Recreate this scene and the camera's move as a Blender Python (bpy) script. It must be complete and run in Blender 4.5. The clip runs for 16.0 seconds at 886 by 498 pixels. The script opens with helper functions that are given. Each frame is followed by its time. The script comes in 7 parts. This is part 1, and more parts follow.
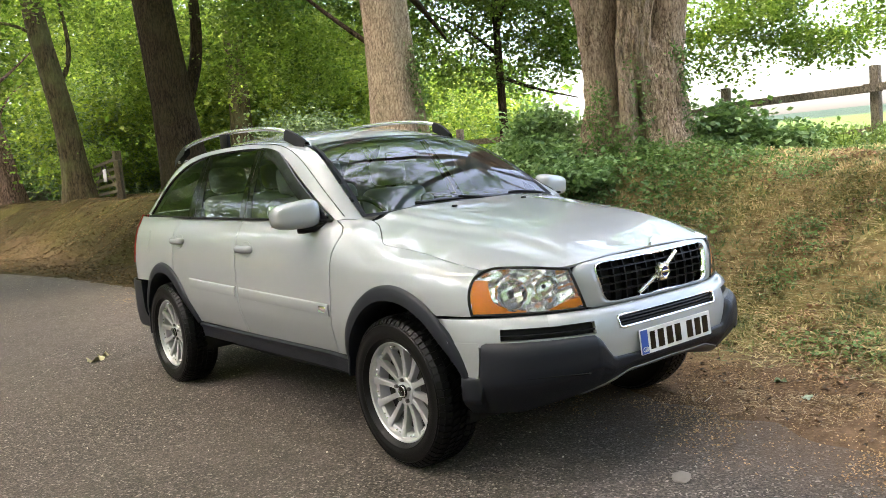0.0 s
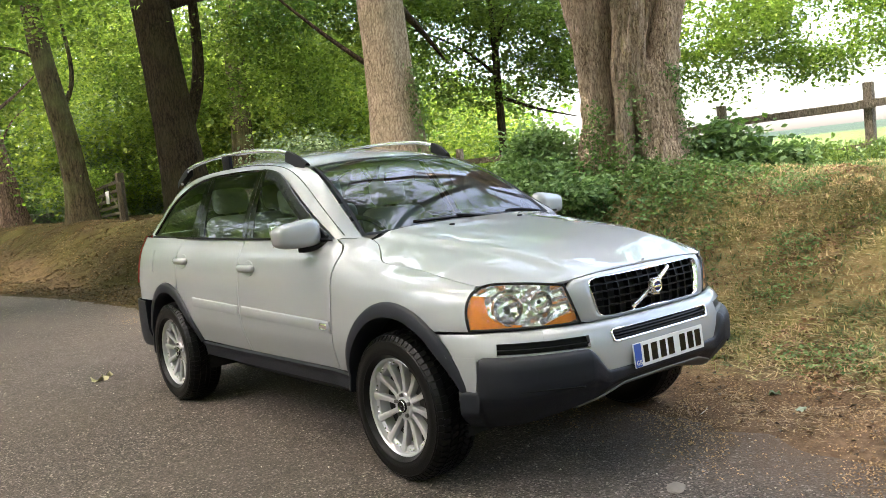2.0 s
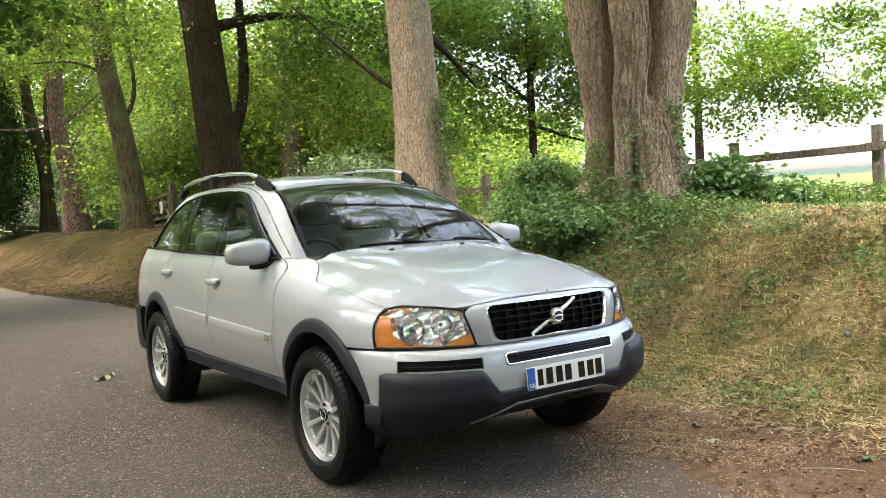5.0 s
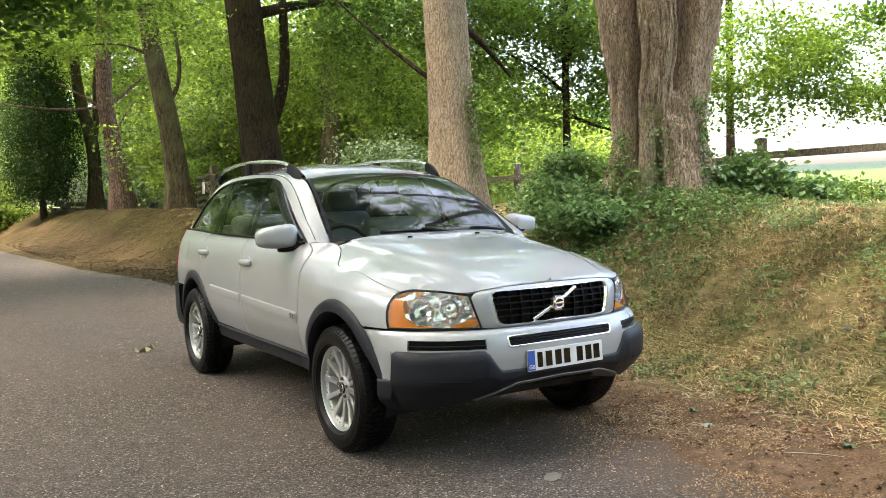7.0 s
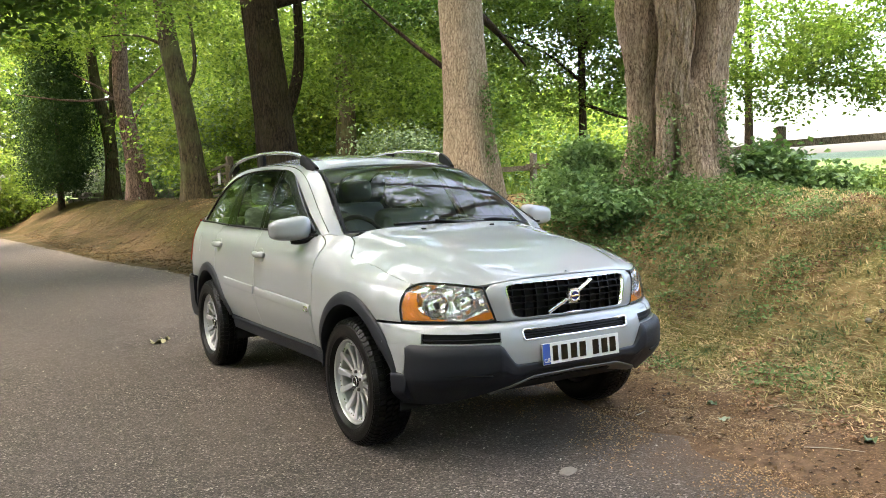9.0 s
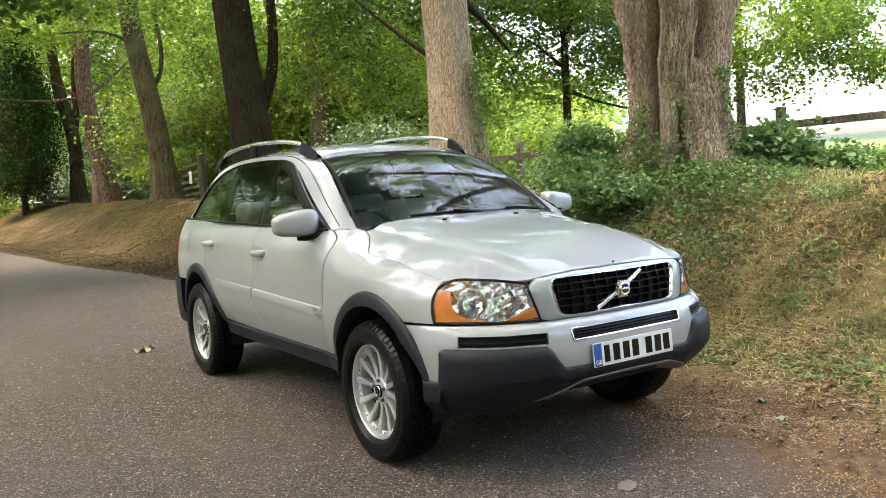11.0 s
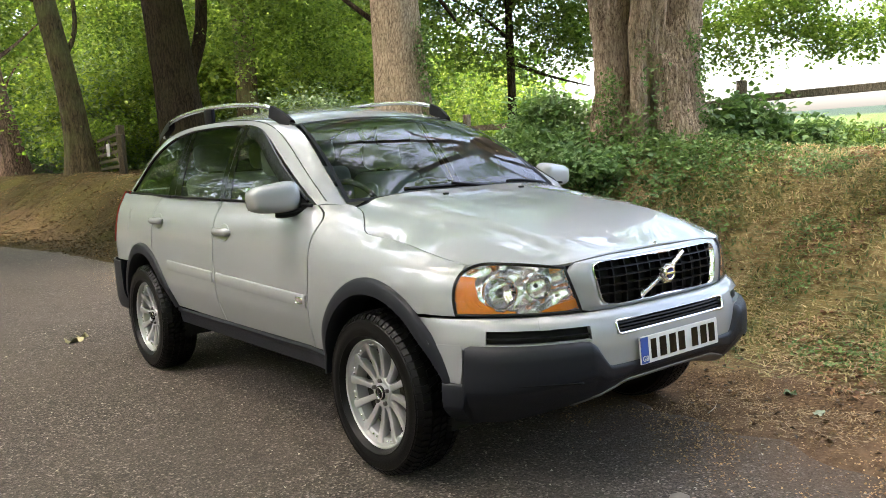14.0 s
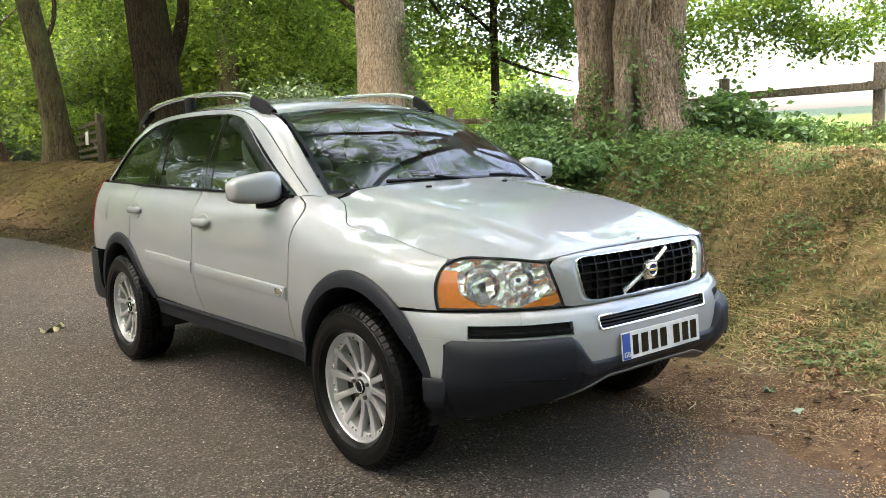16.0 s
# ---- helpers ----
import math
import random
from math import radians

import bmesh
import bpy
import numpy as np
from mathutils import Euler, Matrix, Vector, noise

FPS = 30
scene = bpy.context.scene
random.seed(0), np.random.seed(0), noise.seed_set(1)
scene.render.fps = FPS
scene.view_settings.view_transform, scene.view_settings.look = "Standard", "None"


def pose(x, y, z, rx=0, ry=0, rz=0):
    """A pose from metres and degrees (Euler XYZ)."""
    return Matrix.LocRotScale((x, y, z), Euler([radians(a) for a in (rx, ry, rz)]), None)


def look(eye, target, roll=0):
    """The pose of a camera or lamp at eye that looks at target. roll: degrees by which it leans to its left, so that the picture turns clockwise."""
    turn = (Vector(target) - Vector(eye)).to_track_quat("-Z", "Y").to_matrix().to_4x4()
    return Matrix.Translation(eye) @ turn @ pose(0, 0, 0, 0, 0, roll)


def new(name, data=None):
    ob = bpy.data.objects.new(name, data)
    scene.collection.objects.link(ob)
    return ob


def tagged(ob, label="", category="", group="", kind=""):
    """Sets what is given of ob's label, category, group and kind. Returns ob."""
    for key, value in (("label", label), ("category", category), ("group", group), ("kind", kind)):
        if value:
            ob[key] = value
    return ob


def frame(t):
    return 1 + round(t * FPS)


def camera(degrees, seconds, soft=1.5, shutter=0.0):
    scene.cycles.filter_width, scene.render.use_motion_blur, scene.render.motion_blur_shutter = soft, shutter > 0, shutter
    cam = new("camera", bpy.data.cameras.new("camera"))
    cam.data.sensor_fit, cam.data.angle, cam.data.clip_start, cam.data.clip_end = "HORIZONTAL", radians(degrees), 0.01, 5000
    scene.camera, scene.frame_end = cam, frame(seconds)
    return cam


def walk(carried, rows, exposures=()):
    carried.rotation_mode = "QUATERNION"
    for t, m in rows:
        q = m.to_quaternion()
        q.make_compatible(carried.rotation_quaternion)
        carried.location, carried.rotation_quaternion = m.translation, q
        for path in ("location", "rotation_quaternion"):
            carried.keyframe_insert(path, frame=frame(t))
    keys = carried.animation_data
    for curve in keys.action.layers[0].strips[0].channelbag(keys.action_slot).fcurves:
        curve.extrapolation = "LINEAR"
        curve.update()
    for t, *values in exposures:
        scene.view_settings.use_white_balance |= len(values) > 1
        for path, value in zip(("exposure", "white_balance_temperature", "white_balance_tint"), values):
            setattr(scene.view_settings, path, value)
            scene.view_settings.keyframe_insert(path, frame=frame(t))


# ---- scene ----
cam = camera(54.4, 16.0, soft=0.6)
PATH = [
    (0, (-3.219, -3.339, 1.439), (-1.981, -1.78, 1.241), -4.9),
    (0.5, (-3.224, -3.339, 1.444), (-1.981, -1.784, 1.256), -5.0),
    (1, (-3.232, -3.342, 1.436), (-1.987, -1.786, 1.261), -5.1),
    (1.5, (-3.259, -3.367, 1.435), (-2.018, -1.807, 1.271), -5.2),
    (2, (-3.265, -3.429, 1.439), (-2.025, -1.867, 1.285), -5.4),
    (2.5, (-3.208, -3.502, 1.448), (-1.971, -1.937, 1.308), -5.4),
    (3, (-3.108, -3.618, 1.441), (-1.907, -2.023, 1.334), -5.3),
    (3.5, (-3.041, -3.746, 1.449), (-1.858, -2.137, 1.341), -5.1),
    (4, (-3.043, -3.919, 1.44), (-1.878, -2.296, 1.34), -4.7),
    (4.2, (-3.005, -3.972, 1.420), (-1.849, -2.342, 1.330), -4.4),
    (6.3, (-2.871, -4.397, 1.47), (-1.779, -2.727, 1.341), -1.6),
    (6.5, (-2.905, -4.435, 1.472), (-1.823, -2.758, 1.342), -1.6),
    (7, (-2.968, -4.52, 1.466), (-1.918, -2.822, 1.34), -1.8),
    (7.5, (-3.0, -4.559, 1.47), (-1.973, -2.848, 1.338), -1.8),
    (8, (-3.013, -4.575, 1.476), (-1.996, -2.858, 1.344), -1.6),
    (8.5, (-2.996, -4.562, 1.482), (-1.982, -2.844, 1.344), -1.6),
    (9, (-2.931, -4.481, 1.477), (-1.914, -2.765, 1.328), -2.0),
    (9.2, (-2.898, -4.416, 1.475), (-1.877, -2.703, 1.323), -3.0),
    (11.3, (-2.937, -3.786, 1.436), (-1.861, -2.109, 1.271), -3.4),
    (11.5, (-2.879, -3.708, 1.434), (-1.805, -2.029, 1.267), -3.4),
    (12, (-2.828, -3.496, 1.442), (-1.74, -1.828, 1.26), -3.3),
    (12.5, (-2.837, -3.381, 1.432), (-1.745, -1.719, 1.22), -3.5),
    (13, (-2.907, -3.242, 1.428), (-1.777, -1.607, 1.202), -3.4),
    (13.5, (-2.957, -3.171, 1.425), (-1.78, -1.571, 1.198), -3.3),
    (14, (-2.936, -3.137, 1.424), (-1.716, -1.569, 1.195), -3.0),
    (14.5, (-2.913, -3.12, 1.425), (-1.678, -1.565, 1.192), -2.6),
    (15, (-2.905, -3.114, 1.429), (-1.661, -1.565, 1.194), -2.3),
    (15.5, (-2.914, -3.111, 1.421), (-1.663, -1.568, 1.187), -2.2),
    (16, (-2.921, -3.109, 1.418), (-1.668, -1.569, 1.173), -2.1),
]
walk(cam, [(t, look(eye, target, roll)) for t, eye, target, roll in PATH], [(0, 4.04, 7000, 11), (2, 4.04, 7000, 11), (2.5, 3.92, 7000, 11), (3, 4.1, 7000, 11), (3.5, 4.31, 7000, 11), (4, 4.15, 7000, 11), (6.5, 4.07, 7000, 11), (7.5, 4.1, 7000, 11), (9, 4.07, 7000, 11), (11.5, 4.1, 7000, 11), (13, 4.15, 7000, 11), (13.5, 3.92, 7000, 11), (14, 3.9, 7000, 11), (15, 3.98, 7000, 11), (16, 4.02, 7000, 11)])

# ---------- light ----------
world = bpy.data.worlds.new("overcast_sky")
scene.world = world
world.use_nodes = True
wn = world.node_tree
sky = wn.nodes.new("ShaderNodeTexSky")
sky.sky_type, sky.sun_disc = "NISHITA", False
SUN_ELEV, SUN_ROT = radians(70), radians(285)
sky.sun_elevation, sky.sun_rotation = SUN_ELEV, SUN_ROT
sky.air_density, sky.dust_density, sky.ozone_density = 0.8, 6.0, 0.5
wn.nodes["Background"].inputs["Strength"].default_value = 0.15
wn.links.new(sky.outputs[0], wn.nodes["Background"].inputs["Color"])
sun_data = bpy.data.lights.new("sun", "SUN")
sun_data.energy, sun_data.angle, sun_data.color = 0.8, radians(30), (1.0, 0.97, 0.92)
sun = new("sun", sun_data)
sun_dir = Vector((math.sin(SUN_ROT) * math.cos(SUN_ELEV), math.cos(SUN_ROT) * math.cos(SUN_ELEV), math.sin(SUN_ELEV)))
sun.matrix_world = look(sun_dir * 60, (0, 0, 0))

# ---------- materials ----------
def material(name):
    m = bpy.data.materials.new(name)
    m.use_nodes = True
    return m, m.node_tree, m.node_tree.nodes["Principled BSDF"]


def node(tree, kind, **inputs):
    n = tree.nodes.new("ShaderNode" + kind)
    for key, value in inputs.items():
        n.inputs[key.replace("_", " ")].default_value = value
    return n


def ramp(tree, fac, stops):
    r = tree.nodes.new("ShaderNodeValToRGB")
    tree.links.new(fac, r.inputs[0])
    while len(r.color_ramp.elements) < len(stops):
        r.color_ramp.elements.new(0.5)
    for e, (p, c) in zip(r.color_ramp.elements, stops):
        e.position, e.color = p, (*c, 1)
    return r.outputs[0]


def noise_tex(tree, scale, detail=4.0, rough=0.55, vec=None, dist=0.0):
    n = node(tree, "TexNoise", Scale=scale, Detail=detail, Roughness=rough, Distortion=dist)
    if vec is not None:
        tree.links.new(vec, n.inputs["Vector"])
    return n.outputs["Fac"]


def mix_col(tree, fac, a, b, mode="MIX"):
    n = tree.nodes.new("ShaderNodeMix")
    n.data_type, n.blend_type = "RGBA", mode
    for sock, v in ((n.inputs[0], fac), (n.inputs[6], a), (n.inputs[7], b)):
        if isinstance(v, (int, float)):
            sock.default_value = v
        elif isinstance(v, tuple):
            sock.default_value = (*v, 1)
        else:
            tree.links.new(v, sock)
    return n.outputs[2]


def calc(tree, op, a, b=0.0, c=None):
    n = tree.nodes.new("ShaderNodeMath")
    n.operation = op
    for k, v in enumerate((a, b) if c is None else (a, b, c)):
        if isinstance(v, (int, float)):
            n.inputs[k].default_value = v
        else:
            tree.links.new(v, n.inputs[k])
    return n.outputs[0]


def bump(tree, bsdf, height, strength=0.3, distance=0.01):
    b = node(tree, "Bump", Strength=strength, Distance=distance)
    tree.links.new(height, b.inputs["Height"])
    tree.links.new(b.outputs[0], bsdf.inputs["Normal"])


def obj_coord(tree):
    return tree.nodes.new("ShaderNodeTexCoord").outputs["Object"]


def world_pos(tree):
    return tree.nodes.new("ShaderNodeNewGeometry").outputs["Position"]


def simple(name, color, rough=0.5, metal=0.0, grain=None, coat=0.0, var=0.12, bumps=0.0, spec=0.5):
    """A plain surface with slight variation of tone and gloss."""
    m, t, b = material(name)
    b.inputs["Roughness"].default_value, b.inputs["Metallic"].default_value = rough, metal
    b.inputs["Coat Weight"].default_value = coat
    b.inputs["Specular IOR Level"].default_value = spec
    co = obj_coord(t)
    f = noise_tex(t, grain or 9.0, 5.0, vec=co)
    dark = tuple(c * (1 - var) for c in color)
    light = tuple(min(1, c * (1 + var)) for c in color)
    t.links.new(mix_col(t, f, dark, light), b.inputs["Base Color"])
    r = calc(t, "MULTIPLY_ADD", noise_tex(t, (grain or 9.0) * 3, 3.0, vec=co), 0.2 * rough, rough * 0.9)
    t.links.new(r, b.inputs["Roughness"])
    if bumps:
        bump(t, b, noise_tex(t, (grain or 9.0) * 12, 3.0, vec=co), bumps, 0.003)
    return m


def make_paint():
    m, t, b = material("silver_metallic_paint")
    co = obj_coord(t)
    flake = noise_tex(t, 900.0, 1.0, vec=co)
    film = noise_tex(t, 2.2, 5.0, 0.6, co)
    base = mix_col(t, flake, (0.225, 0.24, 0.252), (0.31, 0.325, 0.335))
    base = mix_col(t, calc(t, "MULTIPLY", film, 0.16), base, (0.40, 0.38, 0.34))
    t.links.new(base, b.inputs["Base Color"])
    b.inputs["Metallic"].default_value = 0.4
    b.inputs["Roughness"].default_value = 0.58
    b.inputs["Coat Weight"].default_value = 1.0
    b.inputs["Coat IOR"].default_value = 1.58
    t.links.new(calc(t, "MULTIPLY_ADD", film, 0.014, 0.002), b.inputs["Coat Roughness"])
    return m


def make_glass(name, tint, rough=0.0, ior=1.45, gain=1.0, haze=0.0):
    m, t, b = material(name)
    t.nodes.remove(b)
    out = t.nodes["Material Output"]
    tr = node(t, "BsdfTransparent", Color=(*tint, 1))
    gl = node(t, "BsdfGlossy", Roughness=rough)
    fr = node(t, "Fresnel", IOR=ior)
    mx = t.nodes.new("ShaderNodeMixShader")
    t.links.new(calc(t, "MULTIPLY", fr.outputs[0], gain), mx.inputs[0])
    t.links.new(tr.outputs[0], mx.inputs[1])
    t.links.new(gl.outputs[0], mx.inputs[2])
    t.links.new(mx.outputs[0], out.inputs[0])
    if haze:
        df = node(t, "BsdfDiffuse", Color=(0.8, 0.8, 0.78, 1))
        hz = t.nodes.new("ShaderNodeMixShader")
        hz.inputs[0].default_value = haze
        t.links.new(mx.outputs[0], hz.inputs[1])
        t.links.new(df.outputs[0], hz.inputs[2])
        t.links.new(hz.outputs[0], out.inputs[0])
    return m


def make_leaf(name, dark, light, trans=0.45, tint=0.5, spec=0.25):
    m, t, b = material(name)
    rnd = t.nodes.new("ShaderNodeNewGeometry").outputs["Random Per Island"]
    big = noise_tex(t, 0.8, 4.0, vec=world_pos(t))
    f = calc(t, "ADD", calc(t, "MULTIPLY_ADD", rnd, 1.0, -0.25), calc(t, "MULTIPLY_ADD", big, 1.6, -0.60))
    col = mix_col(t, f, dark, light)
    t.links.new(col, b.inputs["Base Color"])
    b.inputs["Roughness"].default_value = 0.55
    b.inputs["Specular IOR Level"].default_value = spec
    tl = t.nodes.new("ShaderNodeBsdfTranslucent")
    t.links.new(mix_col(t, tint, col, (0.19, 0.33, 0.035)), tl.inputs["Color"])
    mx = t.nodes.new("ShaderNodeMixShader")
    mx.inputs[0].default_value = trans
    t.links.new(b.outputs[0], mx.inputs[1])
    t.links.new(tl.outputs[0], mx.inputs[2])
    t.links.new(mx.outputs[0], t.nodes["Material Output"].inputs[0])
    return m


def make_bark(name, dark, light, moss=0.0, stretch=0.17, depth=0.05, scale=11.0):
    """Long vertical ridges with dark furrows between them, broken across."""
    m, t, b = material(name)
    co = obj_coord(t)
    mp = node(t, "Mapping", Scale=(1, 1, stretch))
    t.links.new(co, mp.inputs["Vector"])
    v = mp.outputs[0]

    def ridges(sc, gain):
        n = noise_tex(t, sc, 3.0, 0.5, v, 0.4)
        return calc(t, "MINIMUM", calc(t, "MULTIPLY", calc(t, "ABSOLUTE", calc(t, "SUBTRACT", n, 0.5)), gain), 1.0)

    wob = node(t, "TexNoise", Scale=scale * 0.45, Detail=3.0)
    t.links.new(co, wob.inputs["Vector"])
    add = t.nodes.new("ShaderNodeVectorMath")
    add.operation = "MULTIPLY_ADD"
    add.inputs[1].default_value = (0.10, 0.10, 0.10)
    t.links.new(wob.outputs["Color"], add.inputs[0])
    t.links.new(v, add.inputs[2])
    plates = node(t, "TexVoronoi", Scale=scale)
    plates.feature = "DISTANCE_TO_EDGE"
    t.links.new(add.outputs[0], plates.inputs["Vector"])
    r1, r2 = calc(t, "MINIMUM", calc(t, "MULTIPLY", plates.outputs["Distance"], 4.0), 1.0), ridges(scale * 2.2, 7.0)
    mp2 = node(t, "Mapping", Scale=(1, 1, 0.32))
    t.links.new(co, mp2.inputs["Vector"])
    cracks = noise_tex(t, scale * 3.5, 5.0, 0.65, mp2.outputs[0])
    h = calc(t, "ADD", calc(t, "MULTIPLY", r1, 0.26), calc(t, "ADD", calc(t, "MULTIPLY", r2, 0.26), calc(t, "MULTIPLY", cracks, 0.75)))
    col = ramp(t, h, [(0.34, tuple(c * 0.30 for c in dark)), (0.50, tuple(c * 0.9 for c in dark)), (0.70, tuple(0.5 * (p + q) for p, q in zip(dark, light))), (0.95, light)])
    patch = ramp(t, noise_tex(t, 1.7, 5.0, 0.6, co), [(0.42, (0, 0, 0)), (0.7, (0.35, 0.35, 0.35))])
    col = mix_col(t, patch, col, tuple(0.75 * c for c in light))
    if moss:
        g = ramp(t, noise_tex(t, 1.6, 5.0, vec=co), [(0.45, (0, 0, 0)), (0.65, (1, 1, 1))])
        col = mix_col(t, calc(t, "MULTIPLY", g, moss), col, (0.09, 0.10, 0.035))
    t.links.new(col, b.inputs["Base Color"])
    b.inputs["Roughness"].default_value = 0.9
    b.inputs["Specular IOR Level"].default_value = 0.15
    bump(t, b, h, 1.0, depth)
    return m


def make_asphalt():
    """Rolled stone in dark binder, dusty and blotched."""
    m, t, b = material("worn_asphalt")
    co = world_pos(t)
    chip = node(t, "TexVoronoi", Scale=110.0)
    t.links.new(co, chip.inputs["Vector"])
    sep = t.nodes.new("ShaderNodeSeparateColor")
    t.links.new(chip.outputs["Color"], sep.inputs[0])
    stone = ramp(t, sep.outputs[0], [(0.0, (0.020, 0.017, 0.0143)), (0.45, (0.062, 0.052, 0.044)), (0.8, (0.112, 0.094, 0.079)), (0.93, (0.185, 0.156, 0.132)), (1.0, (0.38, 0.33, 0.28))])
    grit = noise_tex(t, 230.0, 3.0, 0.7, co)
    stone = mix_col(t, 1.0, stone, ramp(t, grit, [(0.3, (0.55, 0.55, 0.55)), (0.7, (1.4, 1.38, 1.35))]), "MULTIPLY")
    wide = noise_tex(t, 0.7, 6.0, 0.6, co)
    mid = noise_tex(t, 7.0, 6.0, 0.65, co)
    col = mix_col(t, ramp(t, wide, [(0.35, (0, 0, 0)), (0.7, (0.5, 0.5, 0.5))]), stone, (0.108, 0.090, 0.074))
    col = mix_col(t, ramp(t, mid, [(0.45, (0, 0, 0)), (0.75, (0.5, 0.5, 0.5))]), col, (0.046, 0.037, 0.031))
    sep_xy = t.nodes.new("ShaderNodeSeparateXYZ")
    t.links.new(co, sep_xy.inputs[0])
    verge = calc(t, "ADD", calc(t, "MULTIPLY_ADD", sep_xy.outputs[1], -0.135, sep_xy.outputs[0]), calc(t, "MULTIPLY_ADD", mid, 0.9, -0.45))
    dust = ramp(t, verge, [(0.0, (0, 0, 0)), (0.75, (0.85, 0.85, 0.85))])
    col = mix_col(t, calc(t, "MULTIPLY", dust, calc(t, "MULTIPLY_ADD", grit, 0.8, 0.45)), col, mix_col(t, grit, (0.045, 0.028, 0.017), (0.17, 0.11, 0.066)))
    t.links.new(col, b.inputs["Base Color"])
    b.inputs["Roughness"].default_value = 0.85
    b.inputs["Specular IOR Level"].default_value = 0.22
    bump(t, b, calc(t, "ADD", chip.outputs["Distance"], calc(t, "MULTIPLY", grit, 0.6)), 0.9, 0.008)
    return m


def make_ground():
    """Leaf litter and bare soil by the road, dry grass up the bank, green beyond the fence."""
    m, t, b = material("bank_soil_and_grass")
    co = world_pos(t)
    sx_ = t.nodes.new("ShaderNodeSeparateXYZ")
    t.links.new(co, sx_.inputs[0])
    x, y = sx_.outputs[0], sx_.outputs[1]
    n1, n2, n3 = noise_tex(t, 1.1, 6.0, 0.6, co), noise_tex(t, 9.0, 6.0, 0.65, co), noise_tex(t, 60.0, 5.0, 0.7, co)
    litter = ramp(t, n3, [(0.3, (0.040, 0.025, 0.014)), (0.5, (0.105, 0.063, 0.034)), (0.62, (0.20, 0.125, 0.066)), (0.8, (0.28, 0.195, 0.11))])
    soil = ramp(t, n2, [(0.3, (0.066, 0.042, 0.026)), (0.7, (0.23, 0.148, 0.090))])
    brown = mix_col(t, ramp(t, n1, [(0.4, (0, 0, 0)), (0.6, (1, 1, 1))]), soil, litter)
    grass = ramp(t, n3, [(0.3, (0.052, 0.053, 0.018)), (0.5, (0.175, 0.155, 0.055)), (0.75, (0.36, 0.29, 0.14))])
    dry = ramp(t, n2, [(0.3, (0.13, 0.080, 0.040)), (0.7, (0.36, 0.25, 0.13))])
    grass = mix_col(t, ramp(t, n1, [(0.42, (0, 0, 0)), (0.62, (0.8, 0.8, 0.8))]), grass, dry)
    near = calc(t, "ADD", x, calc(t, "MULTIPLY_ADD", n1, 1.2, -0.6))
    near = calc(t, "ADD", near, calc(t, "MULTIPLY_ADD", n2, 0.8, -0.4))
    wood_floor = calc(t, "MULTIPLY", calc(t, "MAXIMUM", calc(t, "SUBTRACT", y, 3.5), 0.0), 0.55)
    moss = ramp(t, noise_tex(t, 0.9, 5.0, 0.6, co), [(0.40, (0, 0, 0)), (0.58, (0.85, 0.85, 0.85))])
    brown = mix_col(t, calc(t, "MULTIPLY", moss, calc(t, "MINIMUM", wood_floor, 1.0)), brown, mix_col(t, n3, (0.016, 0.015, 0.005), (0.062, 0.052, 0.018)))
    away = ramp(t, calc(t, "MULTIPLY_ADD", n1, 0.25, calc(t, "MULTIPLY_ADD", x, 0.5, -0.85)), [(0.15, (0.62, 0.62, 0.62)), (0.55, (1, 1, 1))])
    # tree shade on the wooded bank, put into the brown by position
    wood_shade = calc(t, "MULTIPLY", calc(t, "MULTIPLY", calc(t, "MINIMUM", wood_floor, 1.0), 0.96), away)
    brown = mix_col(t, wood_shade, brown, mix_col(t, ramp(t, n1, [(0.35, (0, 0, 0)), (0.65, (1, 1, 1))]), mix_col(t, n2, (0.006, 0.0045, 0.0012), (0.030, 0.020, 0.006)), mix_col(t, n2, (0.010, 0.0105, 0.002), (0.046, 0.044, 0.010))))
    up = calc(t, "SUBTRACT", near, calc(t, "MINIMUM", wood_floor, 6.0))
    f = ramp(t, calc(t, "MULTIPLY", up, 0.25), [(0.36, (0, 0, 0)), (0.50, (1, 1, 1))])
    col = mix_col(t, f, brown, grass)
    far = ramp(t, calc(t, "MULTIPLY", x, 0.05), [(0.42, (0, 0, 0)), (0.55, (1, 1, 1))])
    col = mix_col(t, far, col, ramp(t, n1, [(0.3, (0.032, 0.054, 0.014)), (0.7, (0.058, 0.080, 0.024))]))
    hill = ramp(t, calc(t, "MULTIPLY", x, 0.004), [(0.40, (0, 0, 0)), (0.60, (1, 1, 1))])
    col = mix_col(t, hill, col, mix_col(t, noise_tex(t, 0.03, 4.0, 0.6, co), (0.010, 0.020, 0.016), (0.024, 0.036, 0.022)))
    t.links.new(col, b.inputs["Base Color"])
    b.inputs["Roughness"].default_value = 0.95
    b.inputs["Specular IOR Level"].default_value = 0.06
    bump(t, b, calc(t, "ADD", n3, calc(t, "MULTIPLY", n2, 1.5)), 0.8, 0.03)
    return m


PAINT = make_paint()
BLACK = simple("black_textured_plastic", (0.004, 0.0043, 0.005), 0.5, bumps=0.15, grain=40, spec=0.12)
CLAD = simple("dark_blue_grey_bumper_plastic", (0.0082, 0.0098, 0.0140), 0.5, bumps=0.12, grain=60, spec=0.24)
GLOSS = simple("gloss_black", (0.005, 0.005, 0.0055), 0.10, spec=0.28)
# near-black for recesses, their shade put into the colour
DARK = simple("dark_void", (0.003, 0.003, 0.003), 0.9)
TYRE = simple("tyre_rubber", (0.0026, 0.0026, 0.0028), 0.42, bumps=0.2, grain=30, spec=0.16)
PILLAR = simple("black_pillar_film", (0.003, 0.003, 0.0032), 0.07, spec=0.25)
MESH = simple("black_grille_plastic", (0.0026, 0.0027, 0.003), 0.4, spec=0.16)
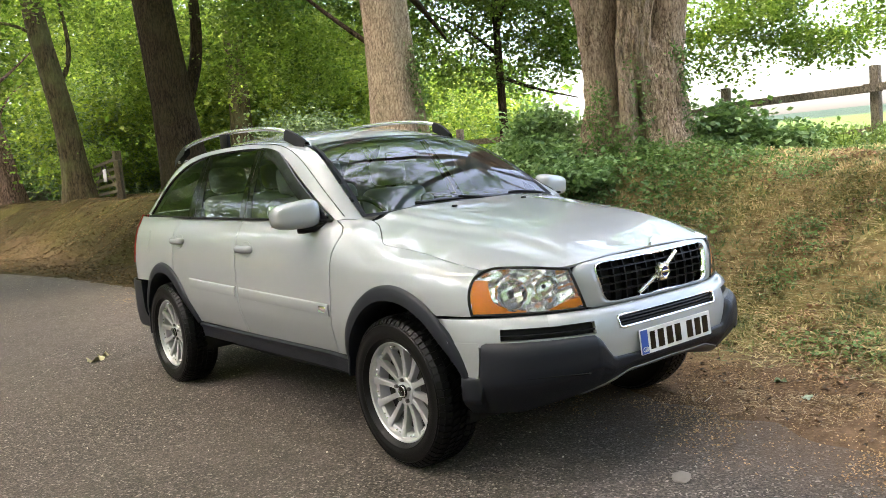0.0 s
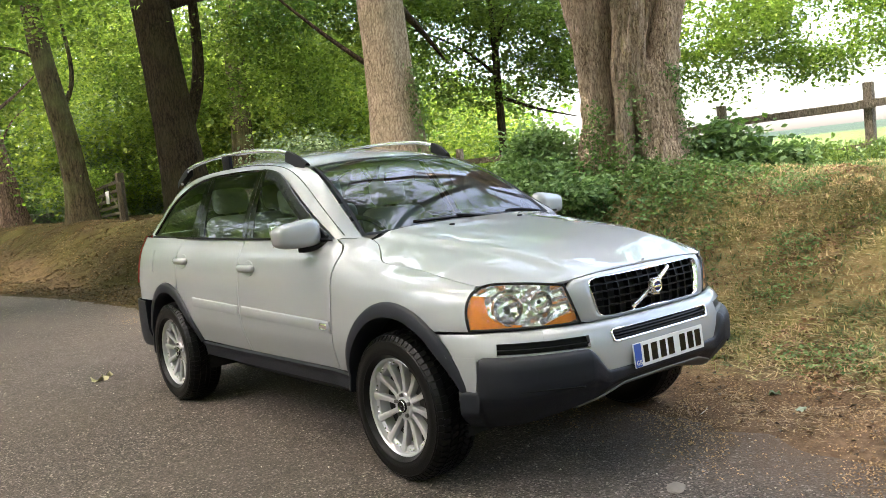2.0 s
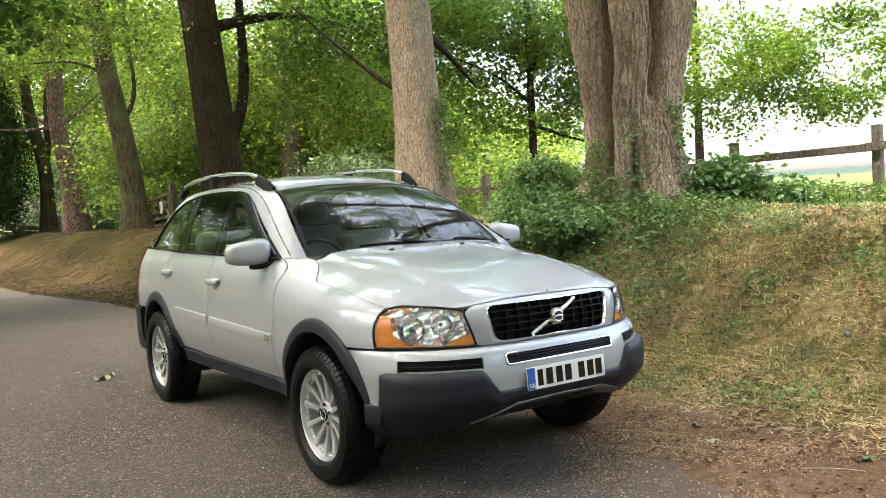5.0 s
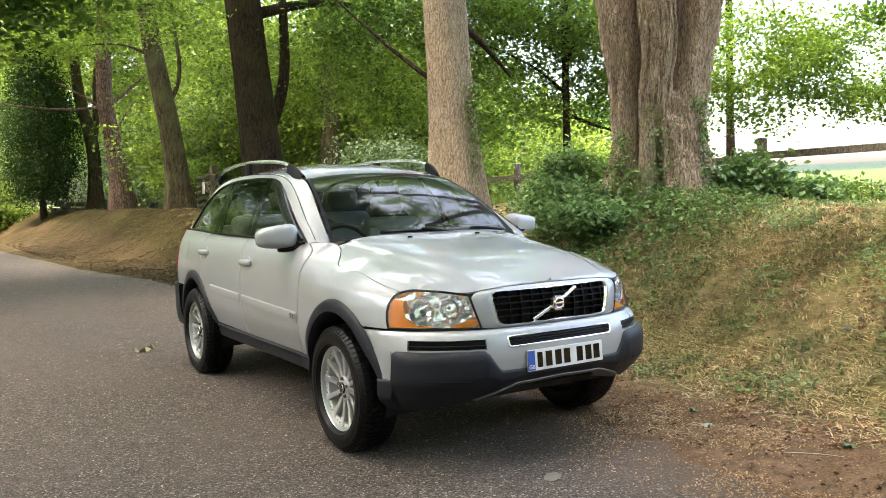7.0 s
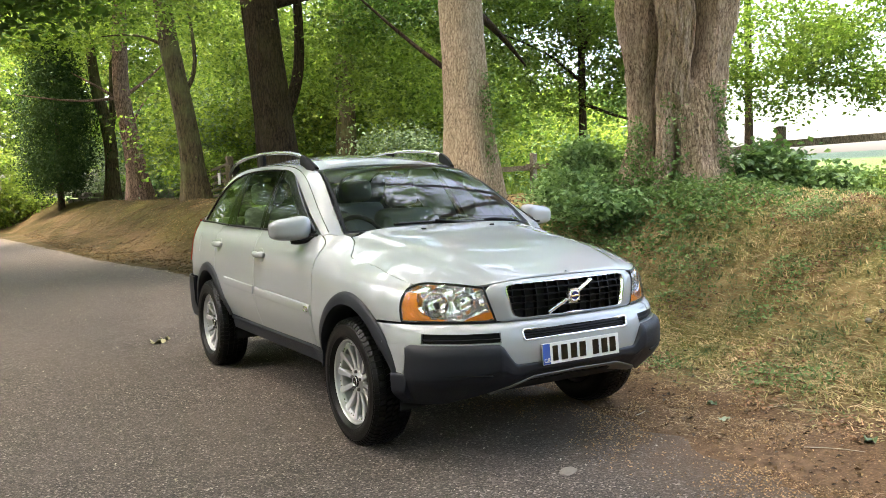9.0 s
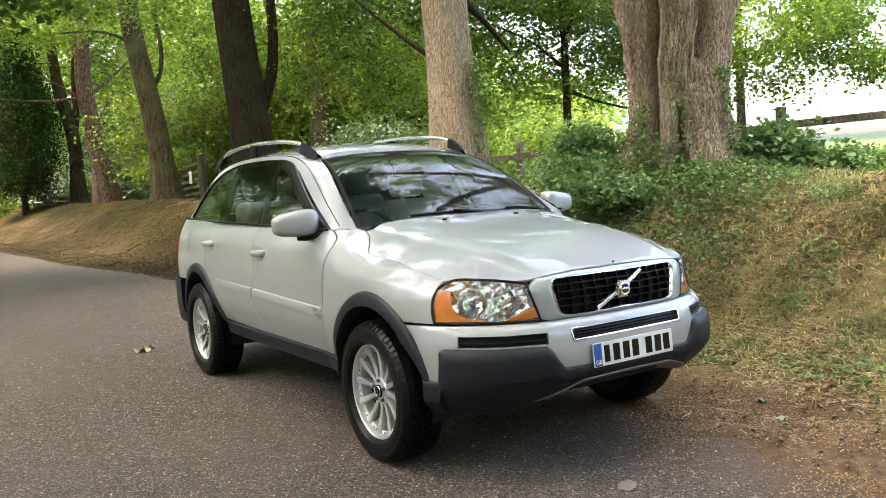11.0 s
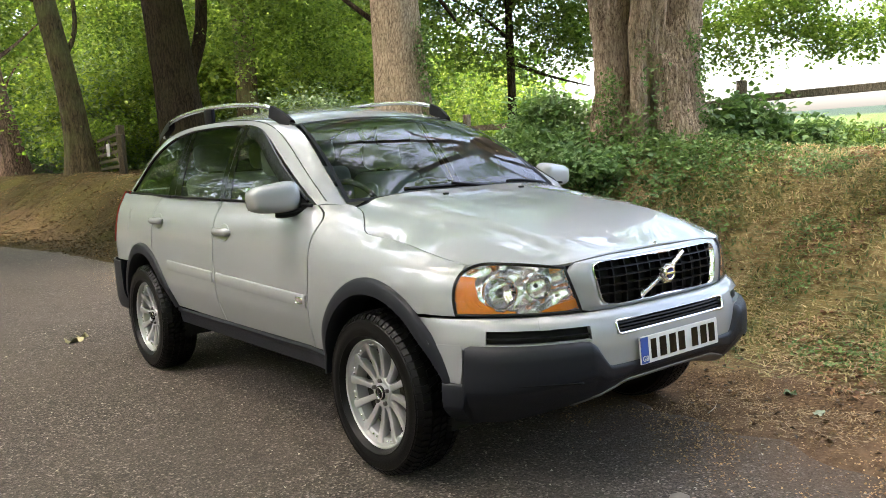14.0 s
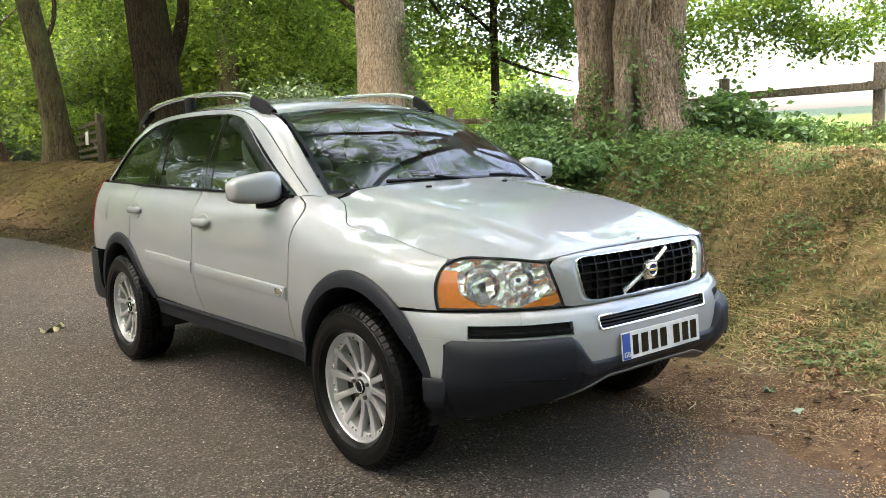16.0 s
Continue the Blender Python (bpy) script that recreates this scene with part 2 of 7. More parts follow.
ALLOY = simple("silver_alloy", (0.41, 0.412, 0.41), 0.32, 0.6, grain=20, var=0.03)
CHROME = simple("chrome", (0.82, 0.82, 0.81), 0.07, 1.0, var=0.03)
STEEL = simple("brake_steel", (0.11, 0.105, 0.10), 0.4, 0.9)
SKID = simple("dull_skid_aluminium", (0.16, 0.16, 0.155), 0.5, 0.6)
SATIN = simple("satin_aluminium", (0.68, 0.69, 0.68), 0.26, 0.85, var=0.06)
LEATHER = simple("light_grey_leather", (0.30, 0.30, 0.28), 0.5, bumps=0.25, grain=14)
DASH = simple("grey_dashboard_plastic", (0.13, 0.13, 0.12), 0.6)
CARPET = simple("charcoal_trim", (0.03, 0.03, 0.032), 0.9)
GLASS = make_glass("clear_car_glass", (0.60, 0.66, 0.63), gain=1.3)
SIDE_GLASS = make_glass("tinted_side_glass", (0.386, 0.454, 0.412), gain=1.25)
LENS = make_glass("lamp_lens", (0.96, 0.97, 0.97), gain=1.0, haze=0.03)
AMBER = simple("amber_lens", (0.90, 0.255, 0.003), 0.35, coat=0.05, grain=60, spec=0.15, var=0.25)
REFLECT = simple("faceted_reflector", (0.66, 0.66, 0.66), 0.07, 1.0, var=0.05)
BEZEL = simple("grey_lamp_bezel", (0.06, 0.06, 0.06), 0.3, 0.5)
RED = simple("red_lens", (0.20, 0.012, 0.010), 0.15, coat=0.8)
LAMP_IN = simple("lamp_housing_silver", (0.92, 0.92, 0.91), 0.10, 0.92)
PLATE_W = simple("white_plate", (0.60, 0.60, 0.585), 0.35)
PLATE_B = simple("blue_band", (0.012, 0.065, 0.31), 0.35)
EMB_BLUE = simple("dark_blue_enamel", (0.015, 0.02, 0.10), 0.2)
ASPHALT = make_asphalt()
GROUND = make_ground()
BARK_GREY = make_bark("pale_ridged_bark", (0.235, 0.170, 0.118), (0.47, 0.365, 0.262), stretch=0.17, depth=0.045, scale=20.0)
BARK_DARK = make_bark("dark_damp_bark", (0.022, 0.014, 0.008), (0.060, 0.042, 0.025), moss=0.15, scale=16.0)
BARK_BROWN = make_bark("brown_bark", (0.034, 0.026, 0.013), (0.086, 0.067, 0.034), moss=0.5)
BARK_PEEL = make_bark("flaking_reddish_bark", (0.060, 0.036, 0.024), (0.22, 0.145, 0.105), moss=0.1, stretch=0.3)
# tree leaves in steps from shaded to sunlit, the light put into the colour
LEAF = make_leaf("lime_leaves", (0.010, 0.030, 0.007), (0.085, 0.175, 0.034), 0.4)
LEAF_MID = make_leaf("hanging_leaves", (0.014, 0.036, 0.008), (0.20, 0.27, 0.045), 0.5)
LEAF_BRIGHT = make_leaf("leaves_coloured_sunlit", (0.014, 0.034, 0.006), (0.235, 0.285, 0.042), 0.52)
LEAF_SUN = make_leaf("leaves_coloured_sun_shot", (0.030, 0.070, 0.012), (0.26, 0.36, 0.062), 0.55)
IVY = make_leaf("ivy_leaves", (0.038, 0.080, 0.026), (0.19, 0.28, 0.09), 0.25)
NEEDLE = make_leaf("conifer_needles", (0.012, 0.026, 0.009), (0.040, 0.066, 0.022), 0.05, 0.5, 0.02)
WOOD = make_bark("weathered_rail_timber", (0.10, 0.082, 0.065), (0.22, 0.185, 0.15), stretch=0.15, depth=0.01, scale=30.0)
BARK_FINE = make_bark("grey_brown_bark", (0.20, 0.152, 0.104), (0.42, 0.342, 0.245), moss=0.10, stretch=0.15, depth=0.04, scale=24.0)
def make_grass():
    """Blades whose colour wanders from green through straw to rust over the bank."""
    m, t, b = material("bank_grass")
    rnd = t.nodes.new("ShaderNodeNewGeometry").outputs["Random Per Island"]
    co = world_pos(t)
    big = noise_tex(t, 1.5, 5.0, 0.65, co)
    fine = noise_tex(t, 6.0, 4.0, 0.6, co)
    f = calc(t, "ADD", calc(t, "MULTIPLY_ADD", big, 1.5, -0.55), calc(t, "ADD", calc(t, "MULTIPLY_ADD", rnd, 0.6, -0.16), calc(t, "MULTIPLY_ADD", fine, 0.6, -0.3)))
    col = ramp(t, f, [(0.12, (0.085, 0.125, 0.045)), (0.34, (0.28, 0.27, 0.10)), (0.52, (0.48, 0.385, 0.19)), (0.74, (0.60, 0.43, 0.25)), (0.95, (0.44, 0.23, 0.12))])
    t.links.new(col, b.inputs["Base Color"])
    b.inputs["Roughness"].default_value = 0.6
    b.inputs["Specular IOR Level"].default_value = 0.2
    tl = t.nodes.new("ShaderNodeBsdfTranslucent")
    t.links.new(col, tl.inputs["Color"])
    mx = t.nodes.new("ShaderNodeMixShader")
    mx.inputs[0].default_value = 0.3
    t.links.new(b.outputs[0], mx.inputs[1])
    t.links.new(tl.outputs[0], mx.inputs[2])
    t.links.new(mx.outputs[0], t.nodes["Material Output"].inputs[0])
    return m


GRASS = make_grass()
WEED = make_leaf("weed_leaves", (0.035, 0.075, 0.03), (0.22, 0.31, 0.13), 0.3)
OLD_WOOD = make_bark("dark_gate_timber", (0.028, 0.024, 0.016), (0.075, 0.06, 0.04), moss=0.3, stretch=0.15, depth=0.01, scale=30.0)
BUSHLEAF = make_leaf("bush_leaves", (0.040, 0.088, 0.036), (0.22, 0.33, 0.135), 0.4)
EVERGREEN = make_leaf("grey_green_evergreen_leaves", (0.032, 0.060, 0.030), (0.18, 0.25, 0.125), 0.25, 0.2)
STRAW = make_leaf("dry_straw", (0.15, 0.09, 0.042), (0.46, 0.335, 0.18), 0.1, 0.0)
LITTER = make_leaf("fallen_leaves", (0.030, 0.018, 0.008), (0.165, 0.095, 0.042), 0.0)
CHIPS = make_leaf("pale_flower_bits", (0.16, 0.09, 0.04), (0.50, 0.33, 0.165), 0.1, 0.0)
RUST = make_leaf("rusty_dead_leaves", (0.09, 0.045, 0.022), (0.30, 0.165, 0.085), 0.0)
BANK_LEAF = make_leaf("dark_brown_leaves", (0.024, 0.016, 0.006), (0.125, 0.082, 0.032), 0.0, 0.5, 0.1)
PALE_BITS = make_leaf("whitish_bits", (0.30, 0.26, 0.19), (0.55, 0.50, 0.40), 0.0, 0.5, 0.1)
STONE = simple("grey_stone", (0.13, 0.12, 0.10), 0.9, bumps=0.5, grain=14)

# ---------- mesh helpers ----------
def link_mesh(name, verts, faces, mat, parent=None, smooth=True, sharp=None):
    me = bpy.data.meshes.new(name)
    me.from_pydata([tuple(v) for v in verts], [], [tuple(f) for f in faces])
    me.materials.append(mat)
    me.polygons.foreach_set("use_smooth", [smooth] * len(me.polygons))
    if sharp:
        me.set_sharp_from_angle(angle=radians(sharp))
    me.update()
    ob = new(name, me)
    if parent:
        ob.parent = parent
    return ob


def part(name, bm, mat, parent, label="", sharp=40):
    me = bpy.data.meshes.new(name)
    bm.to_mesh(me)
    bm.free()
    me.materials.append(mat)
    me.polygons.foreach_set("use_smooth", [True] * len(me.polygons))
    me.set_sharp_from_angle(angle=radians(sharp))
    ob = new(name, me)
    ob.parent = parent
    if label:
        tagged(ob, label)
    return ob


def thing(name, at, label, category, group="", kind=""):
    ob = new(name)
    ob.location = at
    ob.empty_display_size = 0.2
    return tagged(ob, label, category, group, kind)


def spline(pts, n):
    """n points on a natural cubic through pts, by chord length."""
    p = np.array(pts, float)
    if len(p) == 2:
        return p[0] + np.linspace(0, 1, n)[:, None] * (p[1] - p[0])
    u = np.r_[0, np.cumsum(np.linalg.norm(np.diff(p, axis=0), axis=1) ** 0.7)]
    h = np.diff(u)
    k = len(p)
    a, r = np.eye(k), np.zeros_like(p)
    for i in range(1, k - 1):
        a[i, i - 1], a[i, i], a[i, i + 1] = h[i - 1], 2 * (h[i - 1] + h[i]), h[i]
        r[i] = 6 * ((p[i + 1] - p[i]) / h[i] - (p[i] - p[i - 1]) / h[i - 1])
    m = np.linalg.solve(a, r)
    s = np.linspace(0, u[-1], n)
    i = np.clip(np.searchsorted(u, s, side="right") - 1, 0, k - 2)
    d0, d1, hi = (s - u[i])[:, None], (u[i + 1] - s)[:, None], h[i][:, None]
    return (m[i] * d1**3 + m[i + 1] * d0**3) / (6 * hi) + (p[i] / hi - m[i] * hi / 6) * d1 + (p[i + 1] / hi - m[i + 1] * hi / 6) * d0


def polyline(pts, n):
    """n points evenly along straight pieces through pts."""
    p = np.array(pts, float)
    u = np.r_[0, np.cumsum(np.linalg.norm(np.diff(p, axis=0), axis=1))]
    s = np.linspace(0, u[-1], n)
    return np.stack([np.interp(s, u, c) for c in p.T], 1)


def pchip(xs, ys, q):
    xs, ys, q = np.array(xs, float), np.array(ys, float), np.asarray(q, float)
    h, d = np.diff(xs), np.diff(ys) / np.diff(xs)
    m = np.zeros_like(ys)
    for i in range(1, len(xs) - 1):
        if d[i - 1] * d[i] > 0:
            w1, w2 = 2 * h[i] + h[i - 1], h[i] + 2 * h[i - 1]
            m[i] = (w1 + w2) / (w1 / d[i - 1] + w2 / d[i])
    m[0], m[-1] = d[0], d[-1]
    i = np.clip(np.searchsorted(xs, q) - 1, 0, len(xs) - 2)
    t = np.clip((q - xs[i]) / h[i], 0, 1)
    return (2 * t**3 - 3 * t**2 + 1) * ys[i] + (t**3 - 2 * t**2 + t) * h[i] * m[i] + (3 * t**2 - 2 * t**3) * ys[i + 1] + (t**3 - t**2) * h[i] * m[i + 1]


def coons(bottom, top, left, right):
    """A grid between four edge curves; bottom and top run from left to right, left and right from bottom to top."""
    u, v = np.linspace(0, 1, len(bottom))[None, :, None], np.linspace(0, 1, len(left))[:, None, None]
    ruled = (1 - v) * bottom[None] + v * top[None] + (1 - u) * left[:, None] + u * right[:, None]
    return ruled - ((1 - u) * (1 - v) * bottom[0] + u * (1 - v) * bottom[-1] + (1 - u) * v * top[0] + u * v * top[-1])


def loft(a, b, n, bulge=0.0, out=(0, 0, 1)):
    """A grid of n rows between two curves of equal length, swelled towards out."""
    v = np.linspace(0, 1, n)[:, None, None]
    return (1 - v) * a[None] + v * b[None] + bulge * (4 * v * (1 - v)) * np.array(out)


def grid_faces(nv, nu, wrap=False):
    f = []
    for i in range(nv - 1):
        for j in range(nu if wrap else nu - 1):
            k = (j + 1) % nu
            f.append((i * nu + j, i * nu + k, (i + 1) * nu + k, (i + 1) * nu + j))
    return f


def sheet(name, p, mat, parent, inside=(0, 1.4, 0.7), thick=0.014, label="", round_=0.0025, wrap=False):
    """A curved panel: the grid p, its rim turned in, facing away from the point inside."""
    nv, nu = p.shape[:2]
    c = p - np.array(inside)
    du, dv = np.gradient(p, axis=1), np.gradient(p, axis=0)
    nrm = np.cross(du, dv)
    nrm /= np.maximum(np.linalg.norm(nrm, axis=-1, keepdims=True), 1e-9)
    flip = (nrm * c).sum() < 0
    if flip:
        nrm = -nrm
    verts = [tuple(v) for v in p.reshape(-1, 3)]
    faces = grid_faces(nv, nu, wrap)
    if thick and not wrap:
        rim = [(0, j) for j in range(nu)] + [(i, nu - 1) for i in range(1, nv)] + [(nv - 1, j) for j in range(nu - 2, -1, -1)] + [(i, 0) for i in range(nv - 2, 0, -1)]
        last = [i * nu + j for i, j in rim]
        for d in (round_, thick):
            base = len(verts)
            verts += [tuple(p[i, j] - nrm[i, j] * d) for i, j in rim]
            cur = list(range(base, base + len(rim)))
            for k in range(len(rim)):
                k2 = (k + 1) % len(rim)
                faces.append((last[k2], last[k], cur[k], cur[k2]))
            last = cur
    if flip:
        faces = [f[::-1] for f in faces]
    ob = link_mesh(name, verts, faces, mat, parent, sharp=50)
    if label:
        tagged(ob, label)
    return ob


def tube(path, radius, sides=10, caps=True, squash=1.0):
    """Vertices and faces of a tube along path (n x 3); radius a number or one a point."""
    p = np.array(path, float)
    r = np.broadcast_to(np.asarray(radius, float), (len(p),))
    t = np.gradient(p, axis=0)
    t /= np.linalg.norm(t, axis=1, keepdims=True)
    up = np.array((0, 0, 1.0)) if abs(t[0][2]) < 0.9 else np.array((1.0, 0, 0))
    verts, faces = [], []
    for k in range(len(p)):
        a = np.cross(up, t[k])
        a /= np.linalg.norm(a)
        b = np.cross(t[k], a)
        up = b
        for s in range(sides):
            w = 2 * math.pi * s / sides
            verts.append(p[k] + r[k] * (math.cos(w) * a + squash * math.sin(w) * b))
    faces = grid_faces(len(p), sides, True)
    if caps:
        faces.append(tuple(range(sides))[::-1])
        faces.append(tuple(range((len(p) - 1) * sides, len(p) * sides)))
    return verts, faces


def block(name, size, at, mat, parent, bevel=0.01, rot=(0, 0, 0), segs=2, label=""):
    bm = bmesh.new()
    bmesh.ops.create_cube(bm, size=1.0)
    bmesh.ops.scale(bm, vec=size, verts=bm.verts)
    if bevel:
        bmesh.ops.bevel(bm, geom=bm.edges[:], offset=bevel, segments=segs, affect="EDGES", profile=0.5)
    bmesh.ops.transform(bm, matrix=pose(*at, *rot), verts=bm.verts)
    return part(name, bm, mat, parent, label)


def lathe(name, profile, mat, parent, segs=64, centre=(0, 0, 0), label="", sharp=35):
    """A turned solid: profile rows of (axial x, radius), about the x axis through centre."""
    pr = np.array(profile, float)
    w = np.linspace(0, 2 * math.pi, segs, endpoint=False)
    p = np.stack([np.broadcast_to(pr[:, :1], (len(pr), segs)), pr[:, 1:] * np.cos(w), pr[:, 1:] * np.sin(w)], -1) + np.array(centre)
    ob = link_mesh(name, p.reshape(-1, 3), [f[::-1] for f in grid_faces(len(pr), segs, True)], mat, parent, sharp=sharp)
    if label:
        tagged(ob, label)
    return ob

# ---------- ground and road ----------
def smooth(u):
    u = np.clip(u, 0, 1)
    return u * u * (3 - 2 * u)


def road_edge(y):
    """x of the asphalt's edge on the bank side."""
    return np.interp(y, [-200, -3, -0.8, 1.5, 5, 9, 12.6, 17, 26, 34, 45, 60, 200], [-1.5, 0.36, 0.62, 0.95, 1.05, 1.07, 0.95, 0.35, -0.15, -0.7, -3.0, -9.0, -90.0])


def lumps(x, y, s):
    return 0.5 * np.sin(x * 1.7 * s + 1.3 * np.sin(y * 1.1 * s)) + 0.5 * np.sin(y * 1.9 * s + 1.7 * np.sin(x * 0.8 * s + 2.0))


def ground_z(x, y):
    x, y = np.asarray(x, float), np.asarray(y, float)
    d = x - road_edge(y)
    bank = 1.18 * smooth((d - 0.75) / 3.1) + 0.03 * smooth((d - 0.1) / 0.5)
    mound = 0.26 * np.exp(-((x - 4.6) ** 2 + (y - 2.9) ** 2) / 1.3)
    fall = -0.03 * np.clip(x - 8.0, 0, 22) + 0.040 * np.clip(x - 34, 0, 55) + 0.030 * np.clip(x - 110, 0, 260)
    rough = (0.035 * lumps(x, y, 1.3) + 0.015 * lumps(x, y, 4.1)) * smooth((d - 0.6) / 1.0) * (1 + 1.6 * smooth((y - 5) / 5))
    other = 0.25 * smooth((-d - 6.2) / 3.0)
    return bank + mound + fall + rough + other - 0.02 * (1 - smooth((d + 0.25) / 0.4))


def axis(*pieces):
    return np.unique(np.round(np.concatenate([np.arange(a, b, s) for a, b, s in pieces]), 4))


def fast_mesh(name, verts, faces, mat, parent=None, smooth_=False):
    """A mesh from arrays; all faces have the same number of corners."""
    verts, faces = np.asarray(verts, np.float32), np.asarray(faces, np.int32)
    me = bpy.data.meshes.new(name)
    me.vertices.add(len(verts))
    me.vertices.foreach_set("co", verts.ravel())
    k = faces.shape[1]
    me.loops.add(faces.size)
    me.loops.foreach_set("vertex_index", faces.ravel())
    me.polygons.add(len(faces))
    me.polygons.foreach_set("loop_start", np.arange(0, faces.size, k, dtype=np.int32))
    me.polygons.foreach_set("use_smooth", np.full(len(faces), smooth_))
    me.materials.append(mat)
    me.update(calc_edges=True)
    ob = new(name, me)
    if parent:
        ob.parent = parent
    return ob


def grid_quads(nv, nu):
    i, j = np.meshgrid(np.arange(nv - 1), np.arange(nu - 1), indexing="ij")
    a = (i * nu + j).ravel()
    return np.stack([a, a + 1, a + nu + 1, a + nu], 1)


gx = axis((-1400, -60, 120), (-60, -8, 4), (-8, 0, 0.5), (0, 9, 0.075), (9, 20, 0.5), (20, 80, 4), (80, 1400, 60))
gy = axis((-1400, -60, 120), (-60, -6, 4), (-6, 14, 0.09), (14, 45, 0.4), (45, 90, 4), (90, 1400, 80))
X, Y = np.meshgrid(gx, gy)
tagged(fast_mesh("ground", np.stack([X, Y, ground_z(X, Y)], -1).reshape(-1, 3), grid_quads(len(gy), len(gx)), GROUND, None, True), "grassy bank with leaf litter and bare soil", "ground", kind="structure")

ry = axis((-60, -6, 3), (-6, 14, 0.06), (14, 70, 0.5))
rw = np.linspace(0, 1, 24) ** 2
edge = road_edge(ry) + 0.05 * lumps(ry * 3, ry * 5, 1.0) + 0.03 * lumps(ry * 11, ry * 7, 1.3)
RX = edge[:, None] - rw[None, :] * 6.6
RY = np.broadcast_to(ry[:, None], RX.shape)
RZ = np.where(rw[None, :] == 0, -0.02, 0.0) + 0 * RX
tagged(fast_mesh("road", np.stack([RX, RY, RZ], -1).reshape(-1, 3), grid_quads(len(ry), len(rw))[:, ::-1], ASPHALT, None, True), "worn grey asphalt lane with scattered bits", "road", kind="structure")


# ---------- trees ----------


def trunk_mesh(name, path, radii, mat, parent, rings=60, sides=72, lobes=0.06, flare=0.0, seed=0, rough=0.02, twist=0.15):
    p = spline(path, rings)
    r = pchip(np.linspace(0, 1, len(radii)), radii, np.linspace(0, 1, rings))
    g = np.random.default_rng(seed)
    ph, fq = g.uniform(0, 6.28, 6), np.array([2, 3, 5, 7, 9, 13])
    w = np.linspace(0, 2 * math.pi, sides, endpoint=False)
    h = np.linspace(0, 1, rings)[:, None]
    amp = lobes * (1 + flare * np.exp(-h * 7))
    s = sum(np.cos(f * (w[None] + twist * h * (1 + k % 3)) + q + 0.8 * np.sin(3 * h + q)) / (1 + 0.35 * k) for k, (f, q) in enumerate(zip(fq, ph)))
    rr = r[:, None] * (1 + amp * s + rough * np.sin(31 * w[None] + 9 * h + 3 * np.sin(17 * h)))
    v = np.stack([p[:, :1] + rr * np.cos(w), p[:, 1:2] + rr * np.sin(w), np.broadcast_to(p[:, 2:], rr.shape)], -1)
    return link_mesh(name, v.reshape(-1, 3), grid_faces(rings, sides, True), mat, parent)


def limb(path, r0, r1, mat, parent, n=14, sides=8, name="limb"):
    p = spline(path, n)
    v, f = tube(p, np.linspace(r0, r1, n), sides)
    return link_mesh(name, v, f, mat, parent)


def clump_points(rng, centre, radii, n, hollow=0.35):
    d = rng.normal(size=(n, 3))
    d /= np.linalg.norm(d, axis=1, keepdims=True)
    return np.array(centre) + d * (hollow + (1 - hollow) * rng.random((n, 1)) ** 0.6) * np.array(radii)


def leaf_arrays(rng, clumps, each, spread, size, flat=0.55, droop=0.3):
    """Folded leaves, two triangles each, gathered round the clumps in loose sprays."""
    n = len(clumps) * each
    tilt = rng.normal(size=(len(clumps), 3)) * (1, 1, 0.45)
    c = np.repeat(clumps, each, 0) + rng.normal(size=(n, 3)) * np.array((spread, spread, spread * flat)) + np.repeat(tilt, each, 0) * spread * rng.normal(size=(n, 1)) * 0.8
    a = rng.normal(size=(n, 3)) * (1, 1, 0.5) - (0, 0, droop)
    a /= np.linalg.norm(a, axis=1, keepdims=True)
    up = rng.normal(size=(n, 3)) * 0.55 + (0, 0, 1)
    b = np.cross(a, up)
    b /= np.linalg.norm(b, axis=1, keepdims=True)
    nn = np.cross(b, a)
    s = size * rng.uniform(0.6, 1.25, (n, 1))
    v = np.stack([c - a * s * 0.5, c + b * s * 0.36 + nn * s * 0.10, c + a * s * 0.55, c - b * s * 0.36 + nn * s * 0.10], 1).reshape(-1, 3)
    k = np.arange(n)[:, None] * 4
    f = np.stack([k + (0, 1, 2), k + (0, 2, 3)], 1).reshape(-1, 3)
    return v, f


def foliage(name, crowns, each, spread, size, mat, parent, seed, label="", holes=None):
    """crowns: rows of (centre, radii, clumps). holes: the level of a slow wave over the plan past which no clump hangs."""
    rng = np.random.default_rng(seed)
    pts = np.concatenate([clump_points(rng, c, r, n) for c, r, n in crowns])
    if holes is not None:
        pts = pts[lumps(pts[:, 0] + seed, pts[:, 1], 0.75) < holes]
    v, f = leaf_arrays(rng, pts, each, spread, size)
    ob = fast_mesh(name, v, f, mat, parent)
    if label:
        tagged(ob, label)
    return ob


def gz(x, y):
    return float(ground_z(x, y))


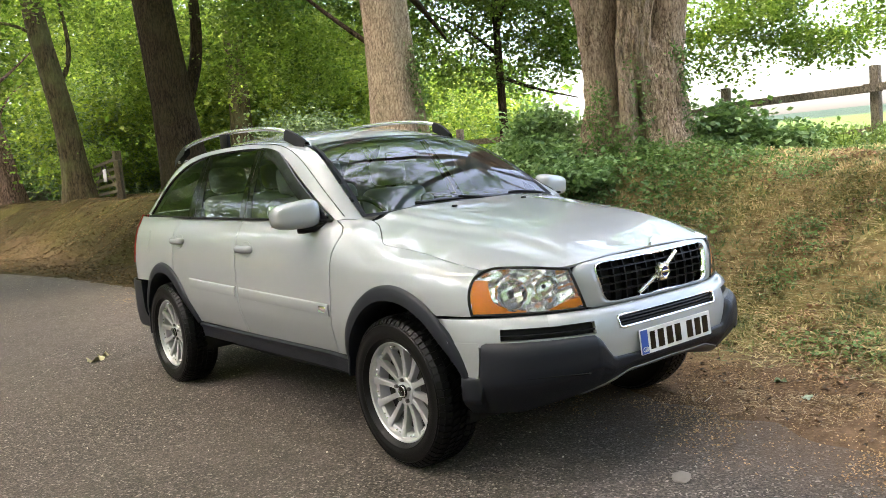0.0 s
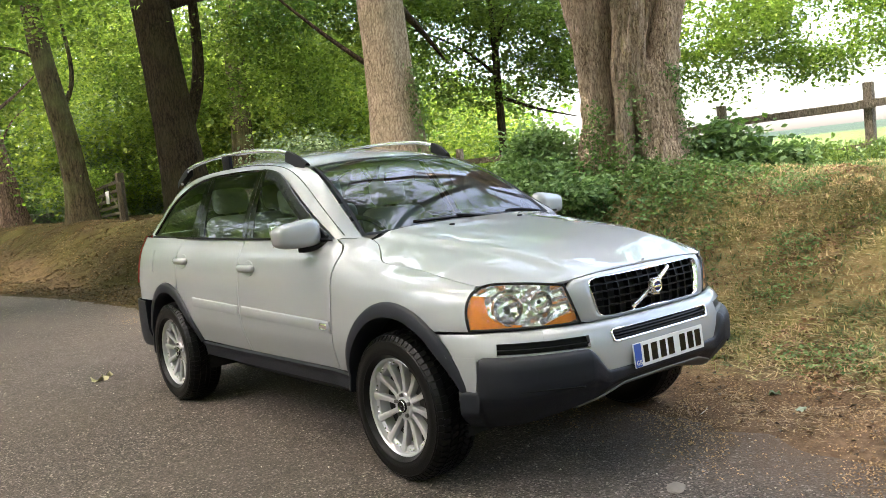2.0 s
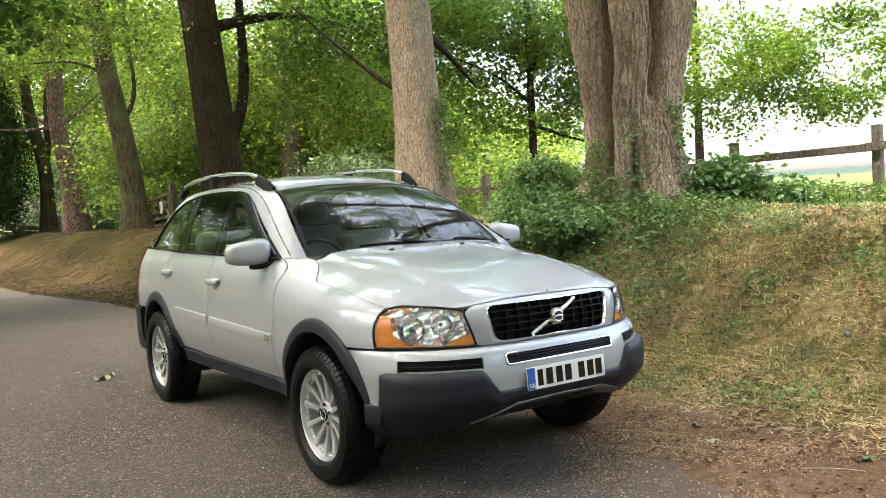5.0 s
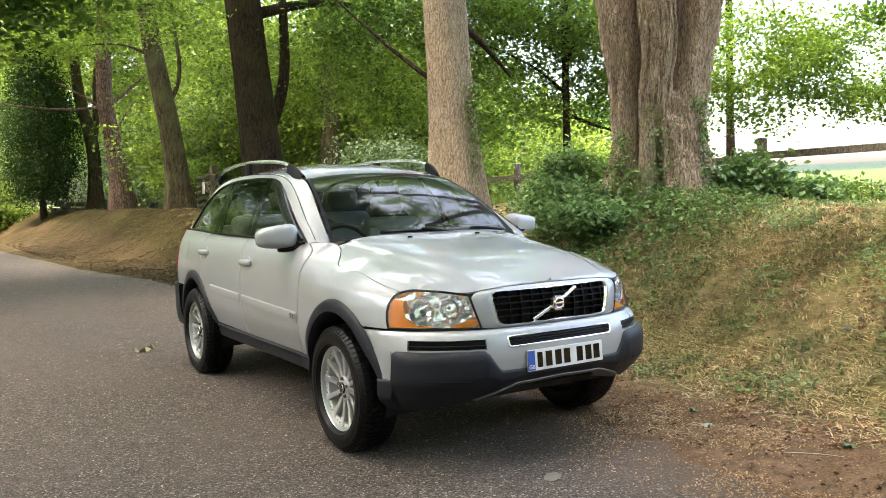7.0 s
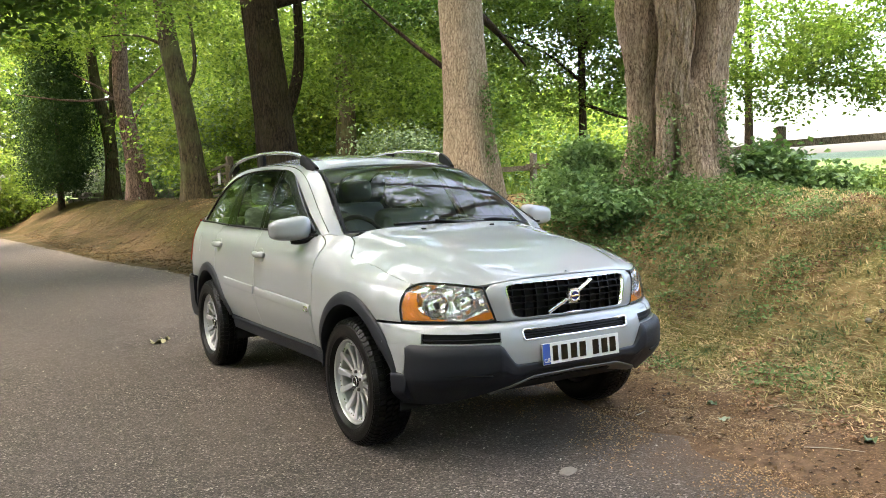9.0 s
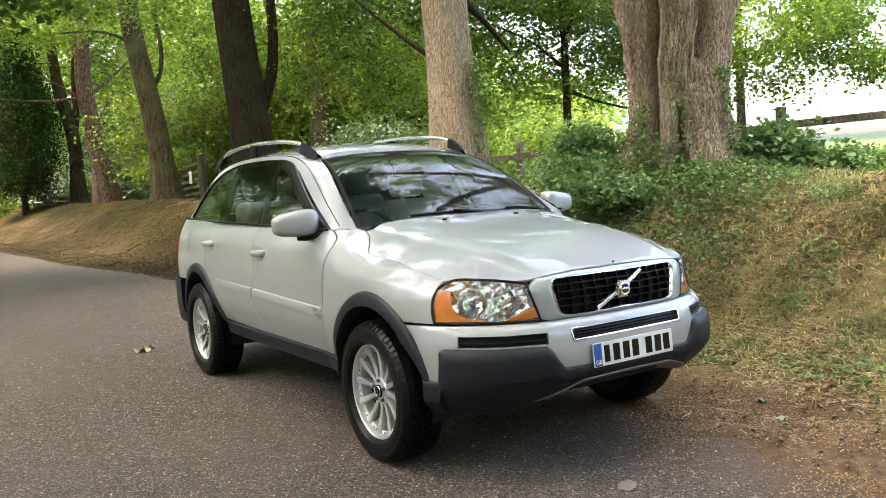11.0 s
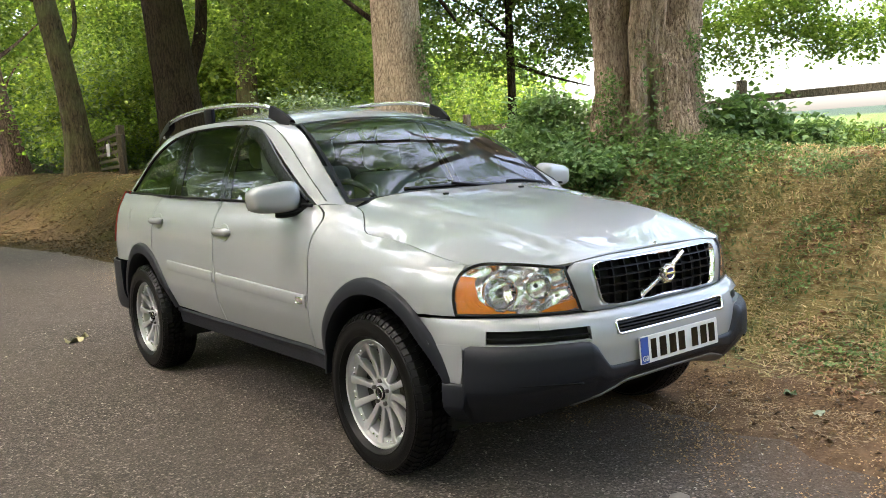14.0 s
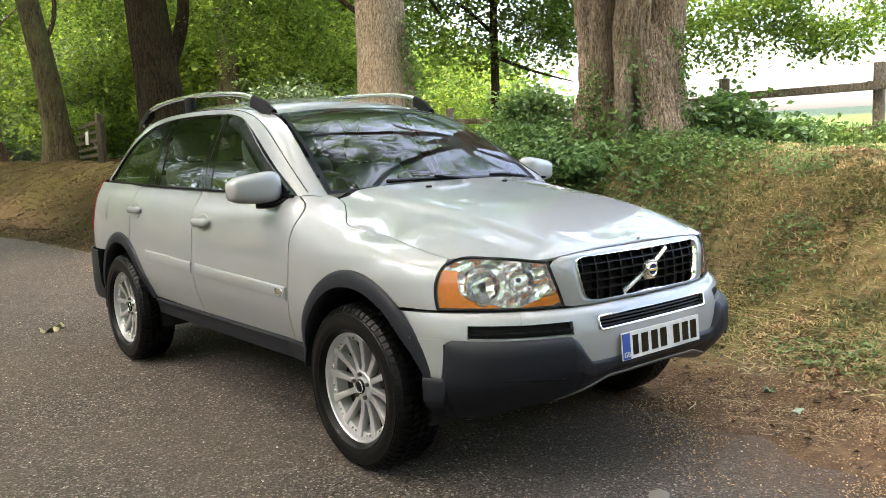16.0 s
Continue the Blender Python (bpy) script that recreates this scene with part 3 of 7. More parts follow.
def big_trunk(parent):
    """The old trunk: three lobes parted by long fissures, a flared foot, a second stem merging on high."""
    rings, sides = 150, 320
    h = np.linspace(-0.15, 5.4, rings)[:, None]
    w = np.linspace(0, 2 * math.pi, sides, endpoint=False)[None]
    r = pchip([-0.15, 0.1, 0.45, 0.9, 1.35, 1.8, 2.4, 2.9, 3.5, 4.2, 5.4], [0.74, 0.66, 0.58, 0.535, 0.54, 0.595, 0.685, 0.74, 0.60, 0.30, 0.12], h[:, 0])[:, None] * np.ones_like(w)
    facing = radians(223.8)

    def gap(deg):
        return np.degrees((w - facing - radians(deg) + math.pi) % (2 * math.pi) - math.pi)

    wave = 3.5 * np.sin(h * 2.1) + 2.0 * np.sin(h * 5.3 + 1)
    for deg, wide, deep, lo, hi in ((-33, 5.5, 0.46, -0.2, 3.8), (-33, 14, 0.14, -0.2, 4.2), (1, 5.0, 0.48, -0.2, 1.15), (1, 12, 0.14, -0.2, 1.5), (31, 7, 0.62, 1.3, 5.4), (31, 15, 0.16, 0.9, 5.4), (-48, 4, 0.30, 2.3, 5.4), (-62, 5, 0.10, 0.6, 5), (14, 4, 0.06, 0.2, 3), (75, 6, 0.12, -0.2, 2), (150, 9, 0.15, 0, 5), (-120, 8, 0.15, 0, 5), (-13, 3.5, 0.05, 0.8, 4)):
        r = r * (1 - deep * np.exp(-((gap(deg) + wave) / wide) ** 2) * smooth((h - lo) / 0.3) * smooth((hi - h) / 0.5))
    for deg, wide, swell in ((-78, 26, 0.34), (-15, 18, 0.16), (35, 22, 0.22), (95, 28, 0.25), (170, 40, 0.3)):
        r = r * (1 + swell * np.exp(-(gap(deg) / wide) ** 2) * np.exp(-np.clip(h, 0, None) / 0.38))
    r = r * (1 + 0.035 * np.cos(5 * w + 1.2 * h + 0.6) + 0.03 * np.cos(7 * w - 0.9 * h))
    r = r * (1 + 0.10 * np.exp(-(gap(70) / 25) ** 2) * smooth((h - 1.6) / 1.5))
    r = r * (1 + 0.024 * np.abs(np.sin(23 * w + 2.2 * np.sin(2.3 * h) + 1.1 * np.sin(5.1 * h + 3 * w))) + 0.014 * np.sin(67 * w + 4 * np.sin(5 * h + 1)))
    r = r + 0.012 * np.sin(9 * h + 6 * np.sin(3 * w)) + 0.006 * np.sin(23 * h + 11 * w)
    v = np.stack([r * np.cos(w) + 0.02 * h, r * np.sin(w) + 0.02 * h, h + 0 * r], -1)
    return link_mesh("trunk", v.reshape(-1, 3), grid_faces(rings, sides, True), BARK_GREY, parent)


def big_tree():
    x, y = 4.78, 2.98
    z = 1.15
    t = thing("tree", (x, y, z), "massive old tree with pale deeply ridged bark on the bank", "tree")
    big_trunk(t)
    for k, (px, r) in enumerate((((1.6, -0.4, 6.0), 0.3), ((-1.6, 1.2, 6.4), 0.28), ((1.0, 2.0, 6.6), 0.25), ((-1.2, -1.8, 6.2), 0.26))):
        limb([(0.05, 0.05, 3.6), (px[0] * 0.4, px[1] * 0.4, 5.0), px, (px[0] * 2.2, px[1] * 2.2, px[2] + 1.0)], r * 0.55, 0.03, BARK_GREY, t)
    for px in ((4.2, -1.6, 2.5), (3.0, 0.6, 2.6), (5.4, -2.8, 2.9)):
        limb([(0.3, 0, 4.8), (px[0] * 0.5, px[1] * 0.5, 4.6), (px[0] * 0.9, px[1] * 0.9, 3.4), px], 0.07, 0.008, BARK_GREY, t, 18, 6, "bough")
    v, f = tube(spline([(-0.56, -0.36, 1.95), (-0.60, -0.36, 2.18), (-0.50, -0.50, 2.32), (-0.40, -0.66, 2.55), (-0.33, -0.76, 2.95)], 20), np.linspace(0.010, 0.016, 20), 8)
    link_mesh("vine_stem", v, f, BARK_FINE, t)
    rng = np.random.default_rng(77)
    for k in range(16):
        a = np.array((rng.uniform(1.6, 6.0), rng.uniform(-2.6, 1.6), rng.uniform(3.6, 4.8)))
        d = np.array((rng.uniform(0.2, 1.0), rng.uniform(-0.8, 0.2), rng.uniform(-1.7, -0.9)))
        limb([tuple(a - d * (0.6, 0.6, -0.2)), tuple(a), tuple(a + d * 0.6 + (0.1, 0, 0.1)), tuple(a + d)], 0.012, 0.003, BARK_DARK, t, 9, 5, "twig")
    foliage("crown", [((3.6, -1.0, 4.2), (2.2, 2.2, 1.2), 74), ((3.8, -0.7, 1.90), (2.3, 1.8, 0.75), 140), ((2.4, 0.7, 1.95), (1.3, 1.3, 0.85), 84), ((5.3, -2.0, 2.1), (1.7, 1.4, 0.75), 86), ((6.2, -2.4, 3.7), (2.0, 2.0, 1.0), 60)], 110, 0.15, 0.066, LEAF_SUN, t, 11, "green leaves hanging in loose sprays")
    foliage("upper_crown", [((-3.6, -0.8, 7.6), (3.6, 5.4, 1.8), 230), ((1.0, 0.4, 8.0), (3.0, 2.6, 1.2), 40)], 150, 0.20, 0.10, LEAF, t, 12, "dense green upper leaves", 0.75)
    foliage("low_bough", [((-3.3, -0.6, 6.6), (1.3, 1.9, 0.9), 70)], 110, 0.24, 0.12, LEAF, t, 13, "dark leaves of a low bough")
    return t


def wood_tree(at, lean, height, r, mat, crowns, each=60, size=0.12, leaf=None, seed=1, limbs=(), label="", spread=0.35, flare=1.0, path=None, radii=None, limb_mat=None):
    x, y = at
    z = gz(x, y) - 0.1
    t = thing("tree", (x, y, z), label, "tree")
    lx, ly = lean
    line = path or [(0, 0, 0), (lx * 0.12, ly * 0.12, height * 0.12), (lx * 0.45, ly * 0.45, height * 0.45), (lx, ly, height)]
    trunk_mesh("trunk", line, radii or [r * 1.5, r * 1.02, r * 0.9, r * 0.55], mat, t, 46, 40, 0.04, flare, seed, 0.015)
    for path, r0 in limbs:
        limb(path, r0, r0 * 0.25, limb_mat or mat, t)
    if crowns:
        foliage("crown", crowns, each, spread, size, leaf or LEAF, t, seed)
    return t


big_tree()
wood_tree((4.95, 7.75), (-0.25, 0.1), 8.0, 0.38, BARK_FINE, [((-0.5, 1.0, 7.6), (3.2, 3.2, 2.0), 150), ((0.9, 3.5, 4.3), (1.8, 1.5, 0.9), 60)], 60, 0.11, LEAF, 21,
          [([(0.1, 0, 3.2), (0.9, 0.5, 3.0), (1.9, 1.0, 2.5)], 0.09), ([(-0.1, 0, 2.0), (-0.8, 0.6, 2.75), (-1.7, 1.1, 3.7)], 0.05), ([(0, 0, 5), (-1.5, -1, 6.4), (-3, -2, 7.4)], 0.15)],
          "tall straight tree with grey-brown ridged bark", limb_mat=BARK_DARK)
wood_tree((3.55, 12.9), (-0.7, 0.2), 9.0, 0.37, BARK_DARK, [((-1.5, 0.5, 8.2), (5.0, 4.5, 2.0), 420), ((1.8, 1.5, 4.8), (2.0, 2.0, 1.0), 60), ((-2.4, 1.5, 4.9), (2.2, 1.8, 0.8), 70), ((3.6, 2.5, 4.9), (1.9, 1.5, 1.0), 95), ((2.0, 0.8, 3.6), (1.8, 1.4, 1.1), 70), ((4.1, 1.4, 3.5), (1.6, 1.3, 1.1), 60)], 60, 0.10, LEAF_MID, 31,
          [([(0.1, 0, 2.3), (0.45, 0.1, 3.2), (0.5, 0.1, 5.5), (0.9, 0.2, 8)], 0.14), ([(0, 0, 4.6), (1.6, 0.3, 5.0), (3.6, 0.6, 4.9)], 0.12)],
          "dark-barked tree forking low above the bank")
wood_tree((4.23, 22.4), (-1, 0), 11.0, 0.30, BARK_BROWN, [((-1.6, 0.5, 9.2), (5.0, 5.0, 2.4), 400), ((1.6, 1.6, 6.4), (2.4, 2.0, 1.2), 60)], 60, 0.14, LEAF_BRIGHT, 41,
          [([(-0.3, 0, 3.4), (0.15, 0.1, 4.3), (0.05, 0.2, 6.5), (0.3, 0.3, 8.0)], 0.085), ([(-0.55, 0, 4.8), (-1.3, 0.2, 5.2), (-2.6, 0.4, 5.15)], 0.06), ([(-0.7, 0, 6.2), (-1.5, 0.2, 6.6), (-3.2, 0.4, 6.6)], 0.06)],
          "leaning brown tree with a flared foot on the bank", path=[(0, 0, -0.05), (-0.02, 0, 0.5), (-0.13, 0, 1.95), (-0.35, 0, 3.5), (-0.62, 0, 5.1), (-0.74, 0, 6.3), (-0.9, 0, 8.6), (-1.0, 0, 11)], radii=[0.54, 0.34, 0.30, 0.275, 0.25, 0.225, 0.16])
wood_tree((4.55, 31.9), (-1, 0), 11.0, 0.30, BARK_PEEL, [((-2.0, 0, 9.4), (5.0, 4.5, 2.2), 330), ((-3.4, -1.5, 6.6), (2.6, 2.0, 1.0), 70)], 55, 0.16, LEAF_BRIGHT, 51,
          [([(-0.50, 0, 4.4), (0.2, 0.1, 4.9), (1.3, 0.2, 5.9)], 0.09), ([(-0.6, 0, 4.35), (-2.0, 0.1, 4.2), (-4.4, 0.2, 4.4)], 0.065), ([(-0.6, 0, 4.2), (-1.35, 0.1, 4.7), (-2.4, 0.2, 5.3)], 0.08), ([(-0.35, 0, 2.9), (-0.1, 0.1, 3.5), (0.3, 0.1, 4.2), (0.9, 0.2, 4.7)], 0.06)],
          "tree with flaking reddish bark and spreading boughs", path=[(0, 0, -0.05), (-0.1, 0, 0.8), (-0.28, 0, 2.4), (-0.55, 0, 4.2), (-0.56, 0, 6.1), (-0.45, 0, 8.3), (-0.4, 0, 11)], radii=[0.62, 0.38, 0.31, 0.29, 0.26, 0.22, 0.15])
wood_tree((4.15, 36.0), (-0.2, 0), 9.0, 0.22, BARK_BROWN, [((-0.6, 0, 8), (3.5, 3.5, 2.2), 110)], 55, 0.16, LEAF_BRIGHT, 61,
          [([(-0.03, 0, 3.1), (0.2, 0.1, 4.2), (0.25, 0.1, 6.0), (0.6, 0.2, 8.0)], 0.19)], "brown tree forking low at the edge of the wood",
          path=[(0, 0, -0.05), (0, 0, 1.0), (-0.03, 0, 3.0), (-0.42, 0, 5.0), (-0.6, 0, 9.0)], radii=[0.42, 0.29, 0.27, 0.2, 0.12])
wood_tree((8.45, 20.5), (0.15, 0.0), 9.0, 0.30, BARK_BROWN, [((0, 0, 7.5), (4.0, 4.0, 2.5), 110), ((-0.3, 2.4, 4.0), (3.2, 1.6, 1.7), 130)], 80, 0.105, LEAF_BRIGHT, 71, (), "slim tree with a pale scar on its trunk")
wood_tree((8.95, 9.65), (0.2, 0.2), 7.0, 0.075, BARK_DARK, [((0.3, -0.1, 5.0), (3.2, 3.0, 1.6), 120), ((-1.0, 1.1, 3.7), (2.2, 1.7, 1.2), 130), ((1.3, 0.0, 3.3), (1.9, 1.6, 1.3), 180), ((2.1, -0.1, 3.4), (0.9, 1.2, 1.5), 70), ((0.6, 0.6, 2.2), (2.2, 1.4, 0.5), 40)], 64, 0.095, LEAF_MID, 81,
          [([(0, 0, 2.0), (0.5, -0.3, 1.75), (1.3, -0.9, 1.45)], 0.045), ([(0, 0, 2.4), (-0.4, 0.5, 3.0), (-1.4, 1.2, 3.6)], 0.04), ([(0, 0, 3.0), (0.6, -0.2, 3.9), (1.5, -0.8, 4.2)], 0.05)], "young tree with dark green drooping leaves", 0.22)
wood_tree((9.1, 5.5), (0.1, 0.1), 7.0, 0.06, BARK_DARK, [((0, 0, 4.2), (2.6, 2.6, 1.8), 80)], 60, 0.09, LEAF_SUN, 91, (), "young tree beyond the rail fence")

# unseen trees over the lane and across it, behind the walker, added for shade and reflections
def lane_tree(at, z_crown, crowns, seed, label, limbs=()):
    t = thing("tree", (*at, gz(*at) - 0.1), label, "tree")
    trunk_mesh("trunk", [(0, 0, 0), (0.1, 0, 2), (0.2, 0.1, 5), (0.3, 0, z_crown)], [0.5, 0.36, 0.3, 0.15], BARK_BROWN, t, 30, 32, 0.05, 1.0, seed)
    for path in limbs:
        limb(path, 0.2, 0.05, BARK_BROWN, t)
    foliage("crown", crowns, 46, 0.42, 0.19, LEAF, t, seed)
    return t


lane_tree((-7.4, 3.0), 9, [((3.5, -1.0, 9.2), (5.5, 6.0, 1.5), 560), ((0.5, -6.0, 8.8), (4.5, 4.0, 1.4), 220)], 101, "tall roadside tree arching over the lane", [[(0.2, 0, 5), (2, -0.5, 7), (5, -1.5, 8.6), (8, -2, 9)]])
lane_tree((5.5, -9.0), 9, [((0, 0, 6.5), (3.5, 3.0, 3.2), 210), ((-3.0, 2.0, 8.6), (3.5, 3.5, 1.2), 60)], 104, "added leafy tree on the bank, out of view")
# these two are added to close the open sky behind the camera
lane_tree((-8.2, -14.5), 10, [((5.2, -0.5, 7.6), (6.0, 3.0, 3.2), 260), ((6.5, 5.0, 8.8), (5.0, 3.6, 1.5), 240), ((0.0, 0.0, 5.0), (3.0, 3.0, 3.6), 110)], 116, "added leafy tree out of view, shading the lane")
lane_tree((-9.5, -8.0), 9, [((1.5, 0, 7.5), (4.0, 4.0, 3.0), 200), ((6.3, 2.5, 8.6), (3.2, 3.0, 1.2), 130)], 118, "added leafy tree out of view, shading the lane")
lane_tree((-8.5, 14.0), 9, [((3.5, -1.0, 8.2), (6.0, 7.5, 2.0), 760), ((-1.0, 0, 4.6), (2.5, 5.5, 3.5), 200), ((7.0, -1.0, 5.3), (1.8, 2.0, 0.8), 60)], 105, "leafy tree beside the lane")
lane_tree((-8.0, 25.0), 9, [((2.5, 0, 7.5), (5.0, 5.5, 3.0), 330), ((1.5, 0, 11.0), (5.0, 5.5, 2.6), 220), ((-1.0, 0, 4.0), (2.5, 5.0, 3.5), 160)], 109, "broad leafy tree beside the lane")

# high boughs that roof the place over, added to shape skylight and reflections
def high_boughs(at, crowns, seed, holes=0.12):
    t = thing("tree", (*at, gz(*at) - 0.1), "added tall tree whose boughs roof and shade the bank", "tree")
    trunk_mesh("trunk", [(0, 0, 0), (0.1, 0, 3), (0.1, 0.1, 6), (0.2, 0, 10)], [0.4, 0.28, 0.24, 0.12], BARK_DARK, t, 30, 28, 0.05, 1.0, seed)
    foliage("crown", crowns, 90, 0.30, 0.14, LEAF, t, seed, holes=holes)
    return t


# the first two trunks stand hidden behind the big tree
high_boughs((12.0, 9.3), [((-5.0, 1.8, 8.4), (6.5, 4.6, 1.8), 440)], 106, 0.5)
high_boughs((14.6, 11.6), [((0, 3.4, 7.0), (4.5, 4.0, 2.6), 300), ((-3.5, 6.4, 6.0), (3.0, 2.5, 2.0), 120)], 115, 0.5)
high_boughs((6.8, -12.5), [((-3.0, 6.0, 9.0), (4.0, 6.0, 1.3), 300)], 107, -0.15)

lane_tree((-7.6, 36.0), 10, [((1.5, 0, 7.0), (4.0, 5.0, 4.5), 330), ((-2.0, 0, 4.0), (3.0, 5.0, 4.0), 160)], 114, "broad leafy tree beside the lane")
hedge = thing("hedge", (-9.5, 4.0, 0.1), "tall leafy hedge along the far side of the lane", "hedge")
foliage("leaves", [((0, dy, 3.6), (1.4, 3.2, 4.0), 190) for dy in (-6, 0, 6, 11.5, 17)], 46, 0.36, 0.17, LEAF_BRIGHT, hedge, 108)

# unseen foliage belt added left and behind to block low skylight
belt_pts = [((-19 + 2 * math.sin(k), -20 + 5 * k, 4.5), (2.0, 3.2, 5.5), 90) for k in range(7)] + [((-17 + 4.5 * k, -20 + 2 * math.sin(k), 4.5), (3.2, 2.0, 5.5), 95) for k in range(7)]
tagged(foliage("sky_screen_belt", belt_pts, 30, 0.7, 0.45, LEAF, None, 113), "added unseen belt of trees that blocks low skylight", "woods", kind="stuff")

# woodland that fills the distance
woods = [((6.5, 27, 3.4), (3.0, 3.0, 2.2), 110), ((9.5, 24, 4.4), (3.5, 3.5, 3.0), 240), ((12.5, 20, 4.4), (3.5, 3.0, 1.6), 110),
         ((10, 36, 6.0), (6, 4, 4.5), 300), ((2, 48, 7), (6, 4, 6), 330), ((13.5, 28, 8.0), (3.6, 4, 4.4), 220), ((-5, 56, 7), (7, 4, 7), 330), ((7.5, 40, 10), (7, 5, 5), 300), ((17.5, 23, 3.2), (4.5, 3.5, 1.8), 110)]
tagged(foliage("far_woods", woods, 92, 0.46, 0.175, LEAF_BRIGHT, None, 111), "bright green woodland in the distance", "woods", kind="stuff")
# pale leaves added to stand in for light between the dark trunks
tagged(foliage("understorey", [((5.6, 24.2, 2.3), (1.3, 1.2, 0.7), 34), ((3.6, 40, 2.6), (2.4, 1.6, 1.4), 46), ((7.2, 22.5, 2.5), (1.4, 1.2, 0.8), 30)], 80, 0.30, 0.10, LEAF_SUN, None, 122), "pale green undergrowth with light put into its leaf colour", "undergrowth", kind="stuff")
deep = [((12, 56, 8), (14, 3, 9), 420), ((26, 46, 6), (8, 5, 5), 200), ((-14, 60, 8), (10, 4, 9), 300), ((29, 36, 4.0), (5, 5, 3.0), 90)]
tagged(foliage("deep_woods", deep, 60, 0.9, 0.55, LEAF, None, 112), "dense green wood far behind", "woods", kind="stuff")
tagged(foliage("shrubbery", [((7.6, 30, 3.3), (2.6, 2.0, 2.3), 190), ((6.4, 26.5, 3.0), (1.4, 1.4, 1.7), 120), ((8.4, 26, 2.4), (1.6, 1.4, 1.7), 80), ((5.6, 38, 2.5), (3, 2, 2.0), 120), ((10.5, 30, 2.4), (3.0, 2.5, 2.0), 140), ((9.0, 18, 2.0), (1.6, 2.0, 1.2), 60)], 100, 0.34, 0.11, EVERGREEN, None, 121), "dark evergreen shrubs under the trees", "shrubs", kind="stuff")


# ---------- fence ----------
def rail_fence():
    f = thing("rail_fence", (7.2, 3.0, gz(7.2, 3.0)), "weathered grey post and rail timber fence along the bank", "fence")
    inv = Matrix.Translation(-f.location)
    ys = [-6.2, -4.2, -2.3, -0.4, 1.5, 3.35, 5.1, 6.75, 8.4, 10.2, 12.0, 13.9]
    xs = [8.6, 8.2, 7.9, 7.6, 7.42, 7.14, 6.95, 6.82, 6.7, 6.6, 6.5, 6.4]
    tops = [2.2, 2.2, 2.2, 2.18, 2.16, 2.11, 2.06, 2.02, 2.0, 1.98, 1.95, 1.92]
    for k, (x, y, z) in enumerate(zip(xs, ys, tops)):
        b = gz(x, y) - 0.2
        block("post", (0.10, 0.11, z - b), (x - f.location.x, y - f.location.y, (z + b) / 2 - f.location.z), WOOD, f, 0.012, (0, (k % 3 - 1) * 1.2, k * 7 % 9))
        if k:
            for dz, th in ((-0.27, 0.095), (-0.78, 0.085)):
                a, c = Vector((xs[k - 1] - 0.07, ys[k - 1] - 0.12, tops[k - 1] + dz)), Vector((x - 0.07, y + 0.12, z + dz + 0.01 * (k % 3)))
                bm = bmesh.new()
                bmesh.ops.create_cube(bm, size=1.0)
                bmesh.ops.scale(bm, vec=((c - a).length, 0.045, th), verts=bm.verts)
                bmesh.ops.bevel(bm, geom=bm.edges[:], offset=0.01, segments=2, affect="EDGES")
                turn = (c - a).to_track_quat("X", "Z").to_matrix().to_4x4()
                bmesh.ops.transform(bm, matrix=Matrix.Translation((a + c) / 2 - f.location) @ turn, verts=bm.verts)
                part("rail", bm, WOOD, f)
    return f


rail_fence()


# ---------- undergrowth by the big tree ----------
def bush(at, crowns, each, spread, size, mat, seed, label):
    b = thing("bush", (*at, gz(*at)), label, "bush")
    foliage("leaves", crowns, each, spread, size, mat, b, seed)
    rng = np.random.default_rng(seed)
    for k in range(7):
        c, r, _ = crowns[k % len(crowns)]
        tip = np.array(c) + rng.normal(size=3) * np.array(r) * 0.5
        limb([(rng.normal() * 0.08, rng.normal() * 0.08, -0.1), (tip[0] * 0.4, tip[1] * 0.4, abs(tip[2]) * 0.6), tuple(tip)], 0.018 * (1 + r[2]), 0.004, BARK_BROWN, b, 8, 5, "stem")
    return b


bush((4.06, 3.86), [((0.08, 0.02, 0.42), (0.42, 0.42, 0.42), 84), ((-0.30, -0.38, 0.17), (0.46, 0.46, 0.26), 80), ((-0.5, -0.85, 0.05), (0.40, 0.45, 0.13), 36), ((-0.1, 0.1, 0.24), (0.46, 0.42, 0.28), 46)], 66, 0.11, 0.066, BUSHLEAF, 131, "leafy dark green bush against the big trunk")
bush((5.7, 2.30), [((-0.14, 0.06, 0.20), (0.32, 0.32, 0.24), 56), ((0.36, -0.22, 0.06), (0.42, 0.4, 0.09), 36)], 46, 0.11, 0.095, BUSHLEAF, 141, "broad-leaved green bush beside the trunk")


# ---------- far end of the lane ----------
def conifer(at):
    x, y = at
    z = gz(x, y)
    t = thing("conifer", (x, y, z), "narrow dark conifer with a bare lower trunk", "tree")
    limb([(0, 0, -0.1), (0, 0, 2), (0.05, 0, 6.2)], 0.16, 0.03, BARK_DARK, t, name="trunk")
    rng = np.random.default_rng(151)
    h = rng.uniform(0.0, 1.0, 520)
    w = rng.uniform(0, 2 * math.pi, 520)
    r = 1.3 * np.interp(h, [0, 0.12, 0.5, 0.8, 1], [0.6, 1.0, 0.95, 0.6, 0.1]) * rng.uniform(0.2, 1.3, 520) ** 0.7
    pts = np.stack([r * np.cos(w), r * np.sin(w), 1.0 + h * 6.4], 1)
    v, f = leaf_arrays(rng, pts, 80, 0.22, 0.10, 1.6, -0.9)
    fast_mesh("crown", v, f, NEEDLE, t)


conifer((2.0, 36.0))
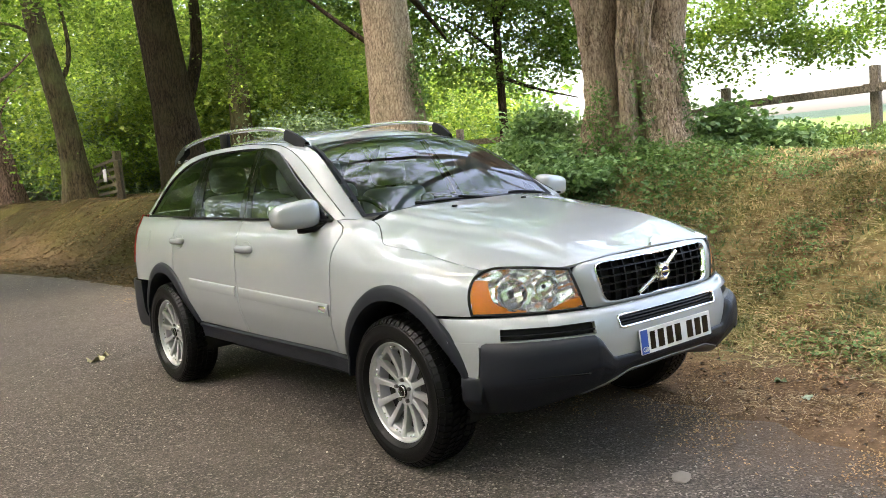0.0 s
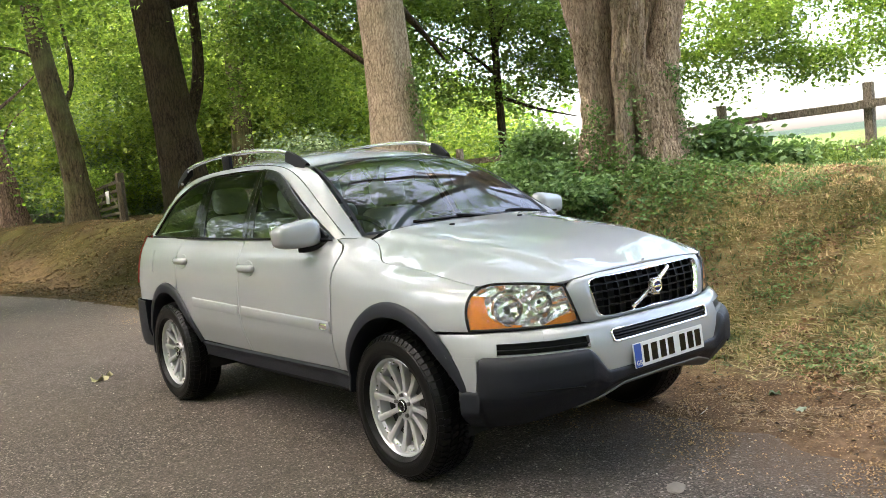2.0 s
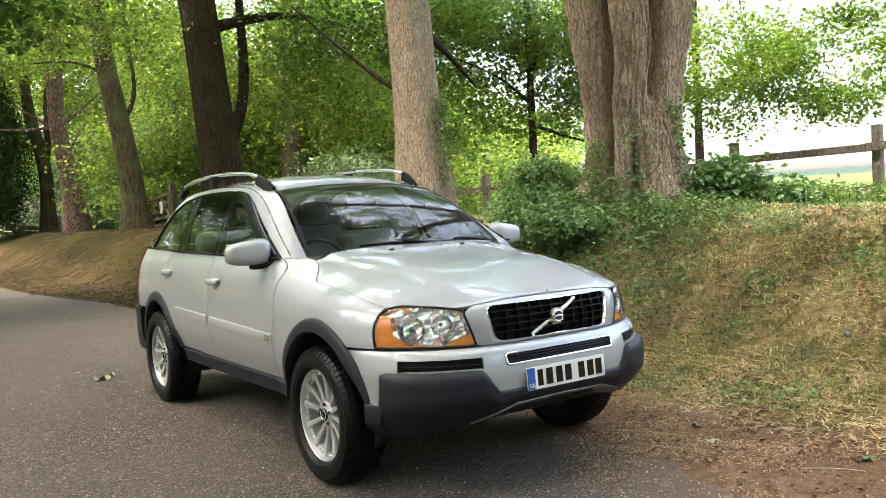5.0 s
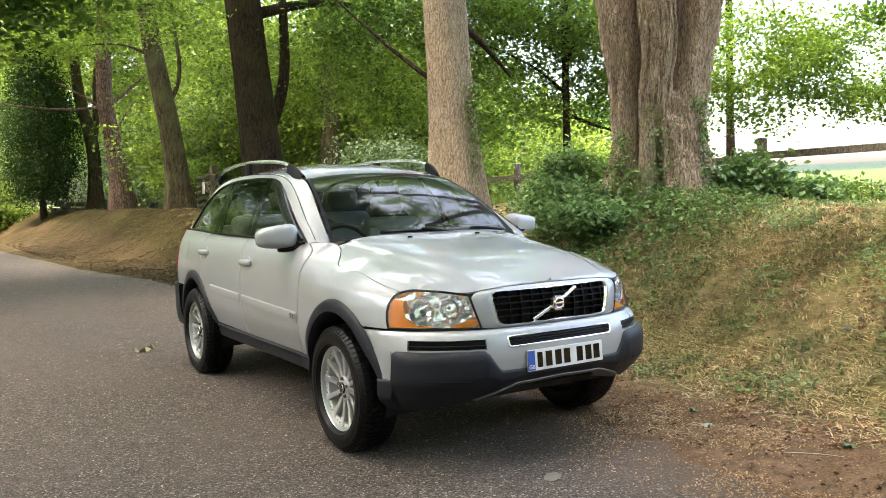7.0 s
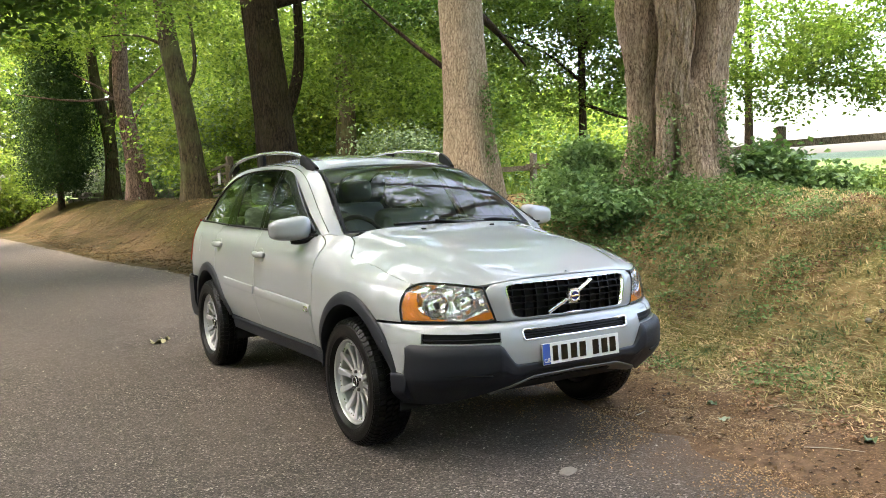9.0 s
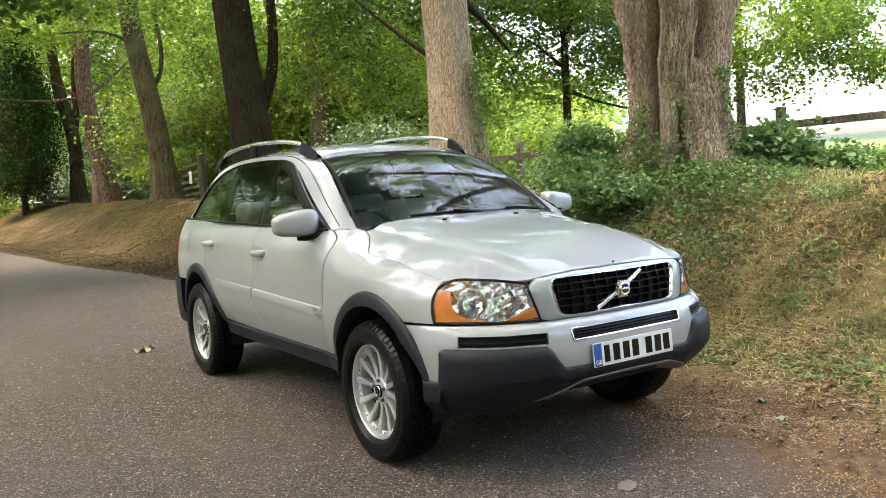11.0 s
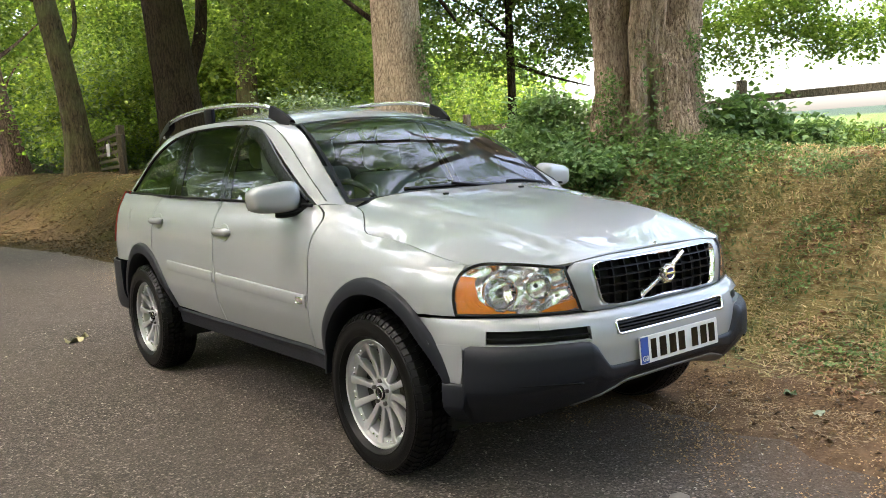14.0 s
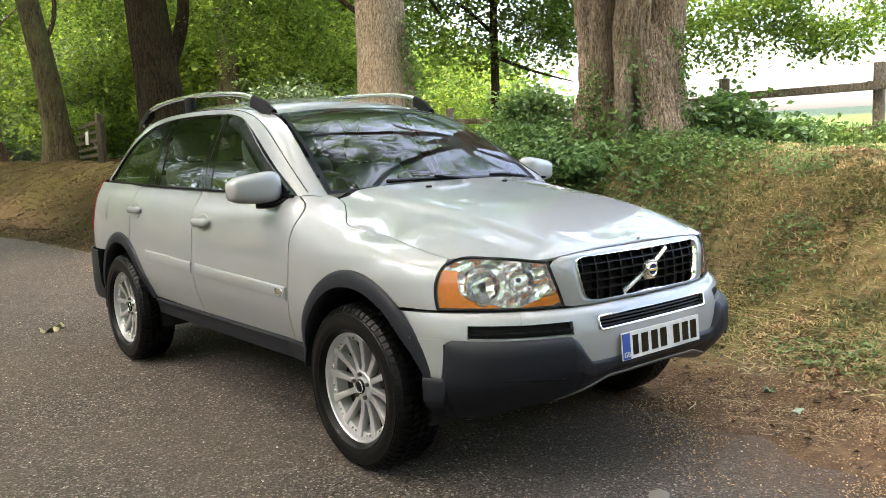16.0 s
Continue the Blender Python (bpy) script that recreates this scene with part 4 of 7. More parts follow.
bush((-1.0, 39.5), [((0, 0, 1.9), (2.6, 1.5, 2.0), 160), ((1.6, -0.6, 0.9), (1.2, 1.0, 0.9), 60)], 60, 0.32, 0.16, LEAF_BRIGHT, 152, "bright green rounded bush by the bend")


def stone_wall(x0, y0, x1, y1, n, h):
    w = thing("stone_wall", (x0, y0, gz(x0, y0)), "low rough stone wall at the bend", "wall")
    rng = random.Random(9)
    for k in range(n):
        for row in range(2):
            t = (k + 0.5 + 0.4 * row) / n
            x, y = x0 + (x1 - x0) * t, y0 + (y1 - y0) * t
            block("stone", (abs(x1 - x0) / n * rng.uniform(0.85, 0.98), 0.35, h / 2 * rng.uniform(0.85, 0.97)), (x - x0, y - y0, gz(x, y) - gz(x0, y0) + h * (0.25 + 0.5 * row)), STONE, w, 0.03, (rng.uniform(-3, 3), rng.uniform(-3, 3), rng.uniform(-5, 5)))


stone_wall(2.4, 37.2, 7.4, 38.6, 11, 0.45)


def field_gate():
    a, b = Vector((4.62, 20.2, 0)), Vector((5.25, 24.6, 0))
    g = thing("field_gate", (a.x, a.y, gz(a.x, a.y)), "old timber field gate with crossed braces and a notice", "gate")
    base = Vector((a.x, a.y, gz(a.x, a.y)))
    along = (b - a)
    turn = math.degrees(math.atan2(along.y, along.x))
    zb = gz(b.x, b.y) - base.z

    def plank(name, p, q, wide, thick, mat=OLD_WOOD):
        p, q = Vector(p), Vector(q)
        bm = bmesh.new()
        bmesh.ops.create_cube(bm, size=1.0)
        bmesh.ops.scale(bm, vec=((q - p).length, thick, wide), verts=bm.verts)
        bmesh.ops.bevel(bm, geom=bm.edges[:], offset=0.008, segments=1, affect="EDGES")
        bmesh.ops.transform(bm, matrix=Matrix.Translation((p + q) / 2) @ (q - p).to_track_quat("X", "Z").to_matrix().to_4x4(), verts=bm.verts)
        part(name, bm, mat, g)

    def on(t, z):
        return (along.x * t, along.y * t, zb * t + z)

    plank("post", on(0, -0.2), on(0, 1.28), 0.18, 0.18)
    plank("post", on(1, -0.2), on(1, 1.2), 0.16, 0.16)
    plank("post", (-0.28, -0.9, -0.2), (-0.35, -0.98, 1.0), 0.13, 0.13)
    for z in (0.22, 0.42, 0.62, 0.84, 1.08):
        plank("bar", on(0.05, z), on(0.95, z), 0.09, 0.03)
    plank("brace", on(0.06, 0.2), on(0.5, 1.1), 0.08, 0.025)
    plank("brace", on(0.94, 0.2), on(0.5, 1.1), 0.08, 0.025)
    plank("stile", on(0.05, 0.15), on(0.05, 1.15), 0.09, 0.06)
    plank("stile", on(0.95, 0.15), on(0.95, 1.15), 0.09, 0.06)
    c = on(0.42, 0.72)
    block("notice", (0.03, 0.42, 0.36), (c[0] - 0.05, c[1], c[2]), PLATE_W, g, 0.005, (0, 0, turn - 90), label="plain pale notice board")
    for k in range(6):
        t = 1.06 + 0.11 * k
        plank("pale", on(t, -0.1), on(t, 0.95 + 0.06 * (k % 2)), 0.09, 0.06)
    plank("rail", on(1.0, 0.75), on(1.65, 0.78), 0.08, 0.04)
    plank("rail", on(1.0, 0.3), on(1.65, 0.33), 0.08, 0.04)


field_gate()


NETTLE = make_leaf("nettle_leaves", (0.040, 0.085, 0.025), (0.30, 0.40, 0.12), 0.4)
bush((6.60, 1.85), [((0, 0, 0.12), (0.4, 0.5, 0.14), 40)], 40, 0.08, 0.06, NETTLE, 161, "bright green nettles by the fence")
bush((6.95, 0.95), [((0, 0, 0.10), (0.32, 0.6, 0.13), 40)], 40, 0.08, 0.06, WEED, 162, "grey-green weeds by the fence")
bush((6.5, 2.9), [((0, 0, 0.14), (0.4, 0.5, 0.18), 40)], 38, 0.09, 0.07, NETTLE, 163, "bright green nettles by the fence")
bush((7.1, 0.0), [((0, 0, 0.12), (0.32, 0.6, 0.14), 40)], 40, 0.08, 0.06, NETTLE, 164, "tangled brambles along the fence")
bush((7.3, -0.9), [((0, 0, 0.12), (0.32, 0.6, 0.14), 36)], 38, 0.08, 0.06, WEED, 165, "grey-green weeds by the fence")


def blades(rng, pts, length, width, lean=0.5):
    """One bent blade of two triangles at each point."""
    n = len(pts)
    w = rng.uniform(0, 2 * math.pi, n)
    d = np.stack([np.cos(w), np.sin(w), 0 * w], 1)
    c = np.stack([-np.sin(w), np.cos(w), 0 * w], 1) * width * rng.uniform(0.6, 1.3, (n, 1))
    L = length * rng.uniform(0.5, 1.4, (n, 1))
    k = lean * rng.uniform(0.2, 1.6, (n, 1))
    top = pts + d * L * k + np.array((0, 0, 1)) * L * np.sqrt(np.clip(1 - np.minimum(k, 0.98) ** 2, 0.03, 1))
    midp = pts + (top - pts) * 0.55 + np.array((0, 0, 1)) * L * 0.12
    v = np.stack([pts - c, pts + c, midp + c * 0.7, top, midp - c * 0.7], 1).reshape(-1, 3)
    b = np.arange(n)[:, None] * 5
    f = np.concatenate([b + (0, 1, 2), b + (0, 2, 4), b + (4, 2, 3)], 1).reshape(-1, 3)
    return v, f


def scatter(rng, n, x0, x1, y0, y1, keep=None):
    x, y = rng.uniform(x0, x1, n), rng.uniform(y0, y1, n)
    if keep is not None:
        k = keep(x, y, rng.random(n))
        x, y = x[k], y[k]
    return np.stack([x, y, ground_z(x, y)], 1)


def flakes(rng, pts, size, lift=0.006):
    """Small curled leaves lying on the ground."""
    n = len(pts)
    w = rng.uniform(0, 2 * math.pi, n)
    a = np.stack([np.cos(w), np.sin(w), rng.normal(0, 0.25, n)], 1)
    b = np.stack([-np.sin(w), np.cos(w), rng.normal(0, 0.35, n)], 1)
    s = size * rng.uniform(0.5, 1.4, (n, 1))
    p = pts + (0, 0, lift)
    up = np.array((0, 0, 1.0)) * s * 0.22
    v = np.stack([p - a * s * 0.5, p + b * s * 0.33 + up, p + a * s * 0.5, p - b * s * 0.33 + up], 1).reshape(-1, 3)
    k = np.arange(n)[:, None] * 4
    return v, np.concatenate([k + (0, 1, 2), k + (0, 2, 3)], 1).reshape(-1, 3)


def edge_dist(x, y):
    return x - road_edge(y)


g1 = np.random.default_rng(201)
near_d = lambda x, y: np.exp(-((x - 4.2) ** 2 / 1.5 + (y - 3.6) ** 2 / 1.8))

def seen_part(x, y, r, low=0.22):
    """Dense on the stretch of the bank beside the car, thin beyond it."""
    return r < np.where(y > 0.45 * x - 2.7, 1.0, low)


def rise(x, y):
    return smooth((edge_dist(x, y) - 0.7) / 0.8)


turf = scatter(g1, 270000, 1.3, 7.4, -4.6, 4.5, lambda x, y, r: seen_part(x, y, r / np.maximum(1e-3, rise(x, y) * (0.45 + 0.55 * smooth((lumps(x, y, 2.3) + 0.5 * lumps(x + 4, y, 5.1) + 0.35) / 0.6)) * (1 - 0.6 * near_d(x, y)))))
tagged(fast_mesh("grass", *blades(g1, turf, 0.046, 0.0055, 2.1), GRASS), "short patchy grass on the bank", "grass", kind="stuff")
hay = scatter(g1, 150000, 1.0, 7.4, -4.6, 4.5, lambda x, y, r: seen_part(x, y, r / np.maximum(1e-3, rise(x + 0.1, y) * (0.16 + 0.84 * smooth((lumps(x + 9, y, 1.9) + 0.6 * lumps(x, y + 5, 4.3) + 0.1) / 0.5)) * (1 - 0.8 * near_d(x, y)))))
tagged(fast_mesh("dry_grass", *blades(g1, hay, 0.034, 0.0026, 2.4), STRAW), "dry cut grass lying on the bank", "dry grass", kind="stuff")
mat_ = scatter(g1, 40000, 0.5, 2.6, -4.0, 1.0, lambda x, y, r: r < 0.8 * smooth((lumps(x * 1.4 + 2, y * 1.4, 1.6) + 0.6 * lumps(x, y, 4.4) - 0.05) / 0.5) * smooth(edge_dist(x, y) / 0.3) * smooth((1.3 - edge_dist(x, y)) / 0.5))
tagged(fast_mesh("straw", *blades(g1, mat_, 0.013, 0.0024, 3.4), STRAW), "loose straw scattered over the bare verge", "straw", kind="stuff")
weeds = scatter(g1, 15000, 1.7, 7.4, -4.5, 3.5, lambda x, y, r: (lumps(x * 1.3, y * 1.3, 2.1) + 0.5 * lumps(x + 2, y, 5.0) > 0.36) & seen_part(x, y, r, 0.1))
v, f = leaf_arrays(g1, weeds + (0, 0, 0.018), 8, 0.035, 0.030, 0.3, 0.0)
tagged(fast_mesh("weeds", v, f, WEED), "small green weeds in the grass", "weeds", kind="stuff")
dead = scatter(g1, 34000, 1.2, 6.5, -4.5, 3.0, lambda x, y, r: (lumps(x * 1.1 + 7, y * 1.1 + 2, 2.6) + 0.5 * lumps(x, y + 1, 6.0) > 0.35) & seen_part(x, y, r, 0.1))
tagged(fast_mesh("dead_stalks", *flakes(g1, dead, 0.030, 0.018), RUST), "rusty dead leaves lying in the grass", "leaf litter", kind="stuff")
tall = scatter(g1, 26000, 6.0, 9.5, -2.5, 11.0, lambda x, y, r: r < smooth((x - 6.2) / 1.0))
tagged(fast_mesh("tall_grass", *blades(g1, tall, 0.26, 0.005, 0.55), LEAF_BRIGHT), "tall grass along the fence", "grass", kind="stuff")
fallen = scatter(g1, 42000, 0.3, 6.0, -5.0, 30.0, lambda x, y, r: r < smooth((edge_dist(x, y) + 0.06) / 0.2) * np.where(y > 4.5, 0.5, 0.85 * smooth((2.3 - edge_dist(x, y)) / 1.6)))
bits = scatter(g1, 260000, -0.1, 2.4, -5.0, 9.0, lambda x, y, r: r < np.exp(-((edge_dist(x, y) - 0.16) / 0.48) ** 2) * (0.12 + 0.88 * smooth((lumps(x * 2, y * 2, 1.7) + 0.5 * lumps(x, y, 9.0)) / 0.5)))
bits[:, 2] = np.maximum(bits[:, 2], 0.0)
fallen[:, 2] = np.maximum(fallen[:, 2], 0.0)
tagged(fast_mesh("leaf_litter", *flakes(g1, fallen, 0.030), LITTER), "brown fallen leaves along the verge", "leaf litter", kind="stuff")
slope = scatter(g1, 30000, 0.2, 5.5, 5.5, 34.0, lambda x, y, r: r < smooth((edge_dist(x, y) + 0.1) / 0.4))
slope[:, 2] = np.maximum(slope[:, 2], 0.0)
tagged(fast_mesh("brown_leaves", *flakes(g1, slope, 0.045, 0.006), BANK_LEAF), "brown leaves strewn over the wooded bank", "leaf litter", kind="stuff")
tagged(fast_mesh("flower_bits", *flakes(g1, bits, 0.012, 0.005), CHIPS), "pale dry flower bits at the road's edge", "debris", kind="stuff")
crumbs = scatter(g1, 6500, -6.0, 1.0, -4.0, 16.0, lambda x, y, r: (edge_dist(x, y) < -0.02) & (r < 0.25 + 0.75 * np.exp(edge_dist(x, y) * 1.1)))
crumbs[:, 2] = 0.0
tagged(fast_mesh("road_crumbs", *flakes(g1, crumbs, 0.014, 0.004), PALE_BITS), "tiny pale bits scattered on the asphalt", "debris", kind="stuff")
creep = scatter(g1, 34000, 2.4, 6.8, 0.6, 5.6, lambda x, y, r: r < 1.3 * np.exp(-((x - 4.1) ** 2 / 0.6 + (y - 2.8) ** 2 / 1.0)) * (0.35 + 0.65 * (lumps(x, y, 3.7) > -0.35)))
v, f = leaf_arrays(g1, creep + (0, 0, 0.045), 3, 0.05, 0.05, 0.6, 0.1)
tagged(fast_mesh("ground_ivy", v, f, IVY), "ivy creeping over the mound", "ivy", kind="stuff")
climb = []
for w0, top_, n in ((3.92, 1.25, 50), (3.55, 0.6, 60), (4.9, 1.35, 150), (3.1, 1.0, 130)):
    h = g1.uniform(0.1, top_, n) ** 1.0
    w = w0 + g1.normal(0, 0.10 + 0.10 * (1 - h / top_), n)
    r = np.interp(h, [0, 0.4, 1.2, 2.4], [0.84, 0.66, 0.56, 0.60])
    climb.append(np.stack([4.78 + r * np.cos(w), 2.98 + r * np.sin(w), 1.15 + h], 1))
v, f = leaf_arrays(g1, np.concatenate(climb), 4, 0.035, 0.048, 1.0, 0.5)
h = g1.uniform(0.0, 2.0, 240)
w = radians(292) + g1.normal(0, 0.20 + 0.16 * (1 - h / 2.1), 240)
on_c = np.stack([4.93 + 0.42 * np.cos(w), 7.75 + 0.42 * np.sin(w), gz(4.95, 7.75) + h], 1)
cv, cf = leaf_arrays(g1, on_c, 6, 0.05, 0.055, 1.0, 0.5)
patch_ivy = thing("ivy", (4.95, 7.4, gz(4.95, 7.4)), "patch of ivy on the ridged trunk", "ivy")
fast_mesh("ivy_leaves", cv - np.array(patch_ivy.location, np.float32), cf, IVY, patch_ivy)
climbing = thing("ivy", (4.4, 2.6, gz(4.4, 2.6)), "ivy climbing the foot of the old trunk", "ivy")
v = v - np.array(climbing.location, np.float32)
fast_mesh("ivy_leaves", v, f, IVY, climbing)


# ---------- small things on the ground ----------
def fallen_leaf(at, size, mat, label, turn=0.0, curl=0.35, lobes=3):
    """A crumpled lobed leaf lying on the ground."""
    x, y = at
    z = max(gz(x, y), 0.0)
    n, k = 28, 5
    w = np.linspace(0, 2 * math.pi, n, endpoint=False)
    rad = size * (0.62 + 0.28 * np.abs(np.cos(lobes * w / 2 + 0.4)) + 0.08 * np.sin(7 * w))
    rr = np.linspace(0.04, 1, k)[:, None]
    zz = 0.006 + curl * size * rr**2 * (0.5 + 0.5 * np.sin(3 * w + 1.0)) + 0.12 * size * np.sin(5 * w + 4 * rr) * rr
    p = np.stack([rr * rad * np.cos(w), rr * rad * np.sin(w) * 0.7, zz], -1)
    ob = link_mesh("fallen_leaf", p.reshape(-1, 3), grid_faces(k, n, True), mat)
    ob.matrix_world = pose(x, y, z, 0, 0, turn)
    return tagged(ob, label, "leaf", "leaves on the ground")


DRY_LEAF = simple("pale_dry_leaf", (0.28, 0.26, 0.14), 0.7, grain=30, var=0.35)
GREEN_LEAF = simple("fresh_green_leaf", (0.055, 0.095, 0.03), 0.5, grain=30, var=0.3)
GREY_LEAF = simple("grey_green_leaf", (0.22, 0.26, 0.17), 0.6, grain=30, var=0.2)
fallen_leaf((-1.07, 4.3), 0.10, DRY_LEAF, "crumpled pale yellow leaf on the asphalt", 20, 0.3)
fallen_leaf((-0.97, 4.40), 0.06, DRY_LEAF, "crumpled pale yellow leaf on the asphalt", 140, 0.6)
fallen_leaf((1.233, -0.72), 0.05, GREEN_LEAF, "curled green leaf on the verge", 60)
fallen_leaf((1.043, -0.985), 0.05, GREY_LEAF, "pale grey-green leaf on the verge", 10, 0.15)
fallen_leaf((1.277, -1.76), 0.055, GREEN_LEAF, "curled green leaf on the verge", 200, 0.4)
fallen_leaf((0.25, 3.3), 0.06, DRY_LEAF, "crumpled pale leaf beside the wheel", 80)


def flat_stone(at, size, flat, label, mat):
    bm = bmesh.new()
    bmesh.ops.create_icosphere(bm, subdivisions=3, radius=1.0)
    for v in bm.verts:
        n = noise.noise(v.co * 1.7 + Vector((at[0] * 9, at[1] * 7, 0)))
        v.co *= 1 + 0.22 * n
    bmesh.ops.scale(bm, vec=(size, size * 0.62, flat), verts=bm.verts)
    me = bpy.data.meshes.new("stone")
    bm.to_mesh(me)
    bm.free()
    me.materials.append(mat)
    ob = new("stone", me)
    ob.matrix_world = pose(at[0], at[1], max(gz(*at), 0.0) + flat * 0.4, 0, 0, 35)
    return tagged(ob, label, "stone")


PALE_STONE = simple("pale_dusty_stone", (0.15, 0.13, 0.11), 0.9, bumps=0.4, grain=18)
flat_stone((-0.234, -1.10), 0.068, 0.008, "flat pale stone sunk in the asphalt", PALE_STONE)
flat_stone((2.588, -0.90), 0.04, 0.02, "small grey stone in the grass", STONE)
flat_stone((2.68, -0.94), 0.03, 0.015, "small grey stone in the grass", STONE)


def twig(a, b, r, mat, label):
    p = [(x, y, max(gz(x, y), 0.0) + r + 0.004) for x, y in (a, ((a[0] + b[0]) / 2 + 0.015, (a[1] + b[1]) / 2), b)]
    v, f = tube(spline(p, 8), np.linspace(r, r * 0.5, 8), 6)
    return tagged(link_mesh("twig", v, f, mat), label, "twig", "twigs on the verge")


PALE_TWIG = simple("bleached_twig", (0.42, 0.36, 0.28), 0.8, grain=40)
twig((1.40, -0.98), (1.55, -1.10), 0.004, PALE_TWIG, "bleached bare twig on the verge")
twig((1.62, -0.85), (1.80, -0.80), 0.003, PALE_TWIG, "bleached bare twig on the verge")
twig((0.95, -1.6), (1.10, -1.85), 0.003, PALE_TWIG, "bleached bare twig on the verge")
twig((0.75, -0.55), (0.90, -0.50), 0.003, PALE_TWIG, "bleached bare twig on the verge")
twig((1.8, -1.7), (2.0, -1.62), 0.004, PALE_TWIG, "bleached bare twig on the verge")

# ---------- the car ----------
PLAN = [(0, -0.872), (0.2, -0.866), (0.4, -0.842), (0.53, -0.795), (0.66, -0.715), (0.77, -0.61), (0.85, -0.505), (0.905, -0.37), (0.93, -0.2), (0.937, 0), (0.937, 0.6),
        (0.935, 1.6), (0.928, 2.5), (0.915, 3.05), (0.892, 3.42), (0.85, 3.63), (0.74, 3.76), (0.5, 3.82), (0, 3.85)]
RING = spline(PLAN, 3000)
RING_S = np.r_[0, np.cumsum(np.linalg.norm(np.diff(RING, axis=0), axis=1))]
RING = np.stack([np.interp(np.linspace(0, RING_S[-1], 3000), RING_S, c) for c in RING.T], 1)
RING_S = np.linspace(0, RING_S[-1], 3000)
RING_N = np.gradient(RING, axis=0)
RING_N = np.stack([RING_N[:, 1], -RING_N[:, 0]], 1)
RING_N /= np.linalg.norm(RING_N, axis=1, keepdims=True)
FRONT_HALF = RING[:, 1] < -0.3


def s_x(x):
    """Way round the plan to where the nose has the half-width x."""
    k = FRONT_HALF
    return float(np.interp(x, RING[k, 0], RING_S[k]))


def s_y(y):
    """Way round the plan to the place y along the flank."""
    return np.interp(y, RING[:, 1], RING_S)


S_END = RING_S[-1]
LEVELS = [0.20, 0.32, 0.42, 0.52, 0.66, 0.76, 0.86, 0.94, 1.0, 1.06, 1.12, 1.18, 1.24]
FLANK = [
    (0.0, [-0.1, -0.02, 0, 0, 0, 0, 0, -0.018, -0.07, -0.18, -0.3, -0.4, -0.5]),
    (s_x(0.55), [-0.1, -0.02, 0, 0, 0, 0, -0.004, -0.022, -0.085, -0.2, -0.3, -0.4, -0.5]),
    (s_x(0.83), [-0.1, -0.04, -0.02, 0, 0, 0, -0.014, -0.05, -0.15, -0.27, -0.4, -0.5, -0.6]),
    (s_y(-0.2), [-0.09, -0.05, -0.03, -0.01, 0, 0, -0.003, -0.022, -0.09, -0.30, -0.5, -0.6, -0.7]),
    (s_y(0.15), [-0.09, -0.06, -0.04, -0.01, 0, 0, -0.003, -0.016, -0.048, -0.122, -0.28, -0.5, -0.6]),
    (s_y(0.42), [-0.09, -0.08, -0.06, -0.03, -0.004, 0, -0.002, -0.009, -0.022, -0.050, -0.118, -0.27, -0.48]),
    (s_y(0.535), [-0.10, -0.09, -0.073, -0.04, -0.006, 0, -0.001, -0.006, -0.015, -0.030, -0.060, -0.100, -0.17]),
    (s_y(0.66), [-0.11, -0.10, -0.085, -0.05, -0.008, 0, 0, -0.004, -0.010, -0.020, -0.042, -0.080, -0.105]),
    (s_y(2.9), [-0.11, -0.10, -0.085, -0.05, -0.008, 0, 0, -0.004, -0.010, -0.020, -0.042, -0.078, -0.100]),
    (s_y(3.45), [-0.1, -0.05, -0.02, 0.0, 0.0, 0, 0, -0.006, -0.014, -0.024, -0.042, -0.072, -0.100]),
    (s_y(3.72), [-0.1, -0.03, 0.0, 0.0, 0.0, 0, 0, -0.01, -0.02, -0.035, -0.055, -0.085, -0.12]),
    (S_END, [-0.1, -0.02, 0.0, 0.0, 0, 0, 0, -0.01, -0.02, -0.03, -0.05, -0.07, -0.09]),
]
BUMP_LEVELS = [0.25, 0.36, 0.44, 0.52, 0.60, 0.66, 0.70, 0.735, 0.765, 0.80]
BUMPER = [
    (0.0, [-0.03, 0.03, 0.05, 0.060, 0.062, 0.058, 0.050, 0.034, 0.004, 0.0]),
    (s_x(0.55), [-0.03, 0.03, 0.055, 0.066, 0.068, 0.062, 0.052, 0.036, 0.004, 0.0]),
    (s_x(0.72), [-0.02, 0.03, 0.050, 0.058, 0.060, 0.055, 0.046, 0.030, 0.003, 0.0]),
    (s_x(0.84), [0.0, 0.02, 0.026, 0.030, 0.030, 0.028, 0.022, 0.014, 0.001, 0.0]),
    (s_y(-0.36), [0.0, 0.0, 0.002, 0.004, 0.005, 0.006, 0.006, 0.004, 0.0, 0.0]),
]


def table(columns, levels, top):
    zs = np.linspace(levels[0], levels[-1], 240)
    cols = np.stack([pchip(levels, c, zs) for _, c in columns])
    ss = np.linspace(0, top, 900)
    keys = [k for k, _ in columns]
    return np.stack([pchip(keys, cols[:, j], ss) for j in range(len(zs))], 1), levels[0], levels[-1], top


def sample(tab, s, z):
    t, z0, z1, top = tab
    a = np.clip(s / top, 0, 1) * (t.shape[0] - 1)
    b = np.clip((z - z0) / (z1 - z0), 0, 1) * (t.shape[1] - 1)
    i, j = np.minimum(a.astype(int), t.shape[0] - 2), np.minimum(b.astype(int), t.shape[1] - 2)
    fa, fb = a - i, b - j
    return (t[i, j] * (1 - fa) + t[i + 1, j] * fa) * (1 - fb) + (t[i, j + 1] * (1 - fa) + t[i + 1, j + 1] * fa) * fb


FLANK_T = table(FLANK, LEVELS, S_END)
BUMPER_T = table(BUMPER, BUMP_LEVELS, s_y(-0.36))


